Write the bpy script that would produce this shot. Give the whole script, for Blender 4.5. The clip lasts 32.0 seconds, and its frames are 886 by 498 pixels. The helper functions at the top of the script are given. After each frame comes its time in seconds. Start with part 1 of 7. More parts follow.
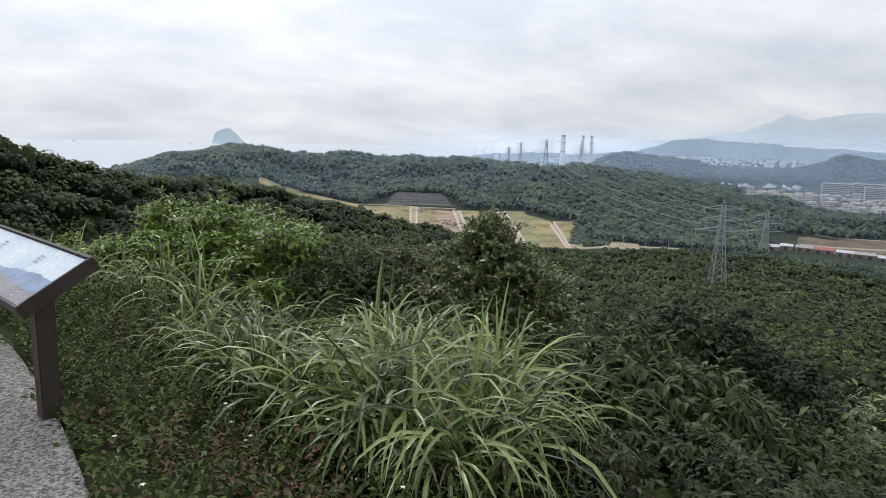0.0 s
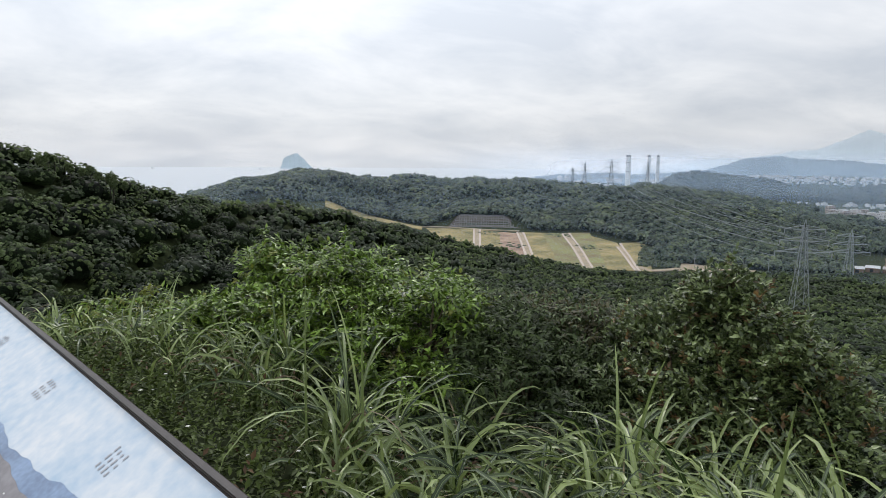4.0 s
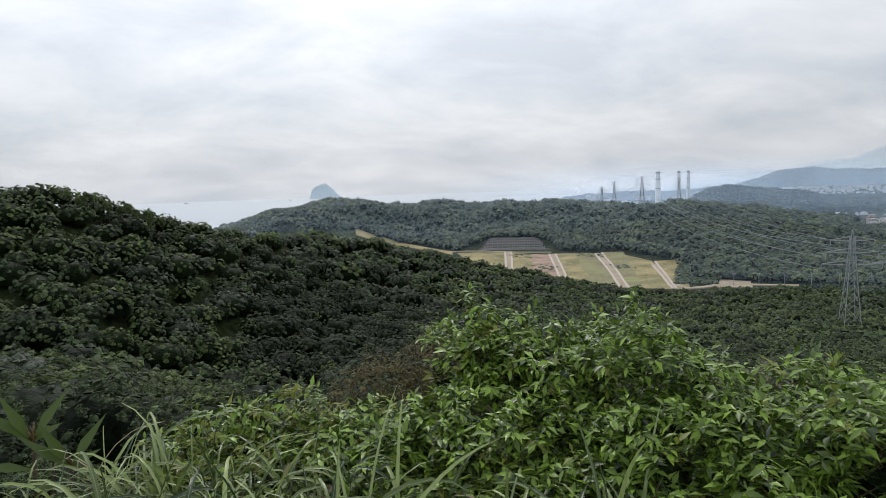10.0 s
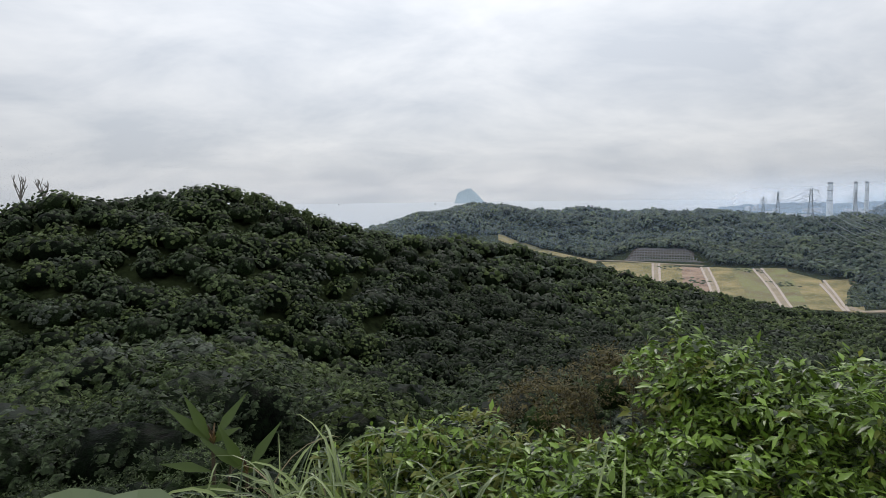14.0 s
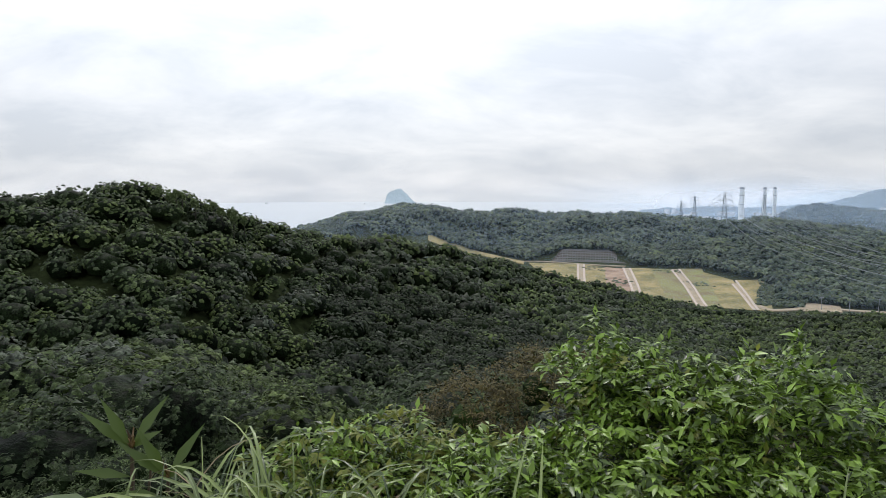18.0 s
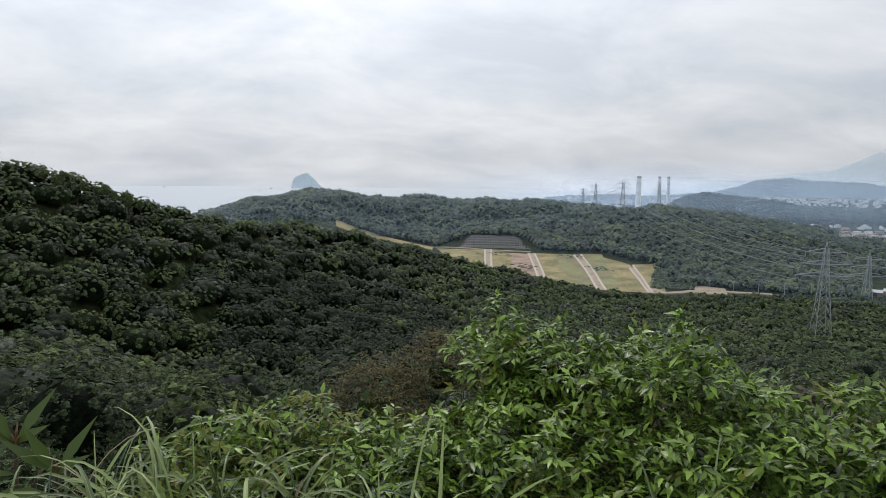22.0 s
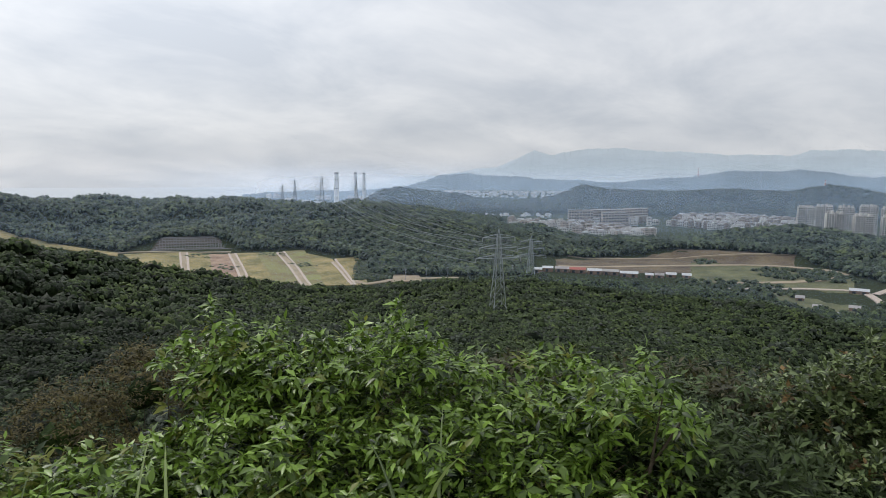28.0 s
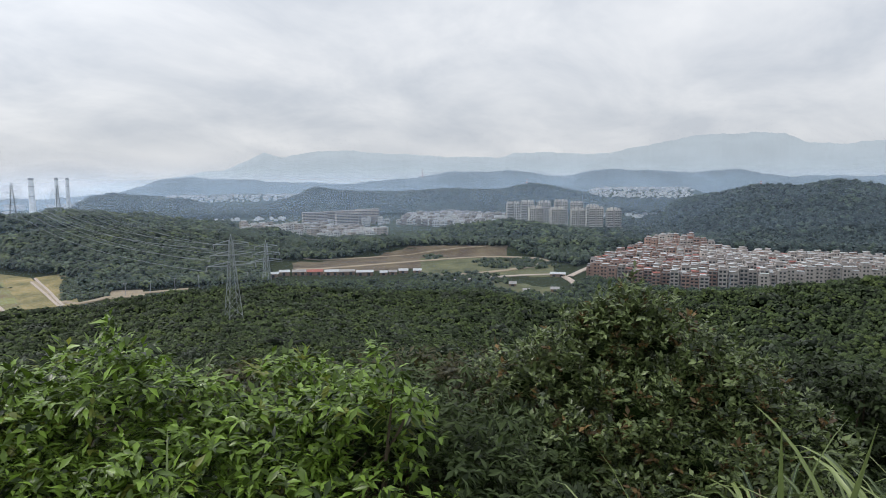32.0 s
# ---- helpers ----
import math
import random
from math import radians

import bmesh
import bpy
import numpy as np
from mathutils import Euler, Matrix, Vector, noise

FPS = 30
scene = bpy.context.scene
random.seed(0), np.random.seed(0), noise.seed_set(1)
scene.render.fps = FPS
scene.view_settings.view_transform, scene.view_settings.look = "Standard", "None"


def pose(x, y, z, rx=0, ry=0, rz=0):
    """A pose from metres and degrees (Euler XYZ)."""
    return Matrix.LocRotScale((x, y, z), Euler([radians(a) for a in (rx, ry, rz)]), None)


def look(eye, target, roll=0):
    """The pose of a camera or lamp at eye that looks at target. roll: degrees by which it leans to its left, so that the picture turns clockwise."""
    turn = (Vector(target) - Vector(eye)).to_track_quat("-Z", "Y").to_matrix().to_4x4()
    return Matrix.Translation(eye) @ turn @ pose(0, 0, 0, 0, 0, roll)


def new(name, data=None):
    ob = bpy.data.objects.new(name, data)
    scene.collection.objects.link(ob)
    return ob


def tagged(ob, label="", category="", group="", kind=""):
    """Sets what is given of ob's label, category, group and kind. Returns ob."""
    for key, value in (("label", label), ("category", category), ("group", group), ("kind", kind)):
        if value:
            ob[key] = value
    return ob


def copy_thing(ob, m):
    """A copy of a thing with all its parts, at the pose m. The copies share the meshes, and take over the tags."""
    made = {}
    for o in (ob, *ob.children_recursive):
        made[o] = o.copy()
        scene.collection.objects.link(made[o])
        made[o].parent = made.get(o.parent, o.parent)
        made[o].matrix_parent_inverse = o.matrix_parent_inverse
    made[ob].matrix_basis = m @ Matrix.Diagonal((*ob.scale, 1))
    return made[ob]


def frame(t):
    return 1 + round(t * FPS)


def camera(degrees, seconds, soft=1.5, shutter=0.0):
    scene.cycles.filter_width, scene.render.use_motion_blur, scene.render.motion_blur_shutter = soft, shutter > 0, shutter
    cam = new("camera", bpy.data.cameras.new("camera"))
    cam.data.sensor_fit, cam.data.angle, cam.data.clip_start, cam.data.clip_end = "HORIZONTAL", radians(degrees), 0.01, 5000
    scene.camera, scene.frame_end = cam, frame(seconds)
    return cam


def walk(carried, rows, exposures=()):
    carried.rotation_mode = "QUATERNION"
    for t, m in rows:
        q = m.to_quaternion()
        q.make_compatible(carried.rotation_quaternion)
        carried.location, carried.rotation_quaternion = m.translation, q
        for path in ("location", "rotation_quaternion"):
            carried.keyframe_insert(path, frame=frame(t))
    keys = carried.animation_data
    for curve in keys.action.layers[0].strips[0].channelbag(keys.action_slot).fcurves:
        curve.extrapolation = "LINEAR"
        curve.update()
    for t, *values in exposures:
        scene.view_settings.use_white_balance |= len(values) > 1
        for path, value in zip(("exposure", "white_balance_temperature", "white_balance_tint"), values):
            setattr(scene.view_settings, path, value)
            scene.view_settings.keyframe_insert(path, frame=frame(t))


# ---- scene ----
# camera: seconds, eye x, y, z, compass bearing clockwise from +y, pitch, lean
PATH = [
    (0, 2.382, -6.507, 1.619, 17.68, -9.87, 1.49), (0.5, 2.354, -6.121, 1.587, 16.06, -9.83, 0.19), (1, 2.299, -5.712, 1.608, 14.17, -9.94, 2.30),
    (1.5, 2.206, -5.393, 1.613, 11.70, -9.69, -0.16), (2, 2.160, -5.016, 1.613, 10.09, -7.35, -1.75), (2.5, 2.092, -4.703, 1.608, 10.96, -8.07, 0.63),
    (4.5, 1.634, -3.496, 1.543, 12.41, -8.06, 0.42), (5, 1.519, -3.177, 1.499, 10.97, -7.33, -0.61), (5.5, 1.409, -2.824, 1.531, 8.79, -7.16, 1.56),
    (6, 1.264, -2.508, 1.553, 10.03, -5.50, -0.42), (6.5, 1.161, -2.219, 1.524, 11.05, -5.97, -0.90), (7, 1.035, -1.954, 1.539, 11.61, -6.92, 1.69),
    (7.5, 0.868, -1.725, 1.559, 11.45, -5.76, 1.45), (8, 0.764, -1.398, 1.524, 9.96, -5.81, 0.39), (8.5, 0.638, -1.220, 1.565, 9.98, -5.99, 1.82),
    (9, 0.477, -0.936, 1.552, 12.03, -5.99, -0.24), (9.5, 0.374, -0.721, 1.519, 9.81, -7.76, 0.78), (10, 0.293, -0.460, 1.528, 9.76, -5.98, -1.79),
    (10.5, 0.246, -0.310, 1.538, 8.51, -6.21, -0.21), (11, 0.113, -0.130, 1.519, 7.09, -6.56, -0.90), (11.5, 0.005, 0.010, 1.522, 7.72, -6.65, 0.22),
    (12, -0.032, 0.059, 1.532, 4.05, -5.66, 0.49), (12.5, -0.031, 0.086, 1.542, -0.20, -3.85, 0.61), (13, -0.035, 0.078, 1.552, -2.35, -3.46, 0.22),
    (13.5, -0.026, 0.089, 1.546, -2.02, -4.00, -0.97), (14, -0.026, 0.081, 1.544, -2.33, -5.23, -0.77), (14.5, -0.021, 0.058, 1.549, -2.19, -5.31, -0.54),
    (16.5, -0.026, 0.036, 1.550, -0.98, -5.18, -0.46), (17, -0.018, 0.022, 1.555, 0.04, -5.03, -0.21), (17.5, -0.015, 0.014, 1.555, 2.04, -4.97, -0.20),
    (18, -0.006, 0.004, 1.553, 3.68, -5.24, 0.03), (18.5, -0.005, -0.000, 1.551, 4.66, -5.30, 0.04), (19, 0.000, 0.000, 1.550, 5.10, -5.74, 0.44),
    (19.5, 0.008, 0.001, 1.547, 6.45, -5.62, 0.18), (20, 0.010, -0.020, 1.549, 8.20, -5.49, 0.41), (20.5, 0.014, -0.015, 1.542, 8.84, -6.04, 0.53),
    (21, 0.007, -0.018, 1.541, 8.66, -6.34, 0.17), (21.5, 0.012, -0.025, 1.546, 9.58, -6.53, 0.44), (22, 0.015, -0.050, 1.550, 11.50, -6.39, 0.79),
    (22.5, 0.021, -0.056, 1.546, 12.52, -6.46, 0.80), (23, 0.026, -0.059, 1.544, 13.41, -6.73, 0.80), (23.5, 0.030, -0.078, 1.542, 14.23, -6.68, 0.83),
    (24, 0.035, -0.101, 1.552, 16.00, -6.72, 0.54), (24.5, 0.045, -0.122, 1.550, 19.03, -6.84, 0.48), (25, 0.057, -0.152, 1.555, 23.03, -6.55, 0.86),
    (25.5, 0.072, -0.182, 1.557, 25.51, -6.68, 0.65), (27.5, -0.083, 0.036, 1.561, 33.33, -5.94, 0.09), (28, -0.049, 0.046, 1.549, 36.64, -6.43, 0.36),
    (28.5, -0.050, 0.033, 1.552, 39.96, -5.69, 0.44), (29, -0.036, 0.031, 1.550, 42.39, -5.14, 0.64), (29.5, -0.034, 0.038, 1.545, 46.64, -4.91, 0.35),
    (30, -0.020, 0.041, 1.542, 50.75, -4.89, 0.27), (30.5, -0.016, 0.034, 1.541, 53.51, -4.95, 0.18), (31, -0.018, 0.015, 1.542, 55.64, -6.58, -0.09),
    (31.5, -0.014, 0.017, 1.536, 57.79, -6.75, -0.52), (32, -0.013, 0.011, 1.536, 59.02, -6.23, -0.37),
]


def eye_pose(x, y, z, bearing, pitch, lean):
    b, p = radians(bearing), radians(pitch)
    way = Vector((math.sin(b) * math.cos(p), math.cos(b) * math.cos(p), math.sin(p)))
    eye = Vector((x, y, z))
    return look(eye, eye + way, lean)


cam = camera(66.86, 32.0, soft=0.35)
EXPOSURES = [(0.0, 0.1), (2.0, 0.04), (5.0, 0.02), (6.0, -0.24), (8.0, -0.21), (9.0, -0.21), (10.5, 0.0), (11.5, 0.02), (13.0, -0.26), (14.0, -0.2), (16.5, 0.1), (19.0, 0.11), (20.5, -0.09), (25.0, -0.12), (28.0, -0.14), (30.0, -0.12), (32.0, -0.02)]
walk(cam, [(r[0], eye_pose(*r[1:])) for r in PATH], EXPOSURES)

# ---- light ----
EYE = 1.55                      # eye height over the paving; the land's heights below are counted from the eye
SUN_BEARING, SUN_HEIGHT = -4.0, 46.0
world = bpy.data.worlds.new("sky")
scene.world = world
world.use_nodes = True
wn, wl = world.node_tree.nodes, world.node_tree.links
wn.clear()
w_out = wn.new("ShaderNodeOutputWorld")
w_bg = wn.new("ShaderNodeBackground")
w_sky = wn.new("ShaderNodeTexSky")
w_sky.sky_type = "NISHITA"
w_sky.sun_disc = False
w_sky.sun_elevation = radians(SUN_HEIGHT)
w_sky.sun_rotation = radians(SUN_BEARING)
w_sky.altitude = 150
w_bg.inputs["Strength"].default_value = 0.10
w_co = wn.new("ShaderNodeTexCoord")
w_sep = wn.new("ShaderNodeSeparateXYZ")
wl.new(w_co.outputs["Generated"], w_sep.inputs[0])
w_zadd = wn.new("ShaderNodeMath"); w_zadd.operation = "ADD"; w_zadd.inputs[1].default_value = 0.30
wl.new(w_sep.outputs["Z"], w_zadd.inputs[0])
w_zmax = wn.new("ShaderNodeMath"); w_zmax.operation = "MAXIMUM"; w_zmax.inputs[1].default_value = 0.06
wl.new(w_zadd.outputs[0], w_zmax.inputs[0])
w_flat = wn.new("ShaderNodeVectorMath"); w_flat.operation = "DIVIDE"
w_zvec = wn.new("ShaderNodeCombineXYZ")
for k in range(3):
    wl.new(w_zmax.outputs[0], w_zvec.inputs[k])
wl.new(w_co.outputs["Generated"], w_flat.inputs[0])
wl.new(w_zvec.outputs[0], w_flat.inputs[1])
w_map = wn.new("ShaderNodeMapping")
w_map.inputs["Scale"].default_value = (1.7, 2.1, 0.02)
w_map.inputs["Rotation"].default_value = (0, 0, radians(-20))
wl.new(w_flat.outputs[0], w_map.inputs[0])
w_noise = wn.new("ShaderNodeTexNoise")
w_noise.inputs["Scale"].default_value = 1.0
w_noise.inputs["Detail"].default_value = 5
w_noise.inputs["Roughness"].default_value = 0.58
w_noise.inputs["Distortion"].default_value = 0.3
wl.new(w_map.outputs[0], w_noise.inputs[0])
w_ramp = wn.new("ShaderNodeValToRGB")
w_ramp.color_ramp.elements[0].position, w_ramp.color_ramp.elements[0].color = 0.35, (7.4, 7.9, 8.7, 1)
w_ramp.color_ramp.elements[1].position, w_ramp.color_ramp.elements[1].color = 0.66, (10.0, 10.25, 10.7, 1)
wl.new(w_noise.outputs[0], w_ramp.inputs[0])
w_mix = wn.new("ShaderNodeMix"); w_mix.data_type = "RGBA"; w_mix.inputs["Factor"].default_value = 0.94
wl.new(w_sky.outputs[0], w_mix.inputs["A"])
wl.new(w_ramp.outputs[0], w_mix.inputs["B"])
# the cloud is thinner and brighter round the hidden sun
w_dot = wn.new("ShaderNodeVectorMath"); w_dot.operation = "DOT_PRODUCT"
w_dot.inputs[1].default_value = (math.sin(radians(SUN_BEARING)) * math.cos(radians(SUN_HEIGHT)), math.cos(radians(SUN_BEARING)) * math.cos(radians(SUN_HEIGHT)), math.sin(radians(SUN_HEIGHT)))
wl.new(w_co.outputs["Generated"], w_dot.inputs[0])
w_near = wn.new("ShaderNodeMapRange"); w_near.interpolation_type = "SMOOTHSTEP"
w_near.inputs["From Min"].default_value, w_near.inputs["From Max"].default_value = 0.55, 1.0
w_near.inputs["To Min"].default_value, w_near.inputs["To Max"].default_value = 0.91, 1.26
wl.new(w_dot.outputs["Value"], w_near.inputs["Value"])
w_glow = wn.new("ShaderNodeVectorMath"); w_glow.operation = "SCALE"
wl.new(w_mix.outputs["Result"], w_glow.inputs[0])
w_low = wn.new("ShaderNodeMapRange"); w_low.interpolation_type = "SMOOTHSTEP"
w_low.inputs["From Min"].default_value, w_low.inputs["From Max"].default_value = -0.02, 0.26
w_low.inputs["To Min"].default_value, w_low.inputs["To Max"].default_value = 0.82, 1.0
wl.new(w_sep.outputs["Z"], w_low.inputs["Value"])
w_both = wn.new("ShaderNodeMath"); w_both.operation = "MULTIPLY"
wl.new(w_near.outputs[0], w_both.inputs[0])
wl.new(w_low.outputs[0], w_both.inputs[1])
wl.new(w_both.outputs[0], w_glow.inputs["Scale"])
wl.new(w_glow.outputs[0], w_bg.inputs["Color"])
wl.new(w_bg.outputs[0], w_out.inputs[0])

sun_data = bpy.data.lights.new("sun", "SUN")
sun_data.energy, sun_data.angle, sun_data.color = 0.95, radians(10), (1.0, 0.96, 0.9)
sun = new("sun", sun_data)
sb, sh = radians(SUN_BEARING), radians(SUN_HEIGHT)
sun.matrix_world = look((300 * math.sin(sb), 300 * math.cos(sb), 400), (0, 0, 0))
sun.matrix_world = look(Vector((math.sin(sb) * math.cos(sh), math.cos(sb) * math.cos(sh), math.sin(sh))) * 500, (0, 0, 0))

# ---- materials ----


def mat(name, color, rough=0.7, metal=0.0, vary=0.25, scale=6.0, bump=0.0, hue=None, island=0.0, obj=0.0, spec=0.5, detail=6, back=None):
    """A procedural surface: two scales of stain and grain, optional relief, optional change from piece to piece."""
    m = bpy.data.materials.new(name)
    m.use_nodes = True
    n, l = m.node_tree.nodes, m.node_tree.links
    b = n["Principled BSDF"]
    b.inputs["Roughness"].default_value = rough
    b.inputs["Metallic"].default_value = metal
    b.inputs["Specular IOR Level"].default_value = spec
    co = n.new("ShaderNodeTexCoord")
    big = n.new("ShaderNodeTexNoise")
    big.inputs["Scale"].default_value = scale
    big.inputs["Detail"].default_value = detail
    l.new(co.outputs["Object"], big.inputs["Vector"])
    fine = n.new("ShaderNodeTexNoise")
    fine.inputs["Scale"].default_value = scale * 9
    fine.inputs["Detail"].default_value = 3
    l.new(co.outputs["Object"], fine.inputs["Vector"])
    add = n.new("ShaderNodeMath"); add.operation = "MULTIPLY_ADD"
    l.new(fine.outputs[0], add.inputs[0]); add.inputs[1].default_value = 0.5
    l.new(big.outputs[0], add.inputs[2])
    last = add.outputs[0]
    base_mid = 0.75
    if island or obj:
        g = n.new("ShaderNodeNewGeometry") if island else n.new("ShaderNodeObjectInfo")
        more = n.new("ShaderNodeMath"); more.operation = "MULTIPLY_ADD"
        l.new(g.outputs["Random Per Island" if island else "Random"], more.inputs[0])
        more.inputs[1].default_value = island or obj
        l.new(last, more.inputs[2])
        last = more.outputs[0]
        base_mid += 0.5 * (island or obj)
    ramp = n.new("ShaderNodeValToRGB")
    lo = [c * (1 - vary) for c in color]
    hi = [min(1, c * (1 + vary)) for c in (hue or color)]
    ramp.color_ramp.elements[0].position = max(0, base_mid - 0.3 - 0.4 * (island or obj))
    ramp.color_ramp.elements[1].position = min(1, base_mid + 0.2 + 0.4 * (island or obj))
    ramp.color_ramp.elements[0].color = (*lo, 1)
    ramp.color_ramp.elements[1].color = (*hi, 1)
    half = n.new("ShaderNodeMath"); half.operation = "MULTIPLY"; half.inputs[1].default_value = 1.0
    l.new(last, half.inputs[0])
    l.new(half.outputs[0], ramp.inputs[0])
    l.new(ramp.outputs[0], b.inputs["Base Color"])
    if bump:
        bp = n.new("ShaderNodeBump"); bp.inputs["Strength"].default_value = bump
        bp.inputs["Distance"].default_value = 0.02
        l.new(fine.outputs[0], bp.inputs["Height"])
        l.new(bp.outputs[0], b.inputs["Normal"])
    return m


def leafy(name, color, hue, island=0.8, rough=0.5, through_=0.3, spec=0.35, patch=0.0, patch_scale=0.02, fine=0.0):
    """Foliage: each leaf or clump takes its own green, patches of the wood another; some light passes through."""
    m = bpy.data.materials.new(name)
    m.use_nodes = True
    n, l = m.node_tree.nodes, m.node_tree.links
    b = n["Principled BSDF"]
    b.inputs["Roughness"].default_value = rough
    b.inputs["Specular IOR Level"].default_value = spec
    g = n.new("ShaderNodeNewGeometry")
    co = n.new("ShaderNodeTexCoord")
    no = n.new("ShaderNodeTexNoise"); no.inputs["Scale"].default_value = patch_scale; no.inputs["Detail"].default_value = 3
    l.new(co.outputs["Object"], no.inputs["Vector"])
    mix = n.new("ShaderNodeMath"); mix.operation = "MULTIPLY_ADD"
    l.new(no.outputs[0], mix.inputs[0]); mix.inputs[1].default_value = patch
    sc = n.new("ShaderNodeMath"); sc.operation = "MULTIPLY"; sc.inputs[1].default_value = island
    l.new(g.outputs["Random Per Island"], sc.inputs[0])
    l.new(sc.outputs[0], mix.inputs[2])
    ramp = n.new("ShaderNodeValToRGB")
    ramp.color_ramp.elements[0].position, ramp.color_ramp.elements[0].color = 0.1, (*color, 1)
    ramp.color_ramp.elements[1].position, ramp.color_ramp.elements[1].color = 0.9, (*hue, 1)
    l.new(mix.outputs[0], ramp.inputs[0])
    last = ramp.outputs[0]
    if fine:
        # leaves too small to model, the shade in their gaps painted dark
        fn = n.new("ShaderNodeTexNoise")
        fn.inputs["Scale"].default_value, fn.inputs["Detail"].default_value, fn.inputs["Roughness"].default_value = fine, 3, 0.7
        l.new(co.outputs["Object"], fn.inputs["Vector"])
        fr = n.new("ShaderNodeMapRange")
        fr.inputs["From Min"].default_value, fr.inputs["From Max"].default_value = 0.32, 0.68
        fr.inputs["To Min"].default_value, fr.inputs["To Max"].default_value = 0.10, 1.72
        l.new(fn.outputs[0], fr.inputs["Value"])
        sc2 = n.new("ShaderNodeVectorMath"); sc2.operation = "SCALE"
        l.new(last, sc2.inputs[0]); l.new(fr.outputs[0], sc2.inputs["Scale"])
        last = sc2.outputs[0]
        bp = n.new("ShaderNodeBump")
        bp.inputs["Strength"].default_value, bp.inputs["Distance"].default_value = 0.9, 0.35 / fine
        l.new(fn.outputs[0], bp.inputs["Height"])
        l.new(bp.outputs[0], b.inputs["Normal"])
    l.new(last, b.inputs["Base Color"])
    tr = n.new("ShaderNodeBsdfTranslucent")
    l.new(last, tr.inputs["Color"])
    ms = n.new("ShaderNodeMixShader"); ms.inputs[0].default_value = through_
    l.new(b.outputs[0], ms.inputs[1]); l.new(tr.outputs[0], ms.inputs[2])
    l.new(ms.outputs[0], n["Material Output"].inputs["Surface"])
    return m


def canopy(name, color, hue, scale, relief=0.5):
    """Closed leaf cover seen from afar: tufts of lighter leaves, the shade in the gaps between them painted dark, each
    crown its own green.
    """
    m = bpy.data.materials.new(name)
    m.use_nodes = True
    n, l = m.node_tree.nodes, m.node_tree.links
    b = n["Principled BSDF"]
    b.inputs["Roughness"].default_value = 0.7
    b.inputs["Specular IOR Level"].default_value = 0.1
    co = n.new("ShaderNodeTexCoord")
    no = n.new("ShaderNodeTexNoise")
    no.inputs["Scale"].default_value, no.inputs["Detail"].default_value, no.inputs["Roughness"].default_value = scale, 4, 0.65
    l.new(co.outputs["Object"], no.inputs["Vector"])
    g = n.new("ShaderNodeNewGeometry")
    ad = n.new("ShaderNodeMath")
    ad.operation = "MULTIPLY_ADD"
    ad.inputs[1].default_value = 0.28
    l.new(g.outputs["Random Per Island"], ad.inputs[0])
    l.new(no.outputs[0], ad.inputs[2])
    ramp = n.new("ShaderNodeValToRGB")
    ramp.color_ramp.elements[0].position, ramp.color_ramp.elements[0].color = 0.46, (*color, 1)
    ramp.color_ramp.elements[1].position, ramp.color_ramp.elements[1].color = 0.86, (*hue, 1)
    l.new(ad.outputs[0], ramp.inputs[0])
    l.new(ramp.outputs[0], b.inputs["Base Color"])
    bp = n.new("ShaderNodeBump")
    bp.inputs["Strength"].default_value, bp.inputs["Distance"].default_value = 1.0, relief
    l.new(no.outputs[0], bp.inputs["Height"])
    l.new(bp.outputs[0], b.inputs["Normal"])
    return m


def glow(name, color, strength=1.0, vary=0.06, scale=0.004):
    """Plain far distance that glows: the paleness of the air before it is painted into its emission."""
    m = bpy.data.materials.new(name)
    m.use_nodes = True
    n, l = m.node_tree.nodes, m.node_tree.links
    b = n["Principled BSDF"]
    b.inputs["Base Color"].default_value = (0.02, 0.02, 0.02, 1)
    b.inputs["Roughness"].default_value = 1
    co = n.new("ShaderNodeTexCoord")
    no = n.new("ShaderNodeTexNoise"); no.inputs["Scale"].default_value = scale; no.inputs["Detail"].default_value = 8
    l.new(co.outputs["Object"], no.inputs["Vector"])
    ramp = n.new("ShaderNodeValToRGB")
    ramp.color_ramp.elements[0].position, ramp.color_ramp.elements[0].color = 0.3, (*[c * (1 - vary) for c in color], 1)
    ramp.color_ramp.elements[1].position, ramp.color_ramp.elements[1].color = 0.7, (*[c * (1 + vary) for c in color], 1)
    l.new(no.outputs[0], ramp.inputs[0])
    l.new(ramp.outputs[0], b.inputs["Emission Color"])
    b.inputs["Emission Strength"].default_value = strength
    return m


M_FOREST_MID = leafy("wood_mid", (0.012, 0.023, 0.012), (0.190, 0.245, 0.105), island=0.55, patch=0.7, patch_scale=0.2, spec=0.12, through_=0.15)
# far greens shifted to blue: the haze is put into the leaf colour
M_FOREST_HAZED = leafy("wood_hazed", (0.014, 0.024, 0.022), (0.056, 0.08, 0.068), patch=0.4, patch_scale=0.006, spec=0.1, through_=0.1, fine=0.5)
# near-black green: the shade inside crowns, put into the colour
M_INNER_SHADE = leafy("inner_shade", (0.005, 0.010, 0.004), (0.016, 0.027, 0.009), spec=0.05, through_=0.0, fine=3.0)
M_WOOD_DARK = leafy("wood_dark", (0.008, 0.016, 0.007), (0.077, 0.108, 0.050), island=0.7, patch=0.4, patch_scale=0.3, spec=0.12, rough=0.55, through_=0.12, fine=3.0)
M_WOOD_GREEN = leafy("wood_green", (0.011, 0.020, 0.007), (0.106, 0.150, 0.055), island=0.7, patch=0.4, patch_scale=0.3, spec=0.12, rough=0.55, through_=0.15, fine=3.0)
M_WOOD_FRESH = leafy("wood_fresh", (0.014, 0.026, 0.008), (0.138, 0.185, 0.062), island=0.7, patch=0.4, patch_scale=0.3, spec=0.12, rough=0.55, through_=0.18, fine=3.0)
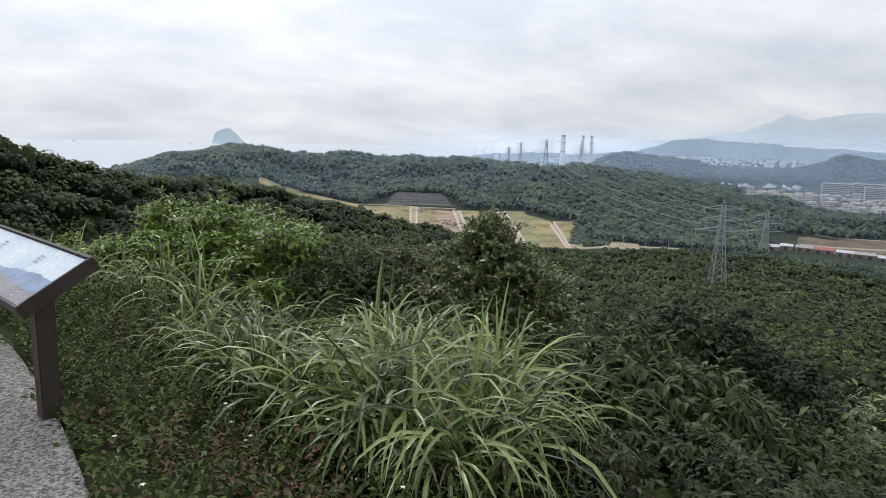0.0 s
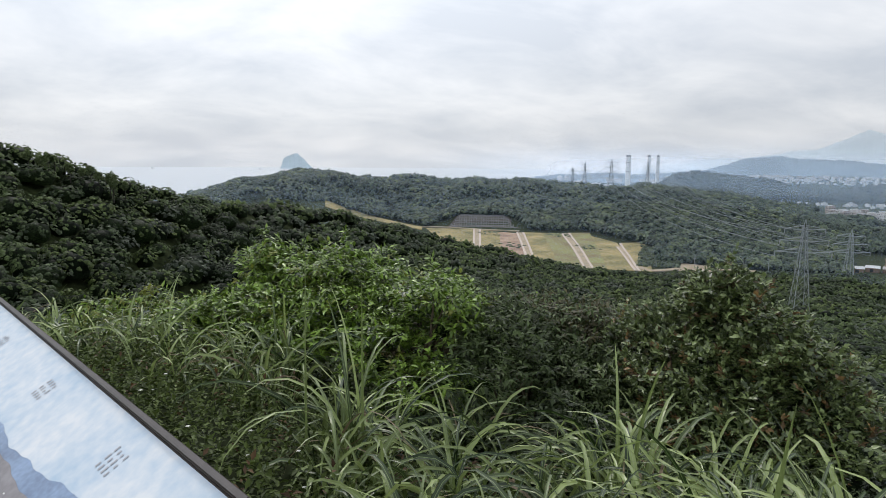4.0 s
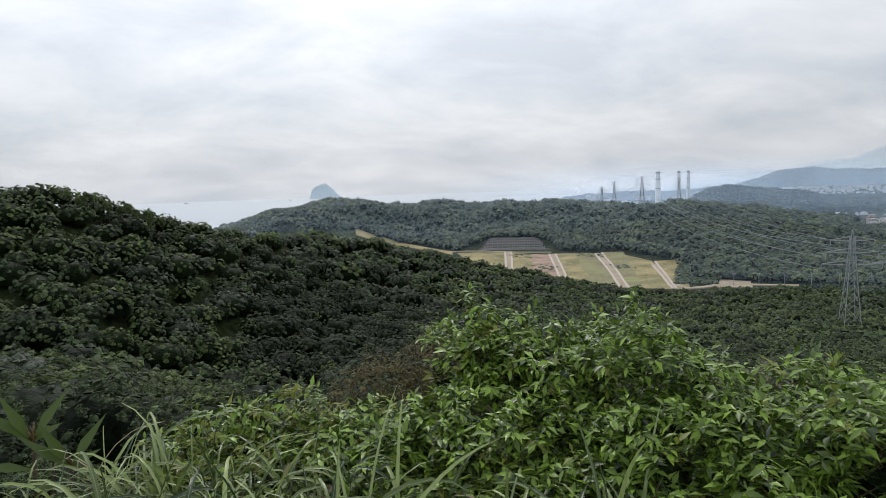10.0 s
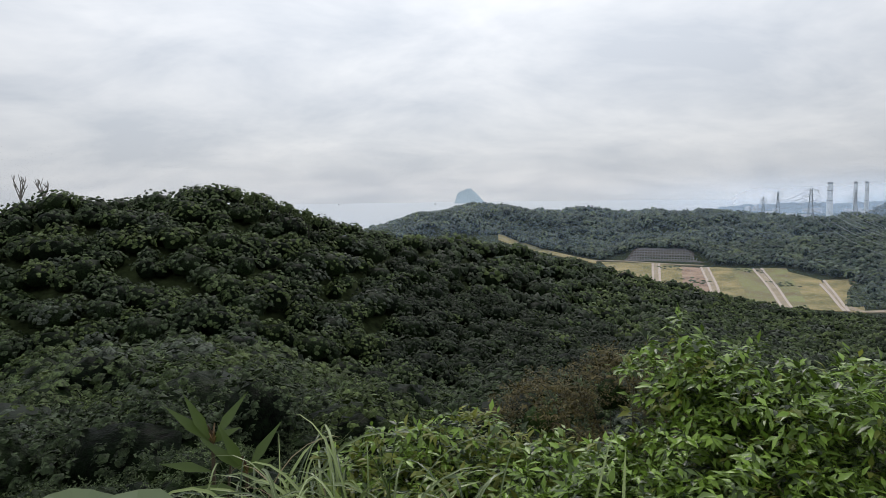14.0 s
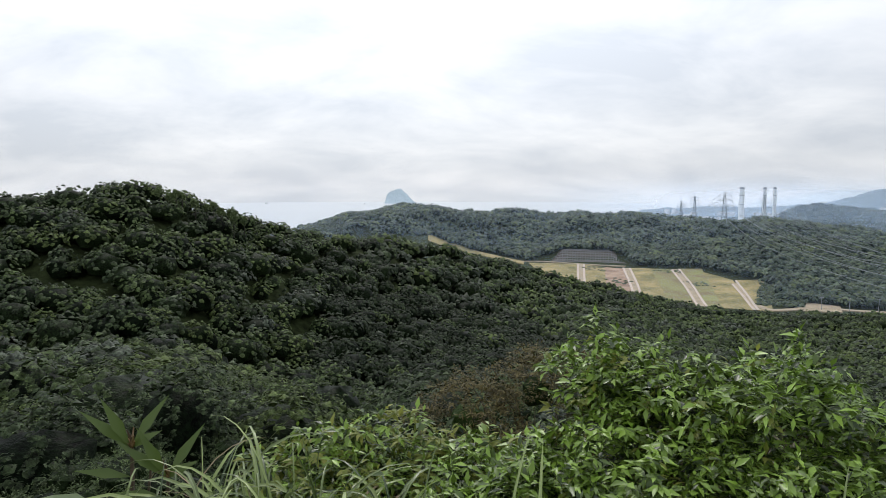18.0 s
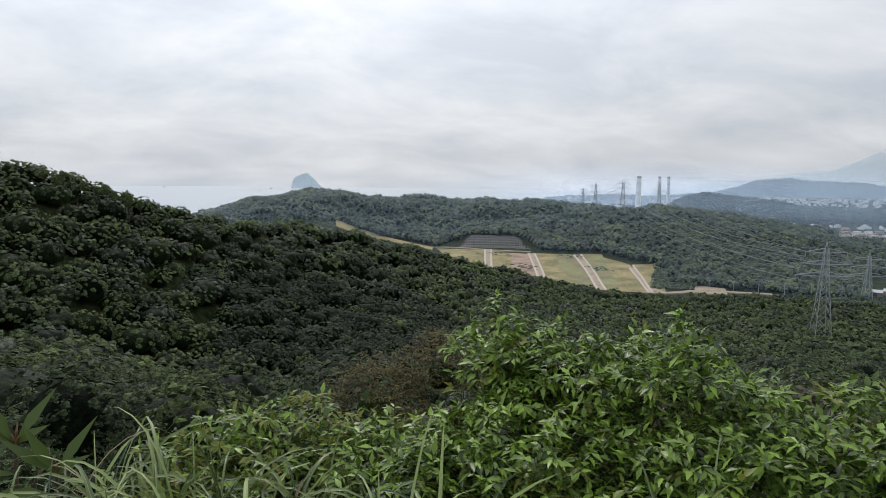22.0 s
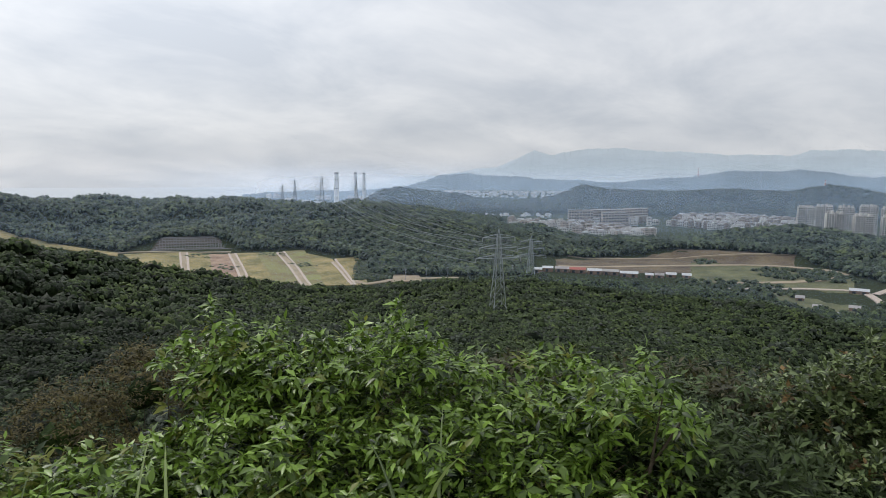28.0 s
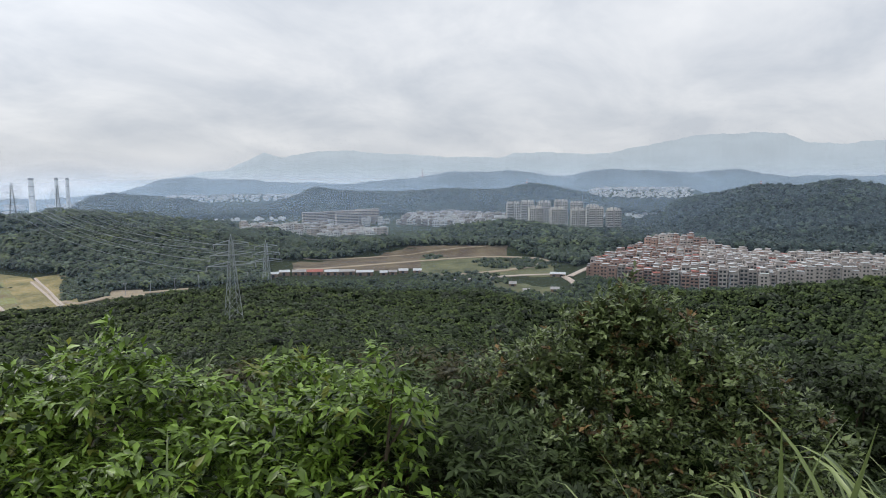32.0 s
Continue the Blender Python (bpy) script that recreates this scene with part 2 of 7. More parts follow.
# shaded copy of the wood's greens, for trees in the dark hollow
M_WOOD_SHADED = leafy("wood_shaded", (0.007, 0.013, 0.007), (0.048, 0.066, 0.034), island=0.7, patch=0.4, patch_scale=0.3, spec=0.12, rough=0.55, through_=0.1, fine=3.0)
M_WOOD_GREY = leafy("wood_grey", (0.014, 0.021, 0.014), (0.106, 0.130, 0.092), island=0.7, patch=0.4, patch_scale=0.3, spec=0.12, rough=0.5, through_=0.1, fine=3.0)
# the same painted inner shade for the ridge's trees
M_RIDGE_INNER_SHADE = leafy("ridge_inner_shade", (0.006, 0.012, 0.008), (0.018, 0.030, 0.016), spec=0.05, through_=0.0, fine=0.8)
# ridge greens bluer, with lifted darks: part of the haze painted in
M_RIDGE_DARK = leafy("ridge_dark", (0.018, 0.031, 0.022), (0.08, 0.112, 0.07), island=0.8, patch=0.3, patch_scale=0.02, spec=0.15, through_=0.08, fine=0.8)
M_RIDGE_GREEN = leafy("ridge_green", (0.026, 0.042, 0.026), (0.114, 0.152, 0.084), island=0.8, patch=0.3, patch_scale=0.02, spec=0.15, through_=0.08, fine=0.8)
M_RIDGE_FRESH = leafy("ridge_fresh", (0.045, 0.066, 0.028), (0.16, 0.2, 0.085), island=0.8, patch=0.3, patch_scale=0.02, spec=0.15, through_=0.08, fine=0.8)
M_LAND = mat("wood_floor", (0.014, 0.020, 0.008), 0.95, vary=0.5, scale=0.6, hue=(0.030, 0.040, 0.015), spec=0.1)
# sky reflection and haze on the water put into this pale base
M_SEA = mat("sea", (0.43, 0.46, 0.49), 0.3, vary=0.04, scale=0.002)
# glowing haze tones for the distance; none of these is a lamp
M_MOUNTAIN = glow("far_mountain_haze", (0.41, 0.48, 0.545))
M_MOUNTAIN2 = glow("far_hill_haze", (0.150, 0.205, 0.260), vary=0.22, scale=0.006)
M_ISLE = glow("far_isle_haze", (0.34, 0.43, 0.51), scale=0.01, vary=0.12)

# ---- helpers for meshes ----


def mesh_from(name, verts, faces, material=None, smooth=False):
    me = bpy.data.meshes.new(name)
    v = np.asarray(verts, dtype=np.float32)
    if isinstance(faces, np.ndarray):
        k = faces.shape[1]
        me.vertices.add(len(v)); me.vertices.foreach_set("co", v.ravel())
        me.loops.add(faces.size); me.loops.foreach_set("vertex_index", faces.astype(np.int32).ravel())
        me.polygons.add(len(faces))
        me.polygons.foreach_set("loop_start", np.arange(0, faces.size, k, dtype=np.int32))
        me.update(calc_edges=True)
    else:
        me.from_pydata([tuple(x) for x in v], [], faces)
    if material:
        me.materials.append(material)
    if smooth:
        me.polygons.foreach_set("use_smooth", np.ones(len(me.polygons), dtype=bool))
    return me


def part(name, bm, material, parent, label=""):
    """Links a bmesh or a mesh as one mesh object under a thing or a part."""
    if isinstance(bm, bmesh.types.BMesh):
        me = bpy.data.meshes.new(name)
        bm.to_mesh(me); bm.free()
    else:
        me = bm
    if material and not me.materials:
        me.materials.append(material)
    ob = new(name, me)
    if parent:
        ob.parent = parent
    if label:
        ob["label"] = label
    return ob


def thing(name, x, y, z, label, category, group="", turn=0.0, kind=""):
    ob = new(name)
    ob.matrix_basis = pose(x, y, z, 0, 0, turn)
    ob.empty_display_size = 0.2
    return tagged(ob, label, category, group, kind)


def box(bm, x0, x1, y0, y1, z0, z1, bevel=0.0):
    r = bmesh.ops.create_cube(bm, size=1.0, matrix=Matrix.LocRotScale(((x0 + x1) / 2, (y0 + y1) / 2, (z0 + z1) / 2), None, (x1 - x0, y1 - y0, z1 - z0)))
    if bevel:
        edges = list({e for v in r["verts"] for e in v.link_edges})
        bmesh.ops.bevel(bm, geom=edges, offset=bevel, segments=2, affect="EDGES")
    return bm


def bar(bm, a, b, w, w2=None):
    """A square bar from a to b."""
    a, b = Vector(a), Vector(b)
    q = (b - a).to_track_quat("Z", "Y").to_matrix()
    w2 = w2 or w
    vs = []
    for p, h in ((a, w / 2), (b, w2 / 2)):
        for sx, sy in ((-1, -1), (1, -1), (1, 1), (-1, 1)):
            vs.append(bm.verts.new(p + q @ Vector((sx * h, sy * h, 0))))
    for f in ((0, 1, 5, 4), (1, 2, 6, 5), (2, 3, 7, 6), (3, 0, 4, 7), (4, 5, 6, 7), (3, 2, 1, 0)):
        bm.faces.new([vs[i] for i in f])


def pole(bm, pts, widths):
    """One bent square bar through points."""
    pts = [Vector(q) for q in pts]
    rings = []
    for i, q in enumerate(pts):
        way = (pts[min(i + 1, len(pts) - 1)] - pts[max(i - 1, 0)]).normalized()
        side = way.cross(Vector((0.12, 0.31, 0.94)))
        side = (side if side.length > 0.05 else way.cross(Vector((1, 0, 0)))).normalized()
        up = side.cross(way)
        w = (widths if isinstance(widths, (int, float)) else widths[i]) / 2
        rings.append([bm.verts.new(q + side * sx * w + up * sy * w) for sx, sy in ((-1, -1), (1, -1), (1, 1), (-1, 1))])
    for r, s in zip(rings, rings[1:]):
        for i in range(4):
            bm.faces.new((r[i], r[(i + 1) % 4], s[(i + 1) % 4], s[i]))
    bm.faces.new(rings[0][::-1])
    bm.faces.new(rings[-1])


# ---- the lie of the land, by bearing (degrees), from the eye ----


def by(az, *pairs):
    p = np.array(pairs, float)
    return np.interp(az, p[:, 0], p[:, 1])


def tan(el):
    return np.tan(np.radians(el))


def near_far_edge(az):
    """How far off the first wooded slope ends."""
    return by(az, (-60, 205), (-20, 192), (-10, 210), (-3, 255), (3, 300), (8, 350), (13, 395), (21, 440), (28, 455), (37, 480), (47, 510), (54, 530), (60, 500), (65, 440), (70, 400), (76, 420), (84, 430), (93, 450), (120, 400))


def near_el(az):
    """How high that edge stands to the eye, tree tops included."""
    return by(az, (-60, -2.0), (-36, -1.4), (-32.5, -0.35), (-26, -0.15), (-20.5, 0.25), (-18.5, -0.2), (-15.8, -1.15), (-13.5, -2.1), (-10, -3.15), (-7, -3.6), (-3.5, -4.1), (2.3, -4.95), (8, -6.05), (12.7, -7.4), (17, -8.0), (21.5, -9.0), (25, -9.4), (28.5, -9.8), (33, -9.4), (37.5, -8.9), (44, -8.6), (54, -8.85), (60, -9.3), (65, -10.1), (70, -11.7), (73, -10.6), (76.5, -9.7), (83, -9.35), (87, -8.45), (93, -7.45), (110, -6))


TREE = 5.0


def unit(v):
    return v / (np.linalg.norm(v, axis=-1, keepdims=True) + 1e-9)


def smooth(u):
    u = np.clip(u, 0, 1)
    return u * u * (3 - 2 * u)


def hill(z, az, d, crest_d, crest_z, front, back, base):
    """Raises z to a ridge whose crest runs at crest_d with the height crest_z."""
    u = np.where(d < crest_d, (crest_d - d) / front, (d - crest_d) / back)
    return np.maximum(z, base + (np.maximum(crest_z - base, 0)) * (1 - smooth(u)))


def rough(x, y, size, seed=0.0):
    """Cheap smooth unevenness between -1 and 1."""
    x, y = x / size, y / size
    return (np.sin(1.7 * x + 1.3 * y + seed) + np.sin(-1.1 * x + 2.3 * y + 2.1 + seed) + np.sin(2.9 * x - 0.7 * y + 4.2 * seed) + np.sin(0.6 * x + 3.1 * y + 1.2)) / 4


def land(x, y):
    """Height of the ground over the paving."""
    x, y = np.asarray(x, float), np.asarray(y, float)
    d = np.hypot(x, y)
    az = np.degrees(np.arctan2(x, y))
    floor = -96 + 0 * d
    # land sinks under the sea to the north-west and lies higher again round the harbour
    seaward = by(az, (-180, 0), (-70, 0), (-50, 1), (24, 1), (34, 0), (180, 0)) * smooth((d - by(az, (-180, 350), (-10, 350), (-6.5, 1150), (180, 1150))) / 500)
    seaward = np.maximum(seaward, smooth((d - 2300) / 100) * by(az, (20, 1), (33, 1), (37, 0), (180, 0)))
    seaward = np.maximum(seaward, smooth((d - 1450) / 150) * by(az, (18, 1), (29.5, 1), (30.6, 0), (180, 0)))
    floor = floor - 30 * seaward
    # field terrace, rising to the back, and the strip that climbs to the left of it
    terrace = np.clip(d - 600, 0, 330) * 0.04 * smooth((38 - az) / 6) * (d < 1150)
    climb = by(az, (-30, 22), (0, 15), (3, 11), (6, 2), (9, 0)) * smooth((d - 640) / 200) * (d < 1150)
    z = floor + (terrace + climb) * smooth((az + 11) / 4)
    # cut bank behind the fields, held by a concrete grid
    z = hill(z, az, d, 834, by(az, (10, -88), (12.5, -84), (13.8, -76), (17.7, -77), (19.2, -86), (20, -88)), 30, 150, z)
    # wooded ridge behind the fields
    cd = by(az, (-20, 1000), (0, 1020), (20, 1080), (30, 1000), (50, 880))
    ce = by(az, (-20, -4.5), (-12, -4.3), (-6.9, -3.5), (-4.5, -2.45), (-1.6, -2.05), (3.2, -1.75), (5.1, -2.3), (9.5, -2.08), (12.4, -2.4), (18.7, -2.2), (22.3, -2.55), (25.9, -2.9), (29.7, -2.7), (32.6, -3.0), (36.4, -3.45), (40.3, -4.2), (44.6, -4.95), (49.8, -6.1), (56, -7))
    z = hill(z, az, d, cd, cd * tan(ce) - 5, by(az, (0, 160), (12, 200), (20, 290), (30, 350), (45, 300)), 420, z)
    z = z + np.where((d > 820) & (d < 1300), 1, 0) * smooth((az + 12) / 8) * smooth((56 - az) / 10) * 11 * rough(x, y, 44) * smooth((d - 870) / 80) * (1 - 0.75 * smooth(1 - np.abs(d - cd) / 90))
    z = z + np.where((d > 820) & (d < cd - 30), 1, 0) * smooth((az + 12) / 8) * smooth((56 - az) / 10) * 8 * rough(x, y, 22, 3.0) * smooth((d - 860) / 60) * smooth((cd - 30 - d) / 60)
    # low wooded hill before the apartment blocks
    ce2 = by(az, (44, -7), (48.3, -5.5), (52, -5.8), (56, -5.5), (59.8, -4.5), (64.6, -3.9), (69.4, -4.6), (74, -4.9), (77, -6), (82, -7))
    z = hill(z, az, d, 960, 960 * tan(ce2) - 5, 130, 140, floor)
    # hills over the second town
    ce3 = by(az, (28, -9), (29.6, -3.2), (30.6, -2.0), (31.6, -1.55), (33, -1.4), (38, -1.9), (42, -2.8), (46.6, -1.85), (48.4, -1.0), (50.3, -1.4), (55, -1.5), (59.8, -1.25), (63.7, -1.4), (66.5, -0.85), (69.3, -1.3), (72.1, -2.0), (75, -2.7), (80, -3.5))
    z = hill(z, az, d, 2000, 2000 * tan(ce3) - 5, 330, 400, floor)
    # low spit of land across the harbour
    z = hill(z, az, d, 2380, 2380 * tan(by(az, (18.5, -3.2), (20.5, -2.3), (23, -2.0), (27, -2.15), (31, -1.95), (33, -3))), 70, 200, z)
    # valleys that climb behind the near hills
    z = np.maximum(z, floor + 44 * smooth((d - 1650) / 950) * by(az, (69, 0), (72, 1), (79, 1), (82, 0)) * (d > 1500))
    z = np.maximum(z, floor + 26 * smooth((d - 2250) / 350) * by(az, (34, 0), (37, 1), (47, 1), (50, 0)) * (d > 2200))
    # long hill behind the brick town
    ce4 = by(az, (72, -5), (74.4, -4.1), (76.6, -3.6), (78.3, -2.25), (81.7, -1.55), (84, -1.0), (87.1, -1.1), (89.3, -0.6), (92.4, -1.1), (100, -1.5), (120, -2))
    z = hill(z, az, d, 1350, 1350 * tan(ce4) - 5, by(az, (72, 200), (79, 260), (83, 460), (93, 540)), 500, floor)
    # the slope that falls from the view point, with the dip before the hill on the left
    de = near_far_edge(az)
    u = np.clip(d / de, 0, 1)
    ze = de * tan(near_el(az)) - TREE
    dip = by(az, (-60, -26), (-10, -27), (3, -22), (14, -9), (24, 0), (60, 0), (68, -6), (76, -14), (93, -16), (110, -10))
    zn = ze * (1 - (1 - u) ** 2) - EYE * (1 - u) ** 2 + dip * np.sin(np.pi * u)
    zn = zn - 6.5 * smooth((d - 5) / 13) * (1 - smooth((d - 60) / 130))
    # the nearest slope, tree tops rising steadily to the eye
    u1 = 130 / de
    z1 = ze * (1 - (1 - u1) ** 2) - EYE * (1 - u1) ** 2 + dip * np.sin(np.pi * u1) - 3.0
    e1 = np.degrees(np.arctan((z1 + TREE) / 130))
    steady = np.clip(d, 6, 150) * tan(e1 - (25 + e1) * np.log(130 / np.clip(d, 6, 150)) / math.log(130 / 12)) - 4.3
    zn = np.where(d < 140, steady + (zn - steady) * smooth((d - 90) / 45), zn)
    zn = zn + 1.2 * rough(x, y, 14) * smooth((d - 20) / 30)
    over = smooth((d - de) / by(az, (-20, 160), (10, 120), (30, 60), (60, 50), (90, 120)))
    z = np.where(d <= de, zn, np.maximum(z, zn + (z - zn) * over) * (1 - over) + z * over)
    # behind the view point the hill goes on
    behind = smooth((np.abs(az - 28) - 85) / 30)
    z = z * (1 - behind) + behind * np.where(d < 300, -0.06 * d - EYE, -96 + 0 * d)
    z = z + EYE
    # round the paving: level on its side, a slope with grass beyond its edge
    s = (x - 0.95) * 0.915 + (y + 1.3) * 0.40
    s = np.maximum(s, (y - 1.35) * 0.95 - 0.1 * x)
    bank = np.where(s > 0, -0.05 - 0.26 * np.maximum(s, 0) - 0.016 * np.maximum(s, 0) ** 2, -0.06)
    w = smooth((np.hypot(x - 2, y + 1) - 8) / 9)
    return bank * (1 - w) + z * w


def level(d, az):
    a = radians(az)
    return d * math.sin(a), d * math.cos(a)


# ---- ground ----
def ground_sheet():
    azs = np.radians(np.concatenate([np.arange(-42, 98.01, 0.7), np.arange(102, 318, 6)]))
    ds = np.concatenate([[0.0], np.linspace(0.7, 14, 28), np.geomspace(14.8, 30, 12), np.geomspace(32, 1500, 150), np.geomspace(1530, 4950, 26)])
    A, D = np.meshgrid(azs, ds, indexing="ij")
    X, Y = D * np.sin(A), D * np.cos(A)
    Z = land(X, Y)
    na, nd = A.shape
    V = np.stack([X, Y, Z], -1).reshape(-1, 3)
    i, j = np.meshgrid(np.arange(na), np.arange(nd - 1), indexing="ij")
    i2 = (i + 1) % na
    F = np.stack([i * nd + j, i2 * nd + j, i2 * nd + j + 1, i * nd + j + 1], -1).reshape(-1, 4)
    ob = new("ground", mesh_from("ground", V, F[:, ::-1], M_LAND, True))
    tagged(ob, "hilly ground under woods falling away from the view point", "ground", kind="structure")


ground_sheet()

sea_bm = bmesh.new()
bmesh.ops.create_circle(sea_bm, cap_ends=True, radius=4985, segments=180)
sea = part("water", sea_bm, M_SEA, None)
sea.location.z = EYE - 108
tagged(sea, "pale grey calm sea under haze", "sea", kind="structure")

# ---- woods ----


def domes(xy, radius, height, seed, rings=((0.75, 6), (1.45, 7)), skirt=False, sink=0.0, uneven=0.16, base=None, sizes=None):
    """Many lumpy domes in one mesh, the closed body of crowns seen from afar."""
    rng = np.random.default_rng(seed)
    n = len(xy)
    zz = (land(xy[:, 0], xy[:, 1]) if base is None else base) - sink
    R = radius * rng.uniform(0.6, 1.65, n)
    H = height * (0.55 + 0.42 * R / radius) * rng.uniform(0.85, 1.15, n)
    if sizes is not None:
        R, H = sizes
    rings = rings + ((3.1, 6),) if skirt else rings
    pts, tri = [(0, 0, 1)], []
    start = [0]
    for th, m in rings:
        start.append(len(pts))
        for k in range(m):
            a = 2 * math.pi * k / m
            r = 0.75 if th > 3 else math.sin(th) ** 0.8
            pts.append((r * math.cos(a), r * math.sin(a), math.cos(th)))
    m = rings[0][1]
    for k in range(m):
        tri.append((0, 1 + k, 1 + (k + 1) % m))
    for r in range(1, len(rings)):
        s0, m0, s1, m1 = start[r], rings[r - 1][1], start[r + 1], rings[r][1]
        i = j = 0
        while i < m0 or j < m1:
            if j < m1 and (i >= m0 or (j + 1) / m1 <= (i + 1) / m0):
                tri.append((s0 + i % m0, s1 + j, s1 + (j + 1) % m1)); j += 1
            else:
                tri.append((s0 + i, s1 + j % m1, s0 + (i + 1) % m0)); i += 1
    tpl, tri = np.array(pts), np.array(tri)
    spin = rng.uniform(0, 6.28, n)
    c, s = np.cos(spin)[:, None], np.sin(spin)[:, None]
    x = tpl[:, 0] * c - tpl[:, 1] * s
    y = tpl[:, 0] * s + tpl[:, 1] * c
    k = 1 + rng.normal(0, uneven, (n, len(tpl)))
    P = np.stack([xy[:, 0:1] + x * R[:, None] * k, xy[:, 1:2] + y * R[:, None] * k, (zz + H * 0.5)[:, None] + tpl[:, 2] * (H * 0.5)[:, None] * np.where(tpl[:, 2] < -0.5, 1, k)], -1).reshape(-1, 3)
    F = (tri[None] + (np.arange(n) * len(tpl))[:, None, None]).reshape(-1, 3)
    return P, F


def scatter(a0, a1, d0, d1, spacing, seed, keep=None):
    """An even spread with jitter over a sector round the view point."""
    rng = np.random.default_rng(seed)
    x1 = d1 + spacing
    g = np.arange(-x1, x1, spacing)
    X, Y = np.meshgrid(g, g)
    X = X.ravel() + rng.uniform(-0.45, 0.45, X.size) * spacing
    Y = Y.ravel() + rng.uniform(-0.45, 0.45, Y.size) * spacing
    d = np.hypot(X, Y)
    az = np.degrees(np.arctan2(X, Y))
    ok = (d > d0) & (d < d1) & (az > a0) & (az < a1)
    X, Y, az, d = X[ok], Y[ok], az[ok], d[ok]
    if keep is not None:
        ok = keep(X, Y, az, d)
        X, Y = X[ok], Y[ok]
    return np.stack([X, Y], -1)


def wood(name, material, meshes, label, under=None):
    """One mesh of crowns; meshes: vertices and triangles, joined. The second and later ones take the material under."""
    V, F, S, k = [], [], [], 0
    for i, (p, f) in enumerate(meshes):
        V.append(p)
        F.append(f + k)
        S.append(np.full(len(f), 1 if i and under else 0, np.int32))
        k += len(p)
    me = mesh_from(name, np.concatenate(V), np.concatenate(F), material)
    if under:
        me.materials.append(under)
        me.polygons.foreach_set("material_index", np.concatenate(S))
    ob = new(name, me)
    return tagged(ob, label, "woods", kind="stuff")


def on_near(x, y, az, d):
    return d < near_far_edge(az) + 22


def fields_end(az):
    """How far off the wood behind the open ground of the valley begins."""
    return by(az, (-12, 870), (2, 905), (8, 860), (11, 805), (12, 832), (19, 832), (20, 785), (25, 775), (27, 735), (29.5, 705), (31, 610), (33, 600), (36, 640), (44, 741), (50, 775), (55, 830), (60, 850), (65, 820), (68.5, 740), (70.5, 690), (72, 760), (75, 850), (77, 960), (79.5, 950), (81, 860), (82.6, 830), (86.6, 805), (93, 825), (97, 820))


def on_ridge(x, y, az, d):
    h = land(x, y) - EYE
    return ((h > -93.8) | (az > 72) | ((az > 44) & (d > fields_end(az) + 12))) & (d > fields_end(az)) & ~((az > 41.5) & (az < 58) & (d > 1005))


def grove(name, stand, wide, tall, tufts, tuft, per_tuft, leaf, seed, label, tints, under, rings=2, shares=None, flat=0.55, skin=1.0, shaded_hollow=False, uneven=0.18):
    """A wood in one mesh: each tree an inner body painted dark as its own shade, umbrella-shaped tufts of leaves set in
    tiers over it, and loose leaf sprigs on the tufts.
    """
    rng = np.random.default_rng(seed)
    n = len(stand)
    R = wide * rng.uniform(0.62, 1.4, n)
    H = tall * (0.55 + 0.45 * R / wide) * rng.uniform(1 - uneven, 1 + uneven, n)
    g = land(stand[:, 0], stand[:, 1])
    kind = rng.choice(len(shares), n, p=shares)
    if shaded_hollow:
        # the darkest tint stands in for the shade in the hollow below the view point
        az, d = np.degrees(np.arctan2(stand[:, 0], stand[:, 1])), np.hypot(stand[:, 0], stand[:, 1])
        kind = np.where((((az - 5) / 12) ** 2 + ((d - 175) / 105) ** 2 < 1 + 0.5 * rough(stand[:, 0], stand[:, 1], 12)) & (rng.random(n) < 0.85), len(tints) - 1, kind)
    # the inner body of each tree, coloured dark for the shade within
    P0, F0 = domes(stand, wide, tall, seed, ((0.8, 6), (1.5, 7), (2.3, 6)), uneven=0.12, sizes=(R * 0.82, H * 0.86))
    # tufts in a spiral over the crown
    k = np.arange(tufts)[None] + rng.uniform(0.15, 0.85, (n, tufts))
    u = 1 - 1.12 * k / tufts
    ph = 2.39996 * np.arange(tufts)[None] + rng.uniform(0, 6.28, (n, 1)) + rng.normal(0, 0.22, (n, tufts))
    s = np.sqrt(np.clip(1 - u * u, 0, 1))
    lump = 1 + 0.13 * np.sin(3 * ph + rng.uniform(0, 6.28, (n, 1))) * s + rng.normal(0, 0.09, (n, tufts))
    C = np.stack([stand[:, 0:1] + R[:, None] * s * np.cos(ph) * lump, stand[:, 1:2] + R[:, None] * s * np.sin(ph) * lump,
                  g[:, None] + H[:, None] * (0.48 + 0.48 * u * lump)], -1).reshape(-1, 3)
    axis = unit(np.stack([0.75 * s * np.cos(ph), 0.75 * s * np.sin(ph), 0.75 + 0.4 * np.clip(u, 0, 1)], -1).reshape(-1, 3) + rng.normal(0, 0.2, (n * tufts, 3)))
    side = unit(np.cross(axis, rng.normal(size=axis.shape)))
    back = np.cross(axis, side)
    r = (tuft * rng.uniform(0.6, 1.4, (n, tufts)) * (0.5 + 0.5 * R / wide)[:, None]).reshape(-1, 1)
    m = len(C)
    shape = [(0, 0, flat)] + [(0.62 * math.cos(1.0472 * i), 0.62 * math.sin(1.0472 * i), flat * 0.72) for i in range(6)] * (rings > 1) + [(math.cos(1.0472 * i + 0.5 * (rings > 1)), math.sin(1.0472 * i + 0.5 * (rings > 1)), -0.12) for i in range(6)]
    shape = np.array(shape)
    tri = [(0, 1 + i, 1 + (i + 1) % 6) for i in range(6)]
    if rings > 1:
        for i in range(6):
            tri += [(1 + i, 7 + i, 1 + (i + 1) % 6), (1 + (i + 1) % 6, 7 + i, 7 + (i + 1) % 6)]
    w = 1 + rng.normal(0, 0.2, (m, len(shape), 1))
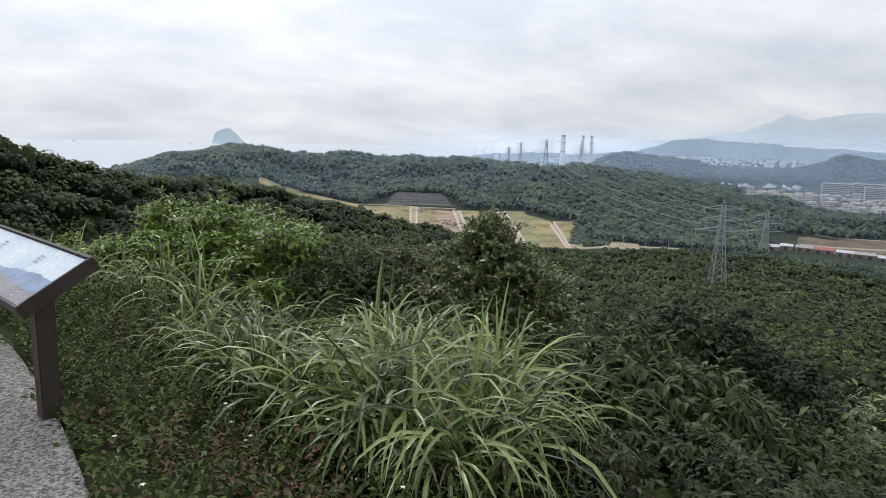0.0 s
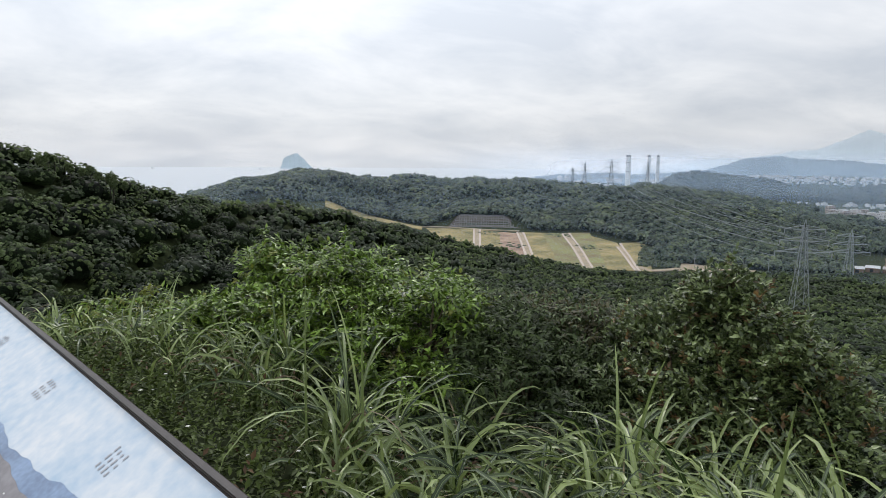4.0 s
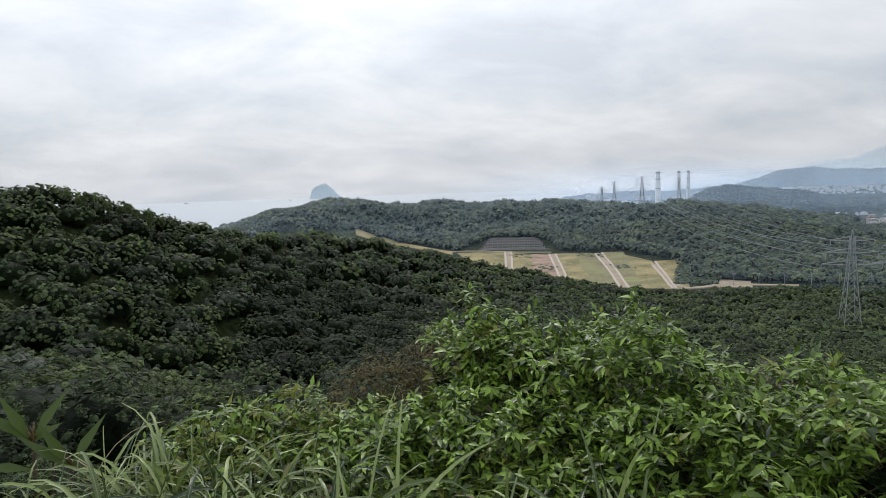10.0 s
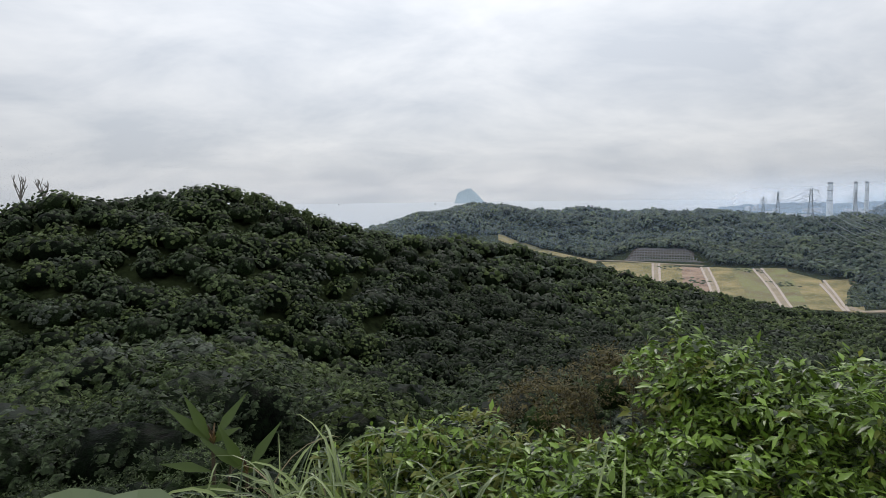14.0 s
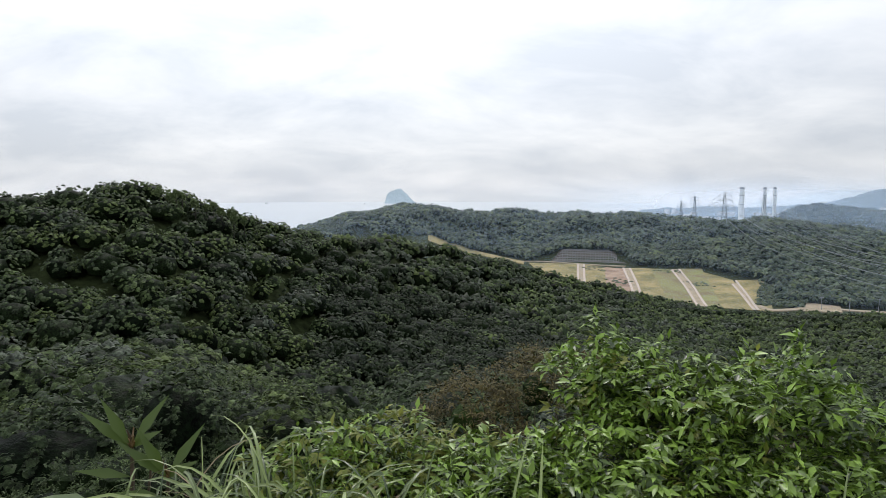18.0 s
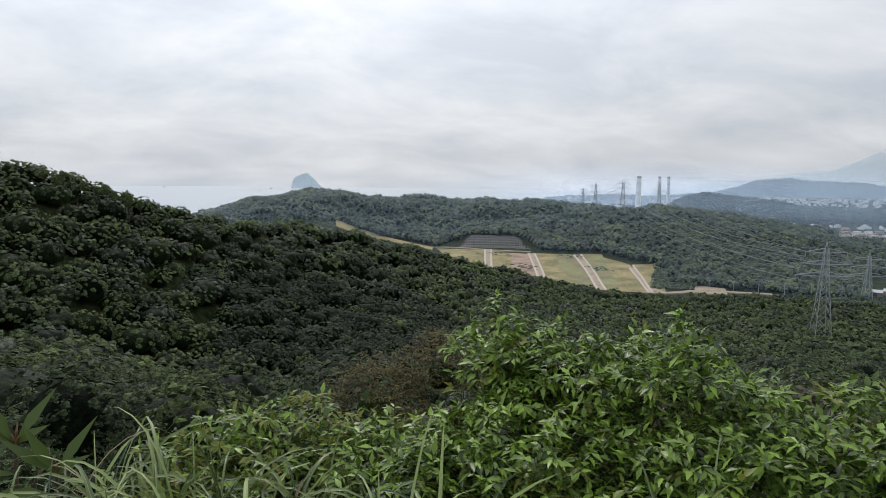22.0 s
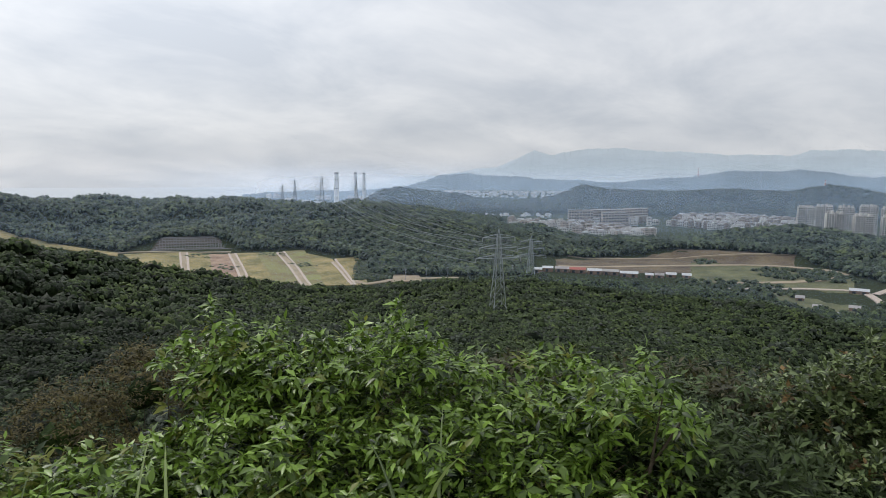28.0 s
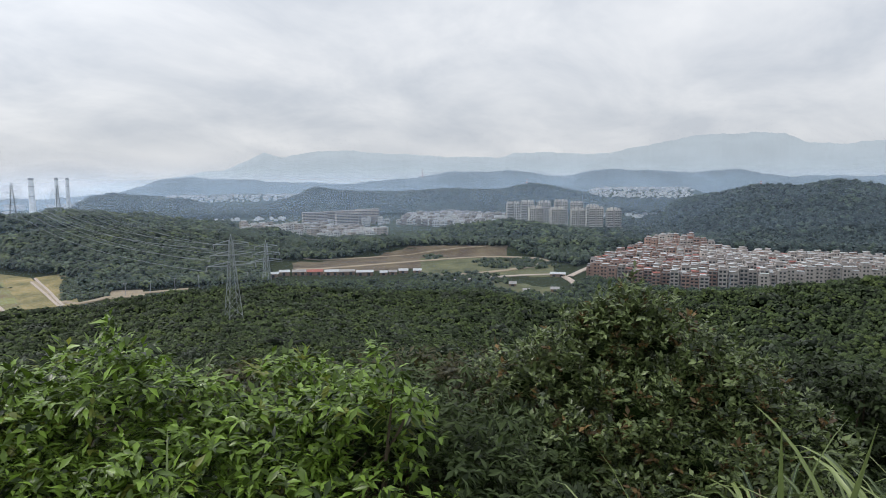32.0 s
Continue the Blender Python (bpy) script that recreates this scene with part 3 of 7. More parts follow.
    P1 = (C[:, None] + (side[:, None] * shape[None, :, 0:1] + back[:, None] * shape[None, :, 1:2]) * skin * r[:, None] * w + axis[:, None] * shape[None, :, 2:3] * skin * r[:, None] * (0.5 + 0.5 * w)).reshape(-1, 3)
    F1 = (np.array(tri)[None] + (np.arange(m) * len(shape))[:, None, None]).reshape(-1, 3)
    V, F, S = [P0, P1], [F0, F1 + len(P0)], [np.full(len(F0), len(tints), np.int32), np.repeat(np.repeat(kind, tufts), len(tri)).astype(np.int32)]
    if per_tuft:
        a = rng.uniform(0, 6.28, (m, per_tuft, 1))
        q = np.sqrt(rng.uniform(0.02, 1.25, (m, per_tuft, 1)))
        o = C[:, None] + (side[:, None] * np.cos(a) + back[:, None] * np.sin(a)) * q * r[:, None] + axis[:, None] * r[:, None] * (flat * (1 - 0.95 * q ** 2) + 0.06)
        nrm = unit(axis[:, None] + (side[:, None] * np.cos(a) + back[:, None] * np.sin(a)) * q * 0.6 + np.array([0, 0, 0.35]) + rng.normal(0, 0.3, o.shape))
        t = unit(np.cross(nrm, rng.normal(size=nrm.shape)))
        b2 = np.cross(nrm, t)
        h = leaf * rng.uniform(0.5, 1.4, (m, per_tuft, 1))
        P2 = np.stack([o - t * h - nrm * h * 0.3, o - b2 * h * 0.6, o + t * h - nrm * h * 0.3, o + b2 * h * 0.6], 2).reshape(-1, 3)
        f = np.arange(len(P2)).reshape(-1, 4)
        V.append(P2)
        F.append(np.concatenate([f[:, [0, 1, 2]], f[:, [0, 2, 3]]], 1).reshape(-1, 3) + len(P0) + len(P1))
        S.append(np.repeat(np.repeat(kind, tufts), per_tuft * 2).astype(np.int32))
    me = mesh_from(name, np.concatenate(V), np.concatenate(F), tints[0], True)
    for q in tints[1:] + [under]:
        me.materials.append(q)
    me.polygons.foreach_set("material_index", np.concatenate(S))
    return tagged(new(name, me), label, "woods", kind="stuff")


NEAR_TINTS = [M_WOOD_DARK, M_WOOD_GREEN, M_WOOD_FRESH, M_WOOD_GREY, M_WOOD_SHADED]
NEAR_SHARES = (0.37, 0.38, 0.18, 0.07)
HAZED_TINTS = [M_RIDGE_DARK, M_RIDGE_GREEN, M_RIDGE_FRESH]
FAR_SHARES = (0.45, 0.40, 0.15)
grove("hillside_wood", scatter(-38, 95, 27, 66, 5.1, 1), 3.1, 6.0, 150, 0.31, 11, 0.115, 2, "dense dark green broadleaf wood on the near slope", NEAR_TINTS, M_INNER_SHADE, 1, NEAR_SHARES, 0.65, 0.72, uneven=0.36)
grove("hillside_wood", scatter(-38, 95, 66, 125, 5.0, 3), 3.3, 6.0, 50, 0.55, 10, 0.165, 4, "dense dark green broadleaf wood on the hill", NEAR_TINTS, M_INNER_SHADE, 1, NEAR_SHARES, 0.65, 0.9, shaded_hollow=True)
grove("hillside_wood", scatter(-38, 95, 125, 235, 5.6, 5, on_near), 3.7, 5.1, 54, 0.47, 2, 0.26, 6, "dense dark green broadleaf wood on the hill's crest", NEAR_TINTS, M_INNER_SHADE, 1, NEAR_SHARES, 0.7, shaded_hollow=True)
grove("hillside_wood", scatter(-20, 95, 235, 560, 7.6, 7, on_near), 4.4, 5.5, 24, 0.92, 0, 0.5, 8, "dense dark green wood in the valley", NEAR_TINTS, M_INNER_SHADE, 1, NEAR_SHARES, 0.9, shaded_hollow=True)
grove("ridge_wood", scatter(-12, 56, 600, 1130, 8.4, 9, on_ridge), 5.0, 8.6, 12, 1.75, 0, 1.0, 10, "green wood on the ridge behind the fields", HAZED_TINTS, M_RIDGE_INNER_SHADE, 1, FAR_SHARES, 0.75)
grove("ridge_wood", scatter(56, 80, 640, 1010, 8.4, 11, on_ridge), 5.0, 8.6, 8, 2.2, 0, 1.0, 12, "green wood on a low hill before the town", HAZED_TINTS, M_RIDGE_INNER_SHADE, 1, FAR_SHARES, 0.75)
grove("ridge_wood", scatter(72, 97, 780, 1400, 9.8, 13, on_ridge), 5.8, 9.4, 5, 3.0, 0, 1.5, 14, "dark wood on the long hill, haze blue in its colour", [M_FOREST_HAZED, M_RIDGE_DARK], M_RIDGE_INNER_SHADE, 1, (0.8, 0.2), 0.8)
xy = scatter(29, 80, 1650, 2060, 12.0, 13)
wood("far_wood", M_FOREST_HAZED, [domes(xy, 8, 11.0, 14, ((0.7, 5), (1.4, 5)))], "wood on far hills, haze blue put into its colour")

# ---- far distance ----


def mist(d, thick, top, landward=False, tone=(0.50, 0.65, 0.86)):
    """An added upright sheet, curved round the view point, standing in for sea haze over the valley, thinning out
    upwards.
    """
    m = bpy.data.materials.new("haze_sheet")
    m.use_nodes = True
    n, l = m.node_tree.nodes, m.node_tree.links
    n.remove(n["Principled BSDF"])
    co = n.new("ShaderNodeTexCoord")
    sep = n.new("ShaderNodeSeparateXYZ")
    l.new(co.outputs["Object"], sep.inputs[0])
    no = n.new("ShaderNodeTexNoise")
    no.inputs["Scale"].default_value = 0.004
    no.inputs["Detail"].default_value = 3
    l.new(co.outputs["Object"], no.inputs["Vector"])
    thin = n.new("ShaderNodeMapRange")
    thin.interpolation_type = "SMOOTHSTEP"
    thin.inputs["From Min"].default_value, thin.inputs["From Max"].default_value = -60, top
    thin.inputs["To Min"].default_value, thin.inputs["To Max"].default_value = thick, 0
    l.new(sep.outputs["Z"], thin.inputs["Value"])
    un = n.new("ShaderNodeMath")
    un.operation = "MULTIPLY_ADD"
    un.inputs[1].default_value, un.inputs[2].default_value = 0.8, 0.6
    l.new(no.outputs[0], un.inputs[0])
    k = n.new("ShaderNodeMath")
    k.operation = "MULTIPLY"
    l.new(thin.outputs[0], k.inputs[0])
    l.new(un.outputs[0], k.inputs[1])
    haze = k.outputs[0]
    if landward:
        # fades out over the open sea, which the sheet's tone would darken
        shore = n.new("ShaderNodeMapRange")
        shore.interpolation_type = "SMOOTHSTEP"
        shore.inputs["From Min"].default_value, shore.inputs["From Max"].default_value = 0.12 * d, 0.55 * d
        l.new(sep.outputs["X"], shore.inputs["Value"])
        k2 = n.new("ShaderNodeMath")
        k2.operation = "MULTIPLY"
        l.new(haze, k2.inputs[0])
        l.new(shore.outputs[0], k2.inputs[1])
        haze = k2.outputs[0]
    clear, dif, trl = n.new("ShaderNodeBsdfTransparent"), n.new("ShaderNodeBsdfDiffuse"), n.new("ShaderNodeBsdfTranslucent")
    for s in (dif, trl):
        s.inputs["Color"].default_value = (*tone, 1)
    both, mix = n.new("ShaderNodeAddShader"), n.new("ShaderNodeMixShader")
    l.new(dif.outputs[0], both.inputs[0])
    l.new(trl.outputs[0], both.inputs[1])
    l.new(haze, mix.inputs[0])
    l.new(clear.outputs[0], mix.inputs[1])
    l.new(both.outputs[0], mix.inputs[2])
    l.new(mix.outputs[0], n["Material Output"].inputs["Surface"])
    az = np.radians(np.arange(-70, 130, 2.0))
    x, y = d * np.sin(az), d * np.cos(az)
    V = np.concatenate([np.stack([x, y, 0 * x - 130], -1), np.stack([x, y, 0 * x + top], -1)])
    q = len(az)
    F = np.array([(i, i + 1, q + i + 1, q + i) for i in range(q - 1)])
    tagged(new("haze", mesh_from("haze", V, F, m)), "thin pale sheet round the view point standing in for haze", "haze", kind="stuff")


for hd, hk in ((480, 0.044), (870, 0.034), (1010, 0.04), (1180, 0.065), (1500, 0.075), (1780, 0.075), (2350, 0.12)):
    mist(hd, hk, 30 + hd * 0.016, hd > 1100)
mist(3700, 0.30, 60, True, (0.70, 0.75, 0.82))


def range_of_hills(name, material, d, crest, base_z, seed, label, wiggle=0.085):
    """A far range: crest by bearing and elevation, with slopes before and behind it."""
    rng = np.random.default_rng(seed)
    a0, a1 = crest[0][0], crest[-1][0]
    az = np.arange(a0, a1, 0.12)
    el = by(az, *crest)
    for f, w in ((1.1, 0.6), (2.7, 0.3), (6.1, 0.2), (13, 0.2), (29, 0.22), (61, 0.15)):
        el = el + wiggle * w * np.sin(f * az + rng.uniform(0, 6.28))
    rows = []
    for dd, k in ((d * 0.86, 0.0), (d * 0.92, 0.45), (d * 0.965, 0.8), (d, 1.0), (d * 1.03, 0.5)):
        zc = d * tan(el) + EYE
        z = base_z + (zc - base_z) * k + (k * (1 - k)) * 40 * np.sin(az * 2.3 + dd)
        rows.append(np.stack([dd * np.sin(np.radians(az)), dd * np.cos(np.radians(az)), z], -1))
    V = np.array(rows).reshape(-1, 3)
    m = len(az)
    F = np.array([(r * m + i, r * m + i + 1, (r + 1) * m + i + 1, (r + 1) * m + i) for r in range(4) for i in range(m - 1)])
    ob = new(name, mesh_from(name, V, F, material, True))
    return tagged(ob, label, "mountains", kind="structure")


range_of_hills("backdrop", M_MOUNTAIN2, 3100, [(20, -1.9), (22, -1.6), (26, -1.5), (30, -1.45), (33, -1.2), (34.1, -0.87), (36.2, -0.24), (38.7, 0.05), (41.2, -0.19), (45.7, -0.41), (50.3, -0.64), (55, -0.3), (59.8, 0.29), (64.6, 0.4), (69.3, -0.1), (73, 0.52), (78.3, 0.16), (82.4, 0.34), (86.3, -0.2), (92.3, -0.15), (110, 0)], EYE - 108, 21, "far wooded hills, pale blue haze painted as glow")
range_of_hills("backdrop", M_MOUNTAIN, 4750, [(28, -1.3), (33, -0.4), (37, -0.03), (41.3, 0.62), (43.2, 1.5), (44.2, 1.9), (45.7, 1.53), (48, 2.09), (51.8, 2.08), (56.5, 1.74), (63.7, 1.45), (65.1, 1.91), (72.9, 1.72), (76, 2.44), (80.3, 3.1), (83.5, 3.17), (85.8, 2.97), (87.3, 2.38), (89.9, 2.1), (92.2, 2.35), (110, 2)], EYE - 108, 22, "far mountain range, pale blue haze painted as glow")


def islet():
    """A steep rocky island: cliff on one side, a shoulder, a peak and a long slope on the other."""
    D = 4600
    top = D * math.radians(1.27)
    rng = np.random.default_rng(5)
    xs = np.radians(np.linspace(-1.28, 1.38, 60)) * D
    h = by(np.degrees(xs / D), (-1.28, 0), (-1.2, 0.25), (-1.05, 0.62), (-0.8, 0.78), (-0.55, 0.84), (-0.3, 0.92), (-0.1, 1.0), (0.08, 0.97), (0.35, 0.80), (0.6, 0.62), (0.85, 0.40), (1.1, 0.18), (1.38, 0)) * top
    h = h * (1 + rng.normal(0, 0.02, 60))
    rows = []
    for v in np.linspace(-1, 1, 15):
        k = (1 - abs(v) ** 2.2)
        w = 0.62 * (h / top) ** 0.5 * D * math.radians(1.2)
        rows.append(np.stack([xs + rng.normal(0, 1.5, 60), D + v * w, EYE - 110 + 2 * (k > 0) + h * k * (1 + rng.normal(0, 0.03, 60))], -1))
    V = np.array(rows).reshape(-1, 3)
    F = np.array([(r * 60 + i, r * 60 + i + 1, (r + 1) * 60 + i + 1, (r + 1) * 60 + i) for r in range(14) for i in range(59)])
    tagged(new("island", mesh_from("island", V, F, M_ISLE)), "steep rocky island far out at sea, blue-grey haze painted as glow", "island")


islet()

# ---- valley: fields, roads, building sites ----
M_GRASSY = mat("field_grass", (0.12, 0.155, 0.035), 0.95, vary=0.45, scale=0.045, hue=(0.29, 0.225, 0.10))
M_TAN = mat("field_soil", (0.30, 0.19, 0.115), 0.95, vary=0.4, scale=0.05, hue=(0.19, 0.20, 0.075))
M_REDSOIL = mat("red_soil", (0.26, 0.15, 0.10), 0.95, vary=0.35, scale=0.07, hue=(0.34, 0.24, 0.17))
M_SITE = mat("site_soil", (0.092, 0.056, 0.043), 0.95, vary=0.45, scale=0.04, hue=(0.125, 0.095, 0.055))
M_SITE_GRASS = mat("rough_grass", (0.060, 0.078, 0.028), 0.95, vary=0.4, scale=0.05, hue=(0.12, 0.12, 0.05))
M_BANK = mat("dark_bank", (0.085, 0.066, 0.052), 0.95, vary=0.4, scale=0.1)
M_DIRT = mat("dirt_track", (0.36, 0.29, 0.20), 0.95, vary=0.25, scale=0.1)
M_CONCRETE = mat("pale_concrete", (0.52, 0.43, 0.36), 0.85, vary=0.15, scale=0.3)
M_GRID = mat("grid_concrete", (0.19, 0.18, 0.175), 0.85, vary=0.2, scale=0.3)
M_SCRUB = leafy("scrub", (0.026, 0.044, 0.014), (0.085, 0.118, 0.042), patch=0.5, patch_scale=0.03, fine=1.0)


def fd(el):
    """Distance at which the sloping field terrace shows at that elevation."""
    return 120 / (0.04 - math.tan(math.radians(el)))


def vd(el, depth=96.0):
    """The same for the level valley floor."""
    return depth / math.tan(math.radians(-el))


def patch(name, a, b, c, d, material, label, category, lift=0.5, n=(10, 8), kind="", wavy=0.0):
    """A piece of ground laid over the land between four corners (bearing, distance)."""
    u, v = np.meshgrid(np.linspace(0, 1, n[0] + 1), np.linspace(0, 1, n[1] + 1), indexing="ij")
    P = [(1 - u) * (1 - v) * a[k] + u * (1 - v) * b[k] + u * v * c[k] + (1 - u) * v * d[k] for k in (0, 1)]
    P[0], P[1] = P[0] + 0.2 * wavy * (np.sin(P[1] * 0.09) + np.sin(P[0] * 4.1)), P[1] + 9 * wavy * (np.sin(P[0] * 2.7) + 0.7 * np.sin(P[0] * 6.3))
    x, y = P[1] * np.sin(np.radians(P[0])), P[1] * np.cos(np.radians(P[0]))
    top = np.stack([x, y, land(x, y) + lift], -1)
    m = n[1] + 1
    V = np.concatenate([top.reshape(-1, 3), (top - np.array([0, 0, lift + 1.0])).reshape(-1, 3)])
    k = (n[0] + 1) * m
    F = [(i * m + j, (i + 1) * m + j, (i + 1) * m + j + 1, i * m + j + 1) for i in range(n[0]) for j in range(n[1])]
    rim = [i * m for i in range(n[0] + 1)] + [n[0] * m + j for j in range(1, m)] + [i * m + n[1] for i in range(n[0] - 1, -1, -1)] + [j for j in range(n[1] - 1, 0, -1)]
    F += [(rim[i], rim[i - 1], rim[i - 1] + k, rim[i] + k) for i in range(len(rim))]
    ob = new(name, mesh_from(name, V, [tuple(f) for f in F], material))
    return tagged(ob, label, category, kind=kind)


def ribbon(name, pts, width, material, label, category, lift=0.7, kind="", per=12):
    """A track through points (bearing, distance), laid over the land."""
    q = np.array([level(d, a) for a, d in pts])
    t = np.linspace(0, len(q) - 1, (len(q) - 1) * per + 1)
    c = np.stack([np.interp(t, np.arange(len(q)), q[:, k]) for k in (0, 1)], -1)
    for _ in range(per):
        c[1:-1] = (c[:-2] + 2 * c[1:-1] + c[2:]) / 4
    g = np.gradient(c, axis=0)
    g /= np.linalg.norm(g, axis=1, keepdims=True)
    nrm = np.stack([-g[:, 1], g[:, 0]], -1) * width / 2
    L, R = c + nrm, c - nrm
    z = land(c[:, 0], c[:, 1]) + lift
    V = np.concatenate([np.column_stack([L, z]), np.column_stack([R, z]), np.column_stack([L, z - lift - 0.8]), np.column_stack([R, z - lift - 0.8])])
    m = len(c)
    F = []
    for i in range(m - 1):
        F += [(i, i + 1, m + i + 1, m + i), (2 * m + i, 2 * m + i + 1, i + 1, i), (m + i, m + i + 1, 3 * m + i + 1, 3 * m + i)]
    ob = new(name, mesh_from(name, V, F, material))
    return tagged(ob, label, category, kind=kind)


LOW = fd(-9.6)
patch("field", (11.0, fd(-6.38)), (15.1, fd(-6.42)), (15.1, LOW), (12.0, fd(-7.3)), M_GRASSY, "yellow-green grass field terrace in the valley", "field")
patch("field", (15.65, fd(-6.45)), (17.3, fd(-6.62)), (17.6, LOW), (15.75, LOW), M_GRASSY, "yellow-green grass field terrace in the valley", "field")
patch("bare_ground", (17.3, fd(-6.62)), (18.8, fd(-6.7)), (19.9, LOW), (17.6, LOW), M_REDSOIL, "bare reddish brown building ground", "ground", kind="structure")
patch("field", (19.35, fd(-6.62)), (20.9, fd(-6.62)), (22.6, LOW), (20.55, LOW), M_GRASSY, "green field terrace beside a farm road", "field")
patch("field", (20.9, fd(-6.62)), (22.6, fd(-6.62)), (24.7, LOW), (22.6, LOW), M_TAN, "tan dry field terrace in the valley", "field")
patch("field", (23.2, fd(-6.6)), (24.9, fd(-6.62)), (26.6, LOW), (25.4, LOW), M_TAN, "tan dry field terrace in the valley", "field")
patch("field", (24.9, fd(-6.8)), (27.2, fd(-7.3)), (28.8, LOW), (26.6, LOW), M_GRASSY, "yellow-green field terrace in the valley", "field")
patch("field", (27.45, fd(-7.3)), (29.5, fd(-7.3)), (30.2, LOW), (29.1, LOW), M_GRASSY, "green field terrace at the end of the row", "field")
patch("field", (2.4, 905), (6.2, 880), (6.2, 850), (2.4, 880), M_GRASSY, "strip of pale green grass below the ridge", "field", 0.8)
patch("field", (6.2, 880), (10.6, 800), (10.6, 778), (6.2, 848), M_GRASSY, "strip of pale green grass below the ridge", "field", 0.8)
for k, (a0, e0, a1) in enumerate(((15.1, -6.4, 15.2), (15.62, -6.42, 15.75), (18.8, -6.65, 20.0), (19.33, -6.65, 20.6), (22.6, -6.65, 24.75), (23.2, -6.63, 25.4), (27.2, -7.6, 28.85), (27.45, -7.35, 29.15))):
    ribbon("farm_road", [(a0, fd(e0)), ((a0 + a1) / 2, (fd(e0) + LOW) / 2), (a1, LOW)], 2.2, M_CONCRETE, "pale concrete farm road edge between fields", "road", 0.9, "structure")
for k, (a0, e0, a1) in enumerate(((15.36, -6.4, 15.48), (19.06, -6.65, 20.3), (22.9, -6.65, 25.07), (27.33, -7.5, 29.0))):
    ribbon("farm_road", [(a0, fd(e0)), ((a0 + a1) / 2, (fd(e0) + LOW) / 2), (a1, LOW)], 5.0, M_DIRT, "earth farm road between two concrete edges", "road", 0.65, "structure")
ribbon("dirt_track", [(10.2, fd(-6.3)), (11.2, fd(-6.25)), (13, fd(-6.28)), (16, fd(-6.45)), (19, fd(-6.5))], 5, M_DIRT, "pale dirt track at the foot of the bank", "track", 0.8, "structure")
ribbon("dirt_track", [(28.6, fd(-9.0)), (29.9, vd(-9.45)), (31.2, vd(-9.3)), (33.0, vd(-8.95)), (35, vd(-9.0)), (38, vd(-8.9))], 7, M_DIRT, "pale dirt track through the valley", "track", 0.8, "structure")
patch("bare_ground", (32.4, vd(-8.75)), (34.6, vd(-8.8)), (34.8, vd(-9.2)), (32.2, vd(-9.3)), M_DIRT, "bare pale yard beside the track", "ground", 0.8, kind="structure")
patch("bare_ground", (27.75, 985), (28.5, 985), (28.7, 940), (28.0, 940), M_CONCRETE, "bare cutting below the power line", "ground", 3.0, kind="structure")


def retaining_wall():
    """Concrete beams in a grid over the cut bank."""
    ob = thing("retaining_wall", *level(806, 16), float(land(*level(806, 16))), "grey concrete grid holding a cut bank", "wall")
    ox, oy, oz = ob.location
    rows = [805 + 29 * k / 6 for k in range(7)]

    def spot(a, d):
        x, y = level(d, a)
        return Vector((x - ox, y - oy, float(land(x, y)) - oz + 0.5))
    for d in rows:
        bm = bmesh.new()
        in0, in1 = 13.0 + 0.9 * (d - 805) / 29, 18.8 - 1.0 * (d - 805) / 29
        az = np.arange(in0, in1, 0.25)
        pole(bm, [spot(a, d) for a in az], 1.1)
        part("beam", bm, M_GRID, ob)
    for a in np.arange(13.2, 18.7, 0.21):
        bm = bmesh.new()
        on = [d for d in rows if 13.0 + 0.9 * (d - 805) / 29 < a < 18.8 - 1.0 * (d - 805) / 29]
        if len(on) > 1:
            pole(bm, [spot(a, d) for d in on], 0.9)
            part("post", bm, M_GRID, ob)
        else:
            bm.free()


retaining_wall()
patch("bare_ground", (12.7, 802), (19.1, 802), (18.0, 835), (13.7, 835), M_BANK, "dark reddish earth of the cut bank", "ground", 0.25, (24, 12), kind="structure")

# building site on the valley floor
patch("bare_ground", (46.2, vd(-7.4)), (57.0, vd(-6.52)), (57.0, vd(-7.9)), (46.2, vd(-8.3)), M_SITE, "reddish brown levelled building ground", "ground", 0.5, (36, 10), wavy=0.3, kind="structure")
patch("bare_ground", (57.0, vd(-6.52)), (64.5, vd(-6.48)), (64.5, vd(-6.95)), (57.0, vd(-7.0)), M_SITE, "reddish brown bank at the edge of the site", "ground", 0.5, (30, 8), wavy=0.35, kind="structure")
patch("field", (57.0, vd(-7.0)), (68.2, vd(-7.0)), (68.8, vd(-8.6)), (57.0, vd(-8.6)), M_SITE_GRASS, "rough grass on the levelled site", "field", 0.35, (36, 12), wavy=0.4)
ribbon("dirt_track", [(46.5, 694), (54.3, 734), (60.9, 781), (63.7, 790), (66.6, 783), (67.9, 755), (67.2, 715), (64.5, 675), (61.5, 652), (59, 640)], 9, M_DIRT, "pale dirt track looping round the building site", "track", 0.9, "structure")
ribbon("dirt_track", [(47.2, 775), (52, 790), (57, 815), (61, 828), (64, 836)], 5, M_DIRT, "narrow earth track on the bank", "track", 0.9, "structure")
ribbon("road", [(60, 610), (65, 640), (69, 655), (70.3, 600), (70.2, 560)], 6, M_CONCRETE, "pale concrete lane through the valley", "road", 0.9, "structure")
ribbon("road", [(69.8, 640), (71, 690), (72, 730)], 6, M_CONCRETE, "pale concrete lane up to the town", "road", 0.9, "structure")
patch("field", (63, 610), (70, 560), (70.5, 480), (64, 520), M_SITE_GRASS, "garden plots with rough grass in the valley", "field", 0.4, (30, 12), wavy=0.4)
xy = scatter(47, 71.5, 480, 800, 9.0, 15, lambda x, y, az, d: (np.sin(x * 0.05) + np.sin(y * 0.043 + 1) > 0.35) & (d > near_far_edge(az) + 10) & ((az > 57) | (d < 655)))
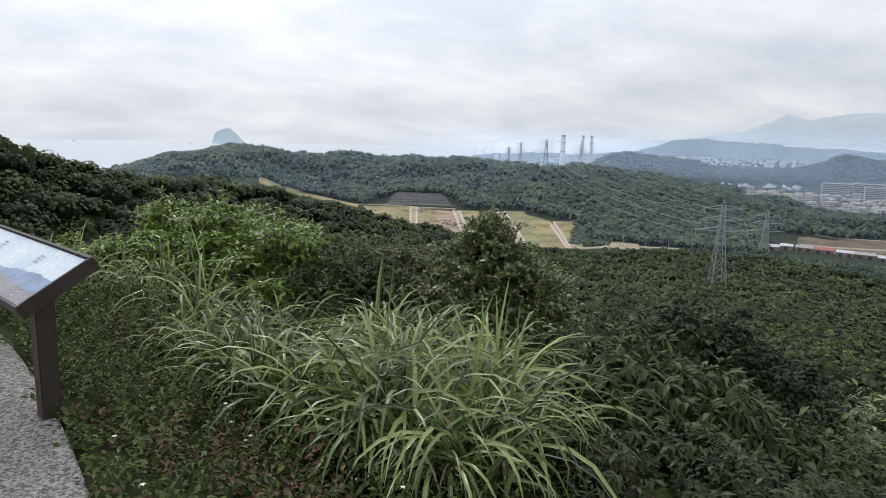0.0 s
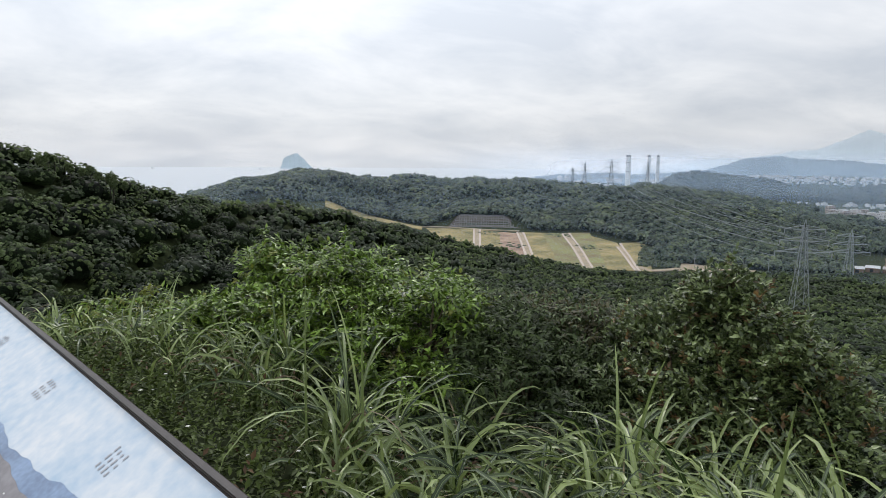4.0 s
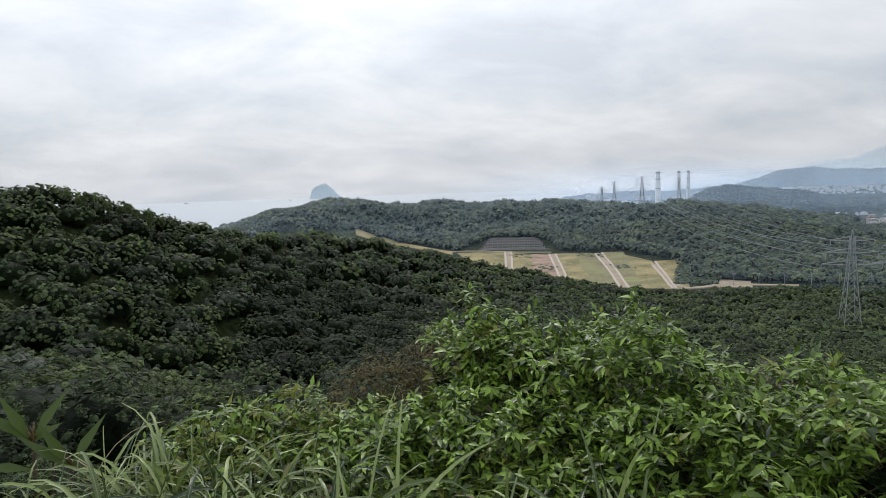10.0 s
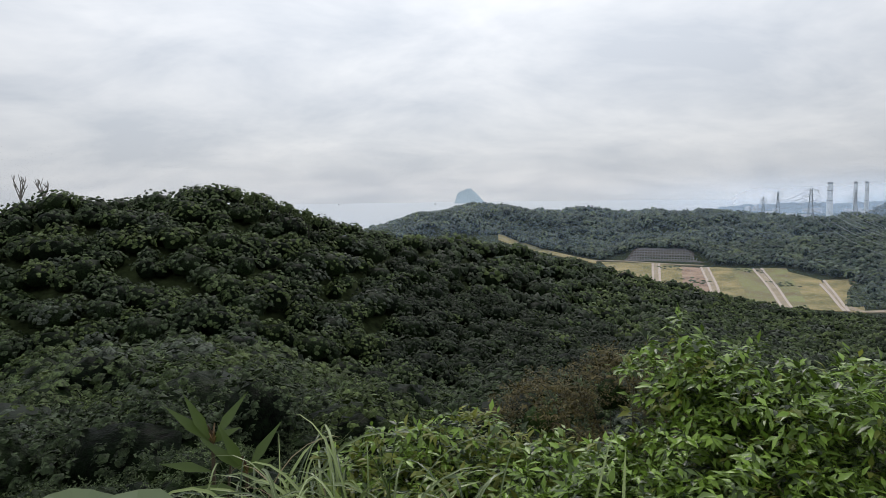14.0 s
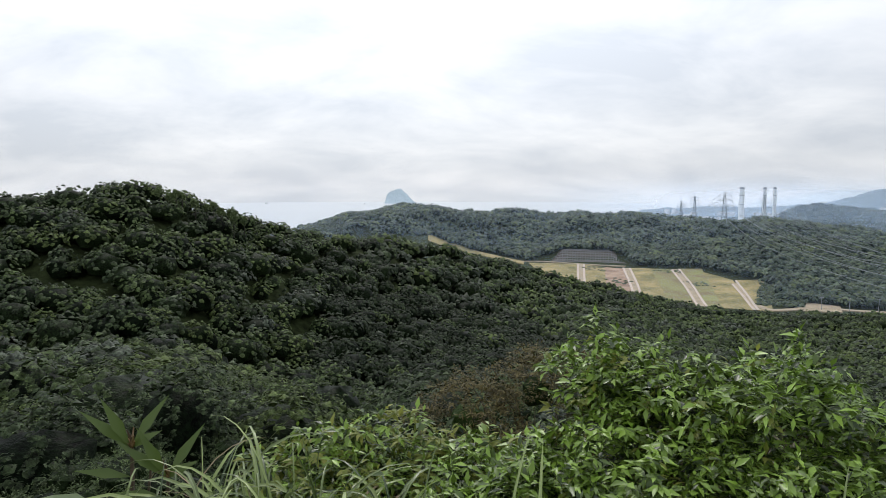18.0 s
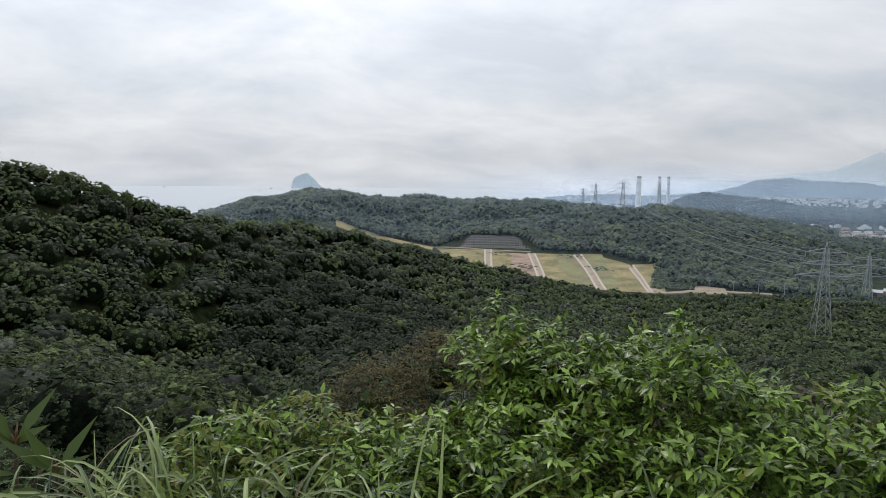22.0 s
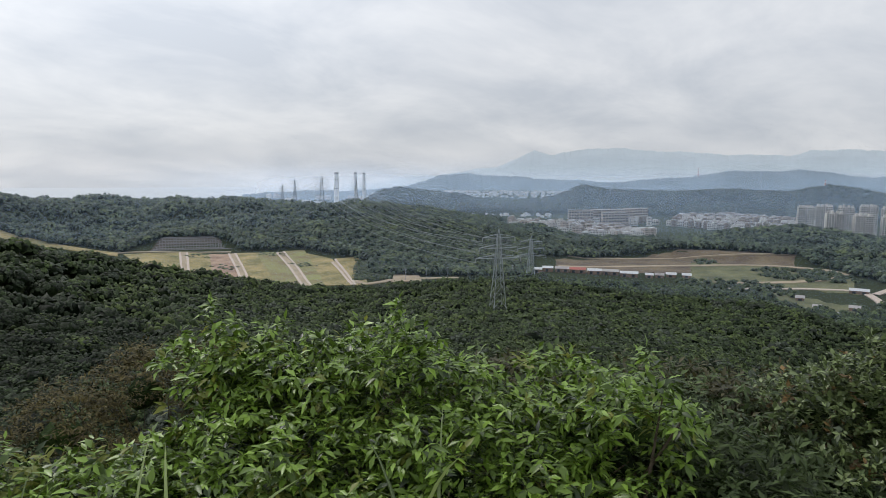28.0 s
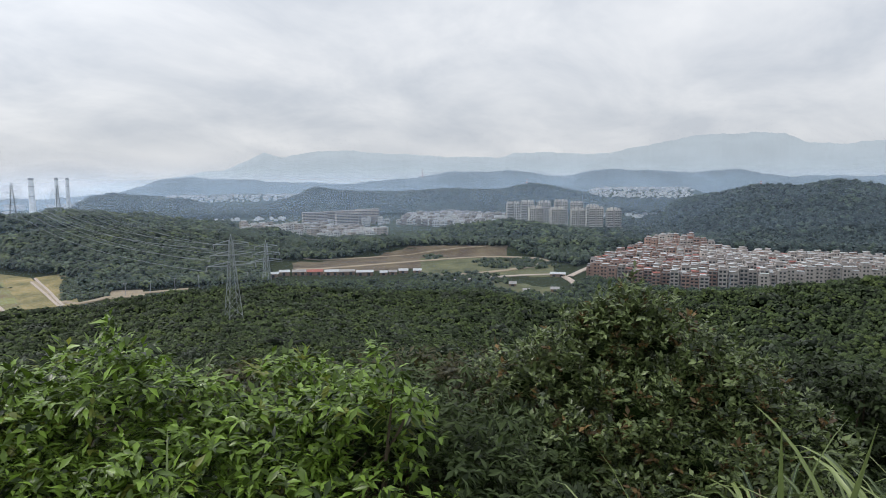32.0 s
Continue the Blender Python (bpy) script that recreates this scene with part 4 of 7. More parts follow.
grove("scrub", xy, 2.8, 3.0, 8, 1.3, 0, 0.5, 16, "light green scrub on the site and the garden plots", [M_SCRUB, M_RIDGE_DARK], M_INNER_SHADE, 1, (0.5, 0.5), 0.8)
xy = scatter(60, 97, 400, 650, 6.5, 17, lambda x, y, az, d: (d > near_far_edge(az)) & (d < by(az, (60, 560), (66, 540), (70, 560), (71.5, 620), (76, 580), (80, 570), (85, 600), (97, 660))) & ((az > 71) | (np.sin(x * 0.07) + np.sin(y * 0.05) > -0.2)))
grove("valley_wood", xy, 3.5, 5.6, 14, 1.2, 0, 0.5, 18, "dark green trees before the town", NEAR_TINTS, M_INNER_SHADE, 1, NEAR_SHARES, 0.9)

xy = scatter(30.5, 44.3, 622, 800, 6.8, 19)
grove("valley_wood", xy, 4.2, 6.4, 9, 1.9, 0, 0.5, 20, "dark green trees beyond the dirt track", HAZED_TINTS, M_RIDGE_INNER_SHADE, 1, FAR_SHARES, 0.8)

xy = scatter(11.5, 29.5, 640, 800, 7.0, 23, lambda x, y, az, d: np.sin(x * 0.09 + 1) + np.sin(y * 0.08 + x * 0.03) > 1.25)
wood("scrub", M_SCRUB, [domes(xy, 1.6, 1.4, 24)], "tufts of green scrub on the field terraces")
xy = scatter(29.2, 32.3, 600, 730, 5.0, 25)
grove("scrub", xy, 2.6, 2.6, 8, 1.2, 0, 0.5, 26, "light green scrub on the slope beside the fields", [M_SCRUB, M_RIDGE_GREEN], M_INNER_SHADE, 1, (0.6, 0.4), 0.8)

# ---- buildings ----
M_WALL_BRICK = mat("brick_facade", (0.17, 0.075, 0.055), 0.85, vary=0.3, scale=0.3, obj=0.6, hue=(0.30, 0.19, 0.145))
M_WALL_BEIGE = mat("beige_facade", (0.20, 0.17, 0.145), 0.85, vary=0.25, scale=0.3, obj=0.6, hue=(0.40, 0.35, 0.31))
M_WALL_WHITE = mat("white_facade", (0.40, 0.40, 0.40), 0.85, vary=0.2, scale=0.3, obj=0.6, hue=(0.56, 0.55, 0.53))
M_ROOF_WHITE = mat("white_sheet_roof", (0.54, 0.55, 0.56), 0.6, vary=0.12, scale=0.3, obj=0.5)
M_ROOF_GREY = mat("flat_roof", (0.34, 0.32, 0.31), 0.9, vary=0.25, scale=0.3, obj=0.5)
M_ROOF_RED = mat("red_sheet_roof", (0.42, 0.13, 0.10), 0.7, vary=0.2, scale=0.4)
M_GLASS = mat("dark_window", (0.045, 0.05, 0.055), 0.25, vary=0.3, scale=0.5)
M_STEEL = mat("galvanised_steel", (0.24, 0.26, 0.27), 0.55, 0.4, vary=0.15, scale=0.5)
# lit copy of the steel, for pylons standing out against dark woods
M_STEEL_LIT = mat("galvanised_steel_lit", (0.36, 0.39, 0.41), 0.5, 0.2, vary=0.15, scale=0.5)
M_CHIMNEY = mat("chimney_concrete", (0.75, 0.77, 0.78), 0.9, vary=0.12, scale=0.05)
M_CAP = mat("chimney_cap", (0.30, 0.31, 0.32), 0.9, vary=0.2, scale=0.05)


M_WALL_TOWER = mat("tower_facade", (0.36, 0.34, 0.31), 0.85, vary=0.2, scale=0.3, obj=0.5, hue=(0.54, 0.51, 0.47))


def block_kind(w, dp, floors, wall, roof, seed, label, group, h=3.1, shed=True, bays=4):
    """A block of flats: wall with floor ledges, a row of windows for each storey, parapet roof, roof sheds."""
    rng = np.random.default_rng(seed)
    ob = thing("apartment_building", 0, 0, 0, label, "building", group)
    H = floors * h
    bm = bmesh.new()
    box(bm, -w / 2, w / 2, -dp / 2, dp / 2, -6, H)
    for k in range(bays + 1):
        x = -w / 2 + w * k / bays
        box(bm, x - 0.25, x + 0.25, -dp / 2 - 0.7, dp / 2 + 0.7, -6, H + 0.4)
    for f in range(floors):
        box(bm, -w / 2, w / 2, -dp / 2 - 0.9, -dp / 2 + 0.05, f * h - 0.1, f * h + 0.75)
        box(bm, -w / 2, w / 2, dp / 2 - 0.05, dp / 2 + 0.9, f * h - 0.1, f * h + 0.75)
    part("wall", bm, wall, ob)
    for f in range(floors):
        bm = bmesh.new()
        for k in range(bays):
            x0, x1 = -w / 2 + w * k / bays + 0.6, -w / 2 + w * (k + 1) / bays - 0.6
            box(bm, x0, x1, -dp / 2 - 0.12, dp / 2 + 0.12, f * h + 1.0, f * h + 2.5)
        box(bm, -w / 2 - 0.3, w / 2 + 0.3, -dp * 0.32, -dp * 0.1, f * h + 1.0, f * h + 2.4)
        box(bm, -w / 2 - 0.3, w / 2 + 0.3, dp * 0.1, dp * 0.32, f * h + 1.0, f * h + 2.4)
        part("window_row", bm, M_GLASS, ob)
    bm = bmesh.new()
    box(bm, -w / 2 - 0.3, w / 2 + 0.3, -dp / 2 - 0.3, dp / 2 + 0.3, H, H + 0.35)
    part("roof", bm, M_ROOF_GREY, ob)
    if shed:
        x0 = rng.uniform(-0.5, -0.4) * w
        bm = bmesh.new()
        box(bm, x0, x0 + w * rng.uniform(0.7, 0.92), -dp * 0.5, dp * rng.uniform(0.25, 0.5), H + 1.9, H + 2.15)
        part("shed_roof", bm, roof, ob)
        bm = bmesh.new()
        box(bm, x0 + 0.5, x0 + w * 0.62, -dp * 0.4, dp * 0.2, H + 0.35, H + 1.9)
        part("roof_shed", bm, wall, ob)
    bm = bmesh.new()
    bx = rng.uniform(0.1, 0.25) * w
    box(bm, bx, bx + 2.2, -1.2, 1.4, H + 0.35, H + 2.6)
    part("stair_tower", bm, wall, ob)
    return ob


def place_blocks(kinds, spots, seed, turn, jitter=4.0, singles=9999, rest_label="", pick=None):
    """The first ones stand as things of their own; the rest, farther back, are joined."""
    rng = np.random.default_rng(seed)
    used = set()
    rest = {}
    spots = sorted(spots, key=lambda q: math.hypot(*q))
    for i, (x, y) in enumerate(spots):
        k = pick(x, y, rng) if pick else int(rng.integers(len(kinds)))
        tall = rng.uniform(0.86, 1.12)
        m = pose(x, y, float(land(x, y)), 0, 0, turn(x, y) + rng.normal(0, jitter)) @ Matrix.Diagonal((1, 1, tall, 1))
        if i >= singles and k in used:
            rest.setdefault(k, []).append(m)
            continue
        if k in used:
            copy_thing(kinds[k], m).scale = (1, 1, tall)
        else:
            used.add(k)
            kinds[k].matrix_basis = m
    if not rest:
        return
    for k, ms in rest.items():
        V, F, S, mats, base = [], [], [], [], 0
        for c in kinds[k].children:
            me = c.data
            co = np.empty(len(me.vertices) * 3, np.float32)
            me.vertices.foreach_get("co", co)
            co = np.c_[co.reshape(-1, 3), np.ones(len(me.vertices))]
            fa = np.array([tuple(q.vertices) for q in me.polygons])
            if me.materials[0] not in mats:
                mats.append(me.materials[0])
            for m in ms:
                V.append((co @ np.array(m).T)[:, :3])
                F.append(fa + base)
                S.append(np.full(len(fa), mats.index(me.materials[0]), np.int32))
                base += len(co)
        me = mesh_from("town_blocks", np.concatenate(V), np.concatenate(F), mats[0])
        for q in mats[1:]:
            me.materials.append(q)
        me.polygons.foreach_set("material_index", np.concatenate(S))
        tagged(new("town", me), rest_label, "town", kind="stuff")


def town_spots(az_d_front, az_d_back, a0, a1, step, row, seed, turn_deg, drop=0.1, loose=0.08):
    """Spots on a turned grid between a front and a back line."""
    rng = np.random.default_rng(seed)
    c, s = math.cos(math.radians(turn_deg)), math.sin(math.radians(turn_deg))
    out = []
    for i in np.arange(-1600, 2800, step):
        for j in np.arange(-400, 3000, row):
            x, y = i * c - j * s + rng.normal(0, step * loose), i * s + j * c + rng.normal(0, row * loose)
            d, az = math.hypot(x, y), math.degrees(math.atan2(x, y))
            if a0 < az < a1 and by(az, *az_d_front) < d < by(az, *az_d_back) and rng.random() > drop:
                out.append((x, y))
    return out


BRICK = "blocks of the brick town"
kinds = [block_kind(7.2, 7, 5, M_WALL_BRICK, M_ROOF_WHITE, 1, "red-brown tiled five-storey housing block with white roof shed", BRICK, bays=2),
         block_kind(7.2, 7, 4, M_WALL_BRICK, M_ROOF_GREY, 4, "red-brown four-storey housing block with grey sheet roof", BRICK, bays=2),
         block_kind(6.8, 7, 4, M_WALL_BRICK, M_ROOF_RED, 5, "red-brown four-storey housing block with a red roof shed", BRICK, bays=2),
         block_kind(6.8, 7, 5, M_WALL_BEIGE, M_ROOF_WHITE, 2, "beige five-storey housing block with white roof shed", BRICK, bays=2),
         block_kind(7.2, 7, 4, M_WALL_BEIGE, M_ROOF_WHITE, 3, "beige four-storey housing block with white roof shed", BRICK, bays=2),
         block_kind(6.4, 7, 5, M_WALL_BEIGE, M_ROOF_GREY, 12, "beige five-storey housing block with grey sheet roof", BRICK, bays=2)]


def by_quarter(x, y, rng):
    """Red-brown houses stand in the west of the town, beige ones in the east."""
    az = math.degrees(math.atan2(x, y))
    return int(rng.integers(3)) + (0 if rng.random() < by(az, (72, 0.9), (78, 0.75), (81, 0.25), (90, 0.06)) else 3)


brick_spots = town_spots(((71.3, 640), (72.5, 615), (76.8, 590), (80, 585), (85, 610), (93, 690), (97, 720)), ((71.3, 660), (73, 720), (75, 790), (77, 860), (79.5, 850), (81, 820), (82.6, 790), (86.6, 770), (93, 790), (97, 790)), 71.3, 95.0, 10.0, 7.6, 42, 10, 0.12)
place_blocks(kinds, brick_spots, 43, lambda x, y: -79 + 90 * (math.sin(x * 0.031 + y * 0.043) > 0.55), 5.0, 260, "crowded red-brown and beige housing blocks behind the front rows", by_quarter)

WHITE = "white houses in the valley town"
kinds = [block_kind(13, 9, 3, M_WALL_WHITE, M_ROOF_WHITE, 6, "white three-storey row of flats in the town", WHITE, bays=4),
         block_kind(10, 9, 3, M_WALL_WHITE, M_ROOF_GREY, 7, "white three-storey house in the town", WHITE),
         block_kind(9, 9, 4, M_WALL_BEIGE, M_ROOF_WHITE, 8, "beige four-storey house in the town", WHITE)]
town = town_spots(((42, 1090), (44, 1030), (53, 1025), (56, 1080)), ((42, 1110), (45, 1200), (52, 1200), (56, 1130)), 42, 54, 15, 19, 44, -40, 0.1)
town += town_spots(((46, 1330), (58, 1300)), ((46, 1400), (52, 1460), (58, 1380)), 48.5, 58, 22, 24, 45, -38, 0.35)
town += town_spots(((56, 1300), (66, 1180)), ((56, 1600), (60, 1650), (66, 1500)), 56, 66, 16, 19, 46, -25, 0.25)
place_blocks(kinds, town, 47, lambda x, y: -38 + 20 * math.sin(x * 0.01), 4.0, 75, "crowded white housing blocks in the back of the valley town")

SLAB = "long blocks above the town"
kinds = [block_kind(48, 14, 8, M_WALL_BEIGE, M_ROOF_GREY, 9, "long grey-beige eight-storey block above the town", SLAB, shed=False, bays=9)]
place_blocks(kinds, [level(1370, 48.2), level(1385, 50.0), level(1400, 51.6), level(1440, 52.6), level(1310, 51.0)], 48, lambda x, y: -45, 3)

TOWER = "high apartment blocks on the hill"


def tower_kind(floors, label, seed):
    """A high block of flats: two wings with a dark recess between them, a balcony and windows on each storey, roof boxes."""
    rng = np.random.default_rng(seed)
    ob = thing("apartment_building", 0, 0, 0, label, "building", TOWER)
    h, H = 3.0, floors * 3.0
    for sg in (-1, 1):
        bm = bmesh.new()
        x0, x1 = sorted((sg * 1.3, sg * 11.5))
        box(bm, x0, x1, -7.5, 7.5, -6, H)
        for x in (sg * 1.5, sg * 5.0, sg * 8.3, sg * 11.3):
            box(bm, x - 0.35, x + 0.35, -8.1, 8.1, -6, H + 1.0)
        part("wing", bm, M_WALL_TOWER, ob)
        for f in range(floors):
            bm = bmesh.new()
            for c, wd in ((3.2, 2.4), (6.65, 2.2), (9.8, 2.2)):
                box(bm, sg * c - wd / 2, sg * c + wd / 2, -7.62, 7.62, f * h + 1.1, f * h + 2.6)
            box(bm, sg * 11.62 - 0.3, sg * 11.62, -4.0, -1.5, f * h + 1.0, f * h + 2.4)
            part("window_row", bm, M_GLASS, ob)
            bm = bmesh.new()
            b0, b1 = sorted((sg * 1.9, sg * 4.65))
            box(bm, b0, b1, -8.9, -7.5, f * h - 0.1, f * h + 1.0)
            part("balcony", bm, M_WALL_TOWER, ob)
        for x in (3.2, 8.4):
            bm = bmesh.new()
            box(bm, sg * x - 1.7, sg * x + 1.7, -3.5, 2.5, H, H + rng.uniform(3.2, 5.0))
            part("roof_box", bm, M_WALL_TOWER, ob)
    bm = bmesh.new()
    box(bm, -1.4, 1.4, -4.5, 5.5, -6, H + 1.5)
    part("stair_core", bm, M_ROOF_GREY, ob)
    return ob


kinds = [tower_kind(12, "tall pale beige twelve-storey apartment block with balconies", 10),
         tower_kind(13, "tall pale beige thirteen-storey apartment block with balconies", 11)]


def place_towers():
    rng = np.random.default_rng(49)
    used = set()
    spots = [(66.9, 1150, -92, 0), (68.7, 1150, -94, 0), (70.4, 1150, -95, 0), (71.9, 1150, -95, 1), (73.3, 1150, -95, 0), (65.0, 1230, -90, 1), (66.2, 1240, -88, 1), (67.6, 1240, -86, 0), (69.0, 1245, -87, 1), (70.3, 1250, -90, 1), (71.6, 1290, -95, 0)]
    for a, d, z, k in spots:
        x, y = level(d, a)
        g = float(land(x, y))
        m = pose(x, y, max(g, z + EYE), 0, 0, -a + 8 + rng.normal(0, 5))
        if k in used:
            copy_thing(kinds[k], m)
        else:
            used.add(k)
            kinds[k].matrix_basis = m


place_towers()


def far_town(name, spots, size, hgt, material, seed, label):
    """Far-off houses, joined: boxes with a roof parapet."""
    rng = np.random.default_rng(seed)
    V, F = [], []
    for x, y in spots:
        w, dp, h = size * rng.uniform(0.6, 1.5), size * rng.uniform(0.5, 1.0), hgt * rng.choice([0.6, 0.8, 1.0, 1.4])
        a = rng.uniform(0, 3.14)
        c, s = math.cos(a), math.sin(a)
        z = float(land(x, y))
        k = len(V)
        for zz, f in ((z - 3, 1), (z + h, 1), (z + h, 0.5), (z + h + 1.6, 0.5)):
            for sx, sy in ((-1, -1), (1, -1), (1, 1), (-1, 1)):
                px, py = sx * w / 2 * f, sy * dp / 2 * f
                V.append((x + px * c - py * s, y + px * s + py * c, zz))
        for q in (0, 8):
            for i in range(4):
                F.append((k + q + i, k + q + (i + 1) % 4, k + q + 4 + (i + 1) % 4, k + q + 4 + i))
            F.append((k + q + 4, k + q + 5, k + q + 6, k + q + 7))
    ob = new(name, mesh_from(name, V, F, material))
    tagged(ob, label, "town", kind="stuff")


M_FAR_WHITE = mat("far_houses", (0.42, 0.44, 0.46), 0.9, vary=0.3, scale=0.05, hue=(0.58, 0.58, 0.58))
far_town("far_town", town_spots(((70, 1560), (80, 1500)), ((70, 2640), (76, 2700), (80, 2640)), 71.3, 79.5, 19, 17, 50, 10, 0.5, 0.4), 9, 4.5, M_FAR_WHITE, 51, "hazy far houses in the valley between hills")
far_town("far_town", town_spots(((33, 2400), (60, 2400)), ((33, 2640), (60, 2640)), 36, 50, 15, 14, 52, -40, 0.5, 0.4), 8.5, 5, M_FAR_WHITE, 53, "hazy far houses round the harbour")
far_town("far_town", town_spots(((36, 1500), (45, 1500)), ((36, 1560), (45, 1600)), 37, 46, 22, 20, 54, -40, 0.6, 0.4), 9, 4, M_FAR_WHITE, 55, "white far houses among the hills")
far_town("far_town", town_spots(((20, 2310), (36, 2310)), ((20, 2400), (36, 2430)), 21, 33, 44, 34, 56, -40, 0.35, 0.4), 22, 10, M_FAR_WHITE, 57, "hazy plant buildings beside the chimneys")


M_SHED_WALL = mat("shed_boards", (0.085, 0.055, 0.040), 0.85, vary=0.4, scale=0.4, obj=0.6, hue=(0.16, 0.105, 0.075))


def shed(a, d, w, dp, h, roof, label):
    x, y = level(d, a)
    ob = thing("shed", x, y, float(land(x, y)), label, "shed", "sheds beside the building site", -a)
    bm = bmesh.new()
    box(bm, -w / 2, w / 2, -dp / 2, dp / 2, -1, h)
    part("wall", bm, M_SHED_WALL, ob)
    bm = bmesh.new()
    v = [bm.verts.new(p) for p in ((-w / 2 - 0.4, -dp / 2 - 0.5, h), (w / 2 + 0.4, -dp / 2 - 0.5, h), (w / 2 + 0.4, 0, h + 1.8), (-w / 2 - 0.4, 0, h + 1.8), (-w / 2 - 0.4, dp / 2 + 0.5, h), (w / 2 + 0.4, dp / 2 + 0.5, h))]
    for f in ((0, 1, 2, 3), (3, 2, 5, 4), (0, 3, 4), (1, 5, 2), (0, 4, 5, 1)):
        bm.faces.new([v[i] for i in f])
    part("roof", bm, roof, ob)
    for k in range(max(1, int(w / 6))):
        bm = bmesh.new()
        x0 = -w / 2 + (k + 0.3) * w / max(1, int(w / 6))
        box(bm, x0, x0 + 2.6, -dp / 2 - 0.1, -dp / 2 + 0.1, 0.2, h * 0.8)
        part("door", bm, M_GLASS, ob)


for a, w, roof, label in ((44.7, 9, M_ROOF_WHITE, "small white-roofed shed beside the track"), (45.6, 10, M_ROOF_WHITE, "white-roofed shed beside the pylon"), (46.8, 13, M_ROOF_GREY, "grey-roofed shed beside the track"), (48.1, 15, M_ROOF_RED, "red-roofed work shed beside the track"), (49.5, 13, M_ROOF_WHITE, "long white-roofed shed beside the site"), (50.8, 15, M_ROOF_GREY, "long grey-roofed shed beside the site"), (52.3, 16, M_ROOF_WHITE, "long white-roofed shed beside the site"), (53.9, 7, M_ROOF_WHITE, "small white hut beside the sheds"), (54.7, 8, M_ROOF_GREY, "small grey hut beside the sheds"), (55.6, 9, M_ROOF_WHITE, "small white hut beside the sheds"), (56.8, 8, M_ROOF_WHITE, "small white hut beside the sheds"), (68.8, 14, M_ROOF_WHITE, "white-roofed farm shed in the valley")):
    shed(a, 656 + 7 * math.sin(a * 5) if a < 60 else 640, w, 8 if a < 53 else 6, 3.7 if a < 53 else 2.8, roof, label)


for a, d, w in ((66.2, 545, 6), (67.6, 520, 5), (68.6, 555, 7), (70.2, 530, 6), (65.0, 580, 6)):
    shed(a, d, w, 5, 2.6, M_ROOF_GREY, "small grey-roofed garden hut in the valley")


def utility_pole(a, d, top):
    """A concrete pole with a crossarm and three insulators."""
    x, y = level(d, a)
    ob = thing("utility_pole", x, y, float(land(x, y)), "thin grey utility pole beside the dirt track", "utility pole", "poles along the track", -a)
    bm = bmesh.new()
    bar(bm, (0, 0, -0.5), (0, 0, top), 0.45, 0.3)
    part("pole", bm, M_CAP, ob)
    bm = bmesh.new()
    box(bm, -1.3, 1.3, -0.12, 0.12, top - 0.9, top - 0.65)
    arm = part("crossarm", bm, M_CAP, ob)
    for k in (-1.1, 0.0, 1.1):
        bm = bmesh.new()
        box(bm, k - 0.1, k + 0.1, -0.1, 0.1, top - 0.65, top - 0.3)
        part("insulator", bm, M_ROOF_WHITE, arm)


for a, d in ((33.4, 598), (35.2, 604), (37.0, 612), (38.8, 618), (40.6, 622), (42.6, 626)):
    utility_pole(a, d, 11.0)


def pylon(a, d, top_el, height, label, arms=3, turn=0.0, steel=M_STEEL):
    """A lattice transmission tower: four legs with bracing, cross-arms, insulators."""
    x, y = level(d, a)
    z = d * math.tan(math.radians(top_el)) + EYE - height
    ob = thing("pylon", x, y, z, label, "pylon", "power line pylons", turn)
    w0, w1, H = height * 0.17, height * 0.035, height
    t = max(0.15, height * 0.0045, d * 0.00030)

    def half(h):
        k = h / H
        return (w0 * (1 - k) ** 1.4 + w1 * (1 - (1 - k) ** 1.4)) / 2

    for sx, sy in ((-1, -1), (1, -1), (1, 1), (-1, 1)):
        bm = bmesh.new()
        hs = np.linspace(0, H * 0.93, 8)
        pole(bm, [(sx * half(q), sy * half(q), q if q else -3) for q in hs], t * 1.2)
        part("leg", bm, steel, ob)
    hs = [0]
    while hs[-1] < H * 0.9:
        hs.append(hs[-1] + max(half(hs[-1]) * 1.9, H * 0.03))
    for ax in range(4):
        bm = bmesh.new()
        c = ((-1, -1), (1, -1), (1, 1), (-1, 1))
        ends = (c[ax], c[(ax + 1) % 4])
        pole(bm, [(ends[i % 2][0] * half(q), ends[i % 2][1] * half(q), q) for i, q in enumerate(hs)], t * 0.7)
        part("bracing", bm, steel, ob)
        bm = bmesh.new()
        pole(bm, [(ends[(i + 1) % 2][0] * half(q), ends[(i + 1) % 2][1] * half(q), q) for i, q in enumerate(hs)], t * 0.7)
        part("bracing", bm, steel, ob)
    tips = []
    for k in range(arms):
        h = H * (0.62 + 0.13 * k)
        L = H * (0.21 - 0.03 * k) * (1.45 if steel is M_STEEL_LIT else 1.0)
        for sg in (-1, 1):
            bm = bmesh.new()
            for yy in (-1, 1):
                bar(bm, (sg * half(h), yy * half(h), h), (sg * L, 0, h + 0.4), t)
                bar(bm, (sg * half(h + 2), yy * half(h + 2), h + H * 0.05), (sg * L, 0, h + 0.4), t)
            arm = part("crossarm", bm, steel, ob)
            bm = bmesh.new()
            bar(bm, (sg * L, 0, h + 0.3), (sg * L, 0, h - H * 0.045), t * 1.4)
            part("insulator", bm, M_CAP, arm)
            tips.append((sg * L, 0, h - H * 0.045))
    bm = bmesh.new()
    bar(bm, (-half(H * 0.9), 0, H * 0.9), (0, 0, H), t)
    bar(bm, (half(H * 0.9), 0, H * 0.9), (0, 0, H), t)
    part("peak", bm, steel, ob)
    m = pose(x, y, z, 0, 0, turn)
    return [m @ Vector(p) for p in tips]


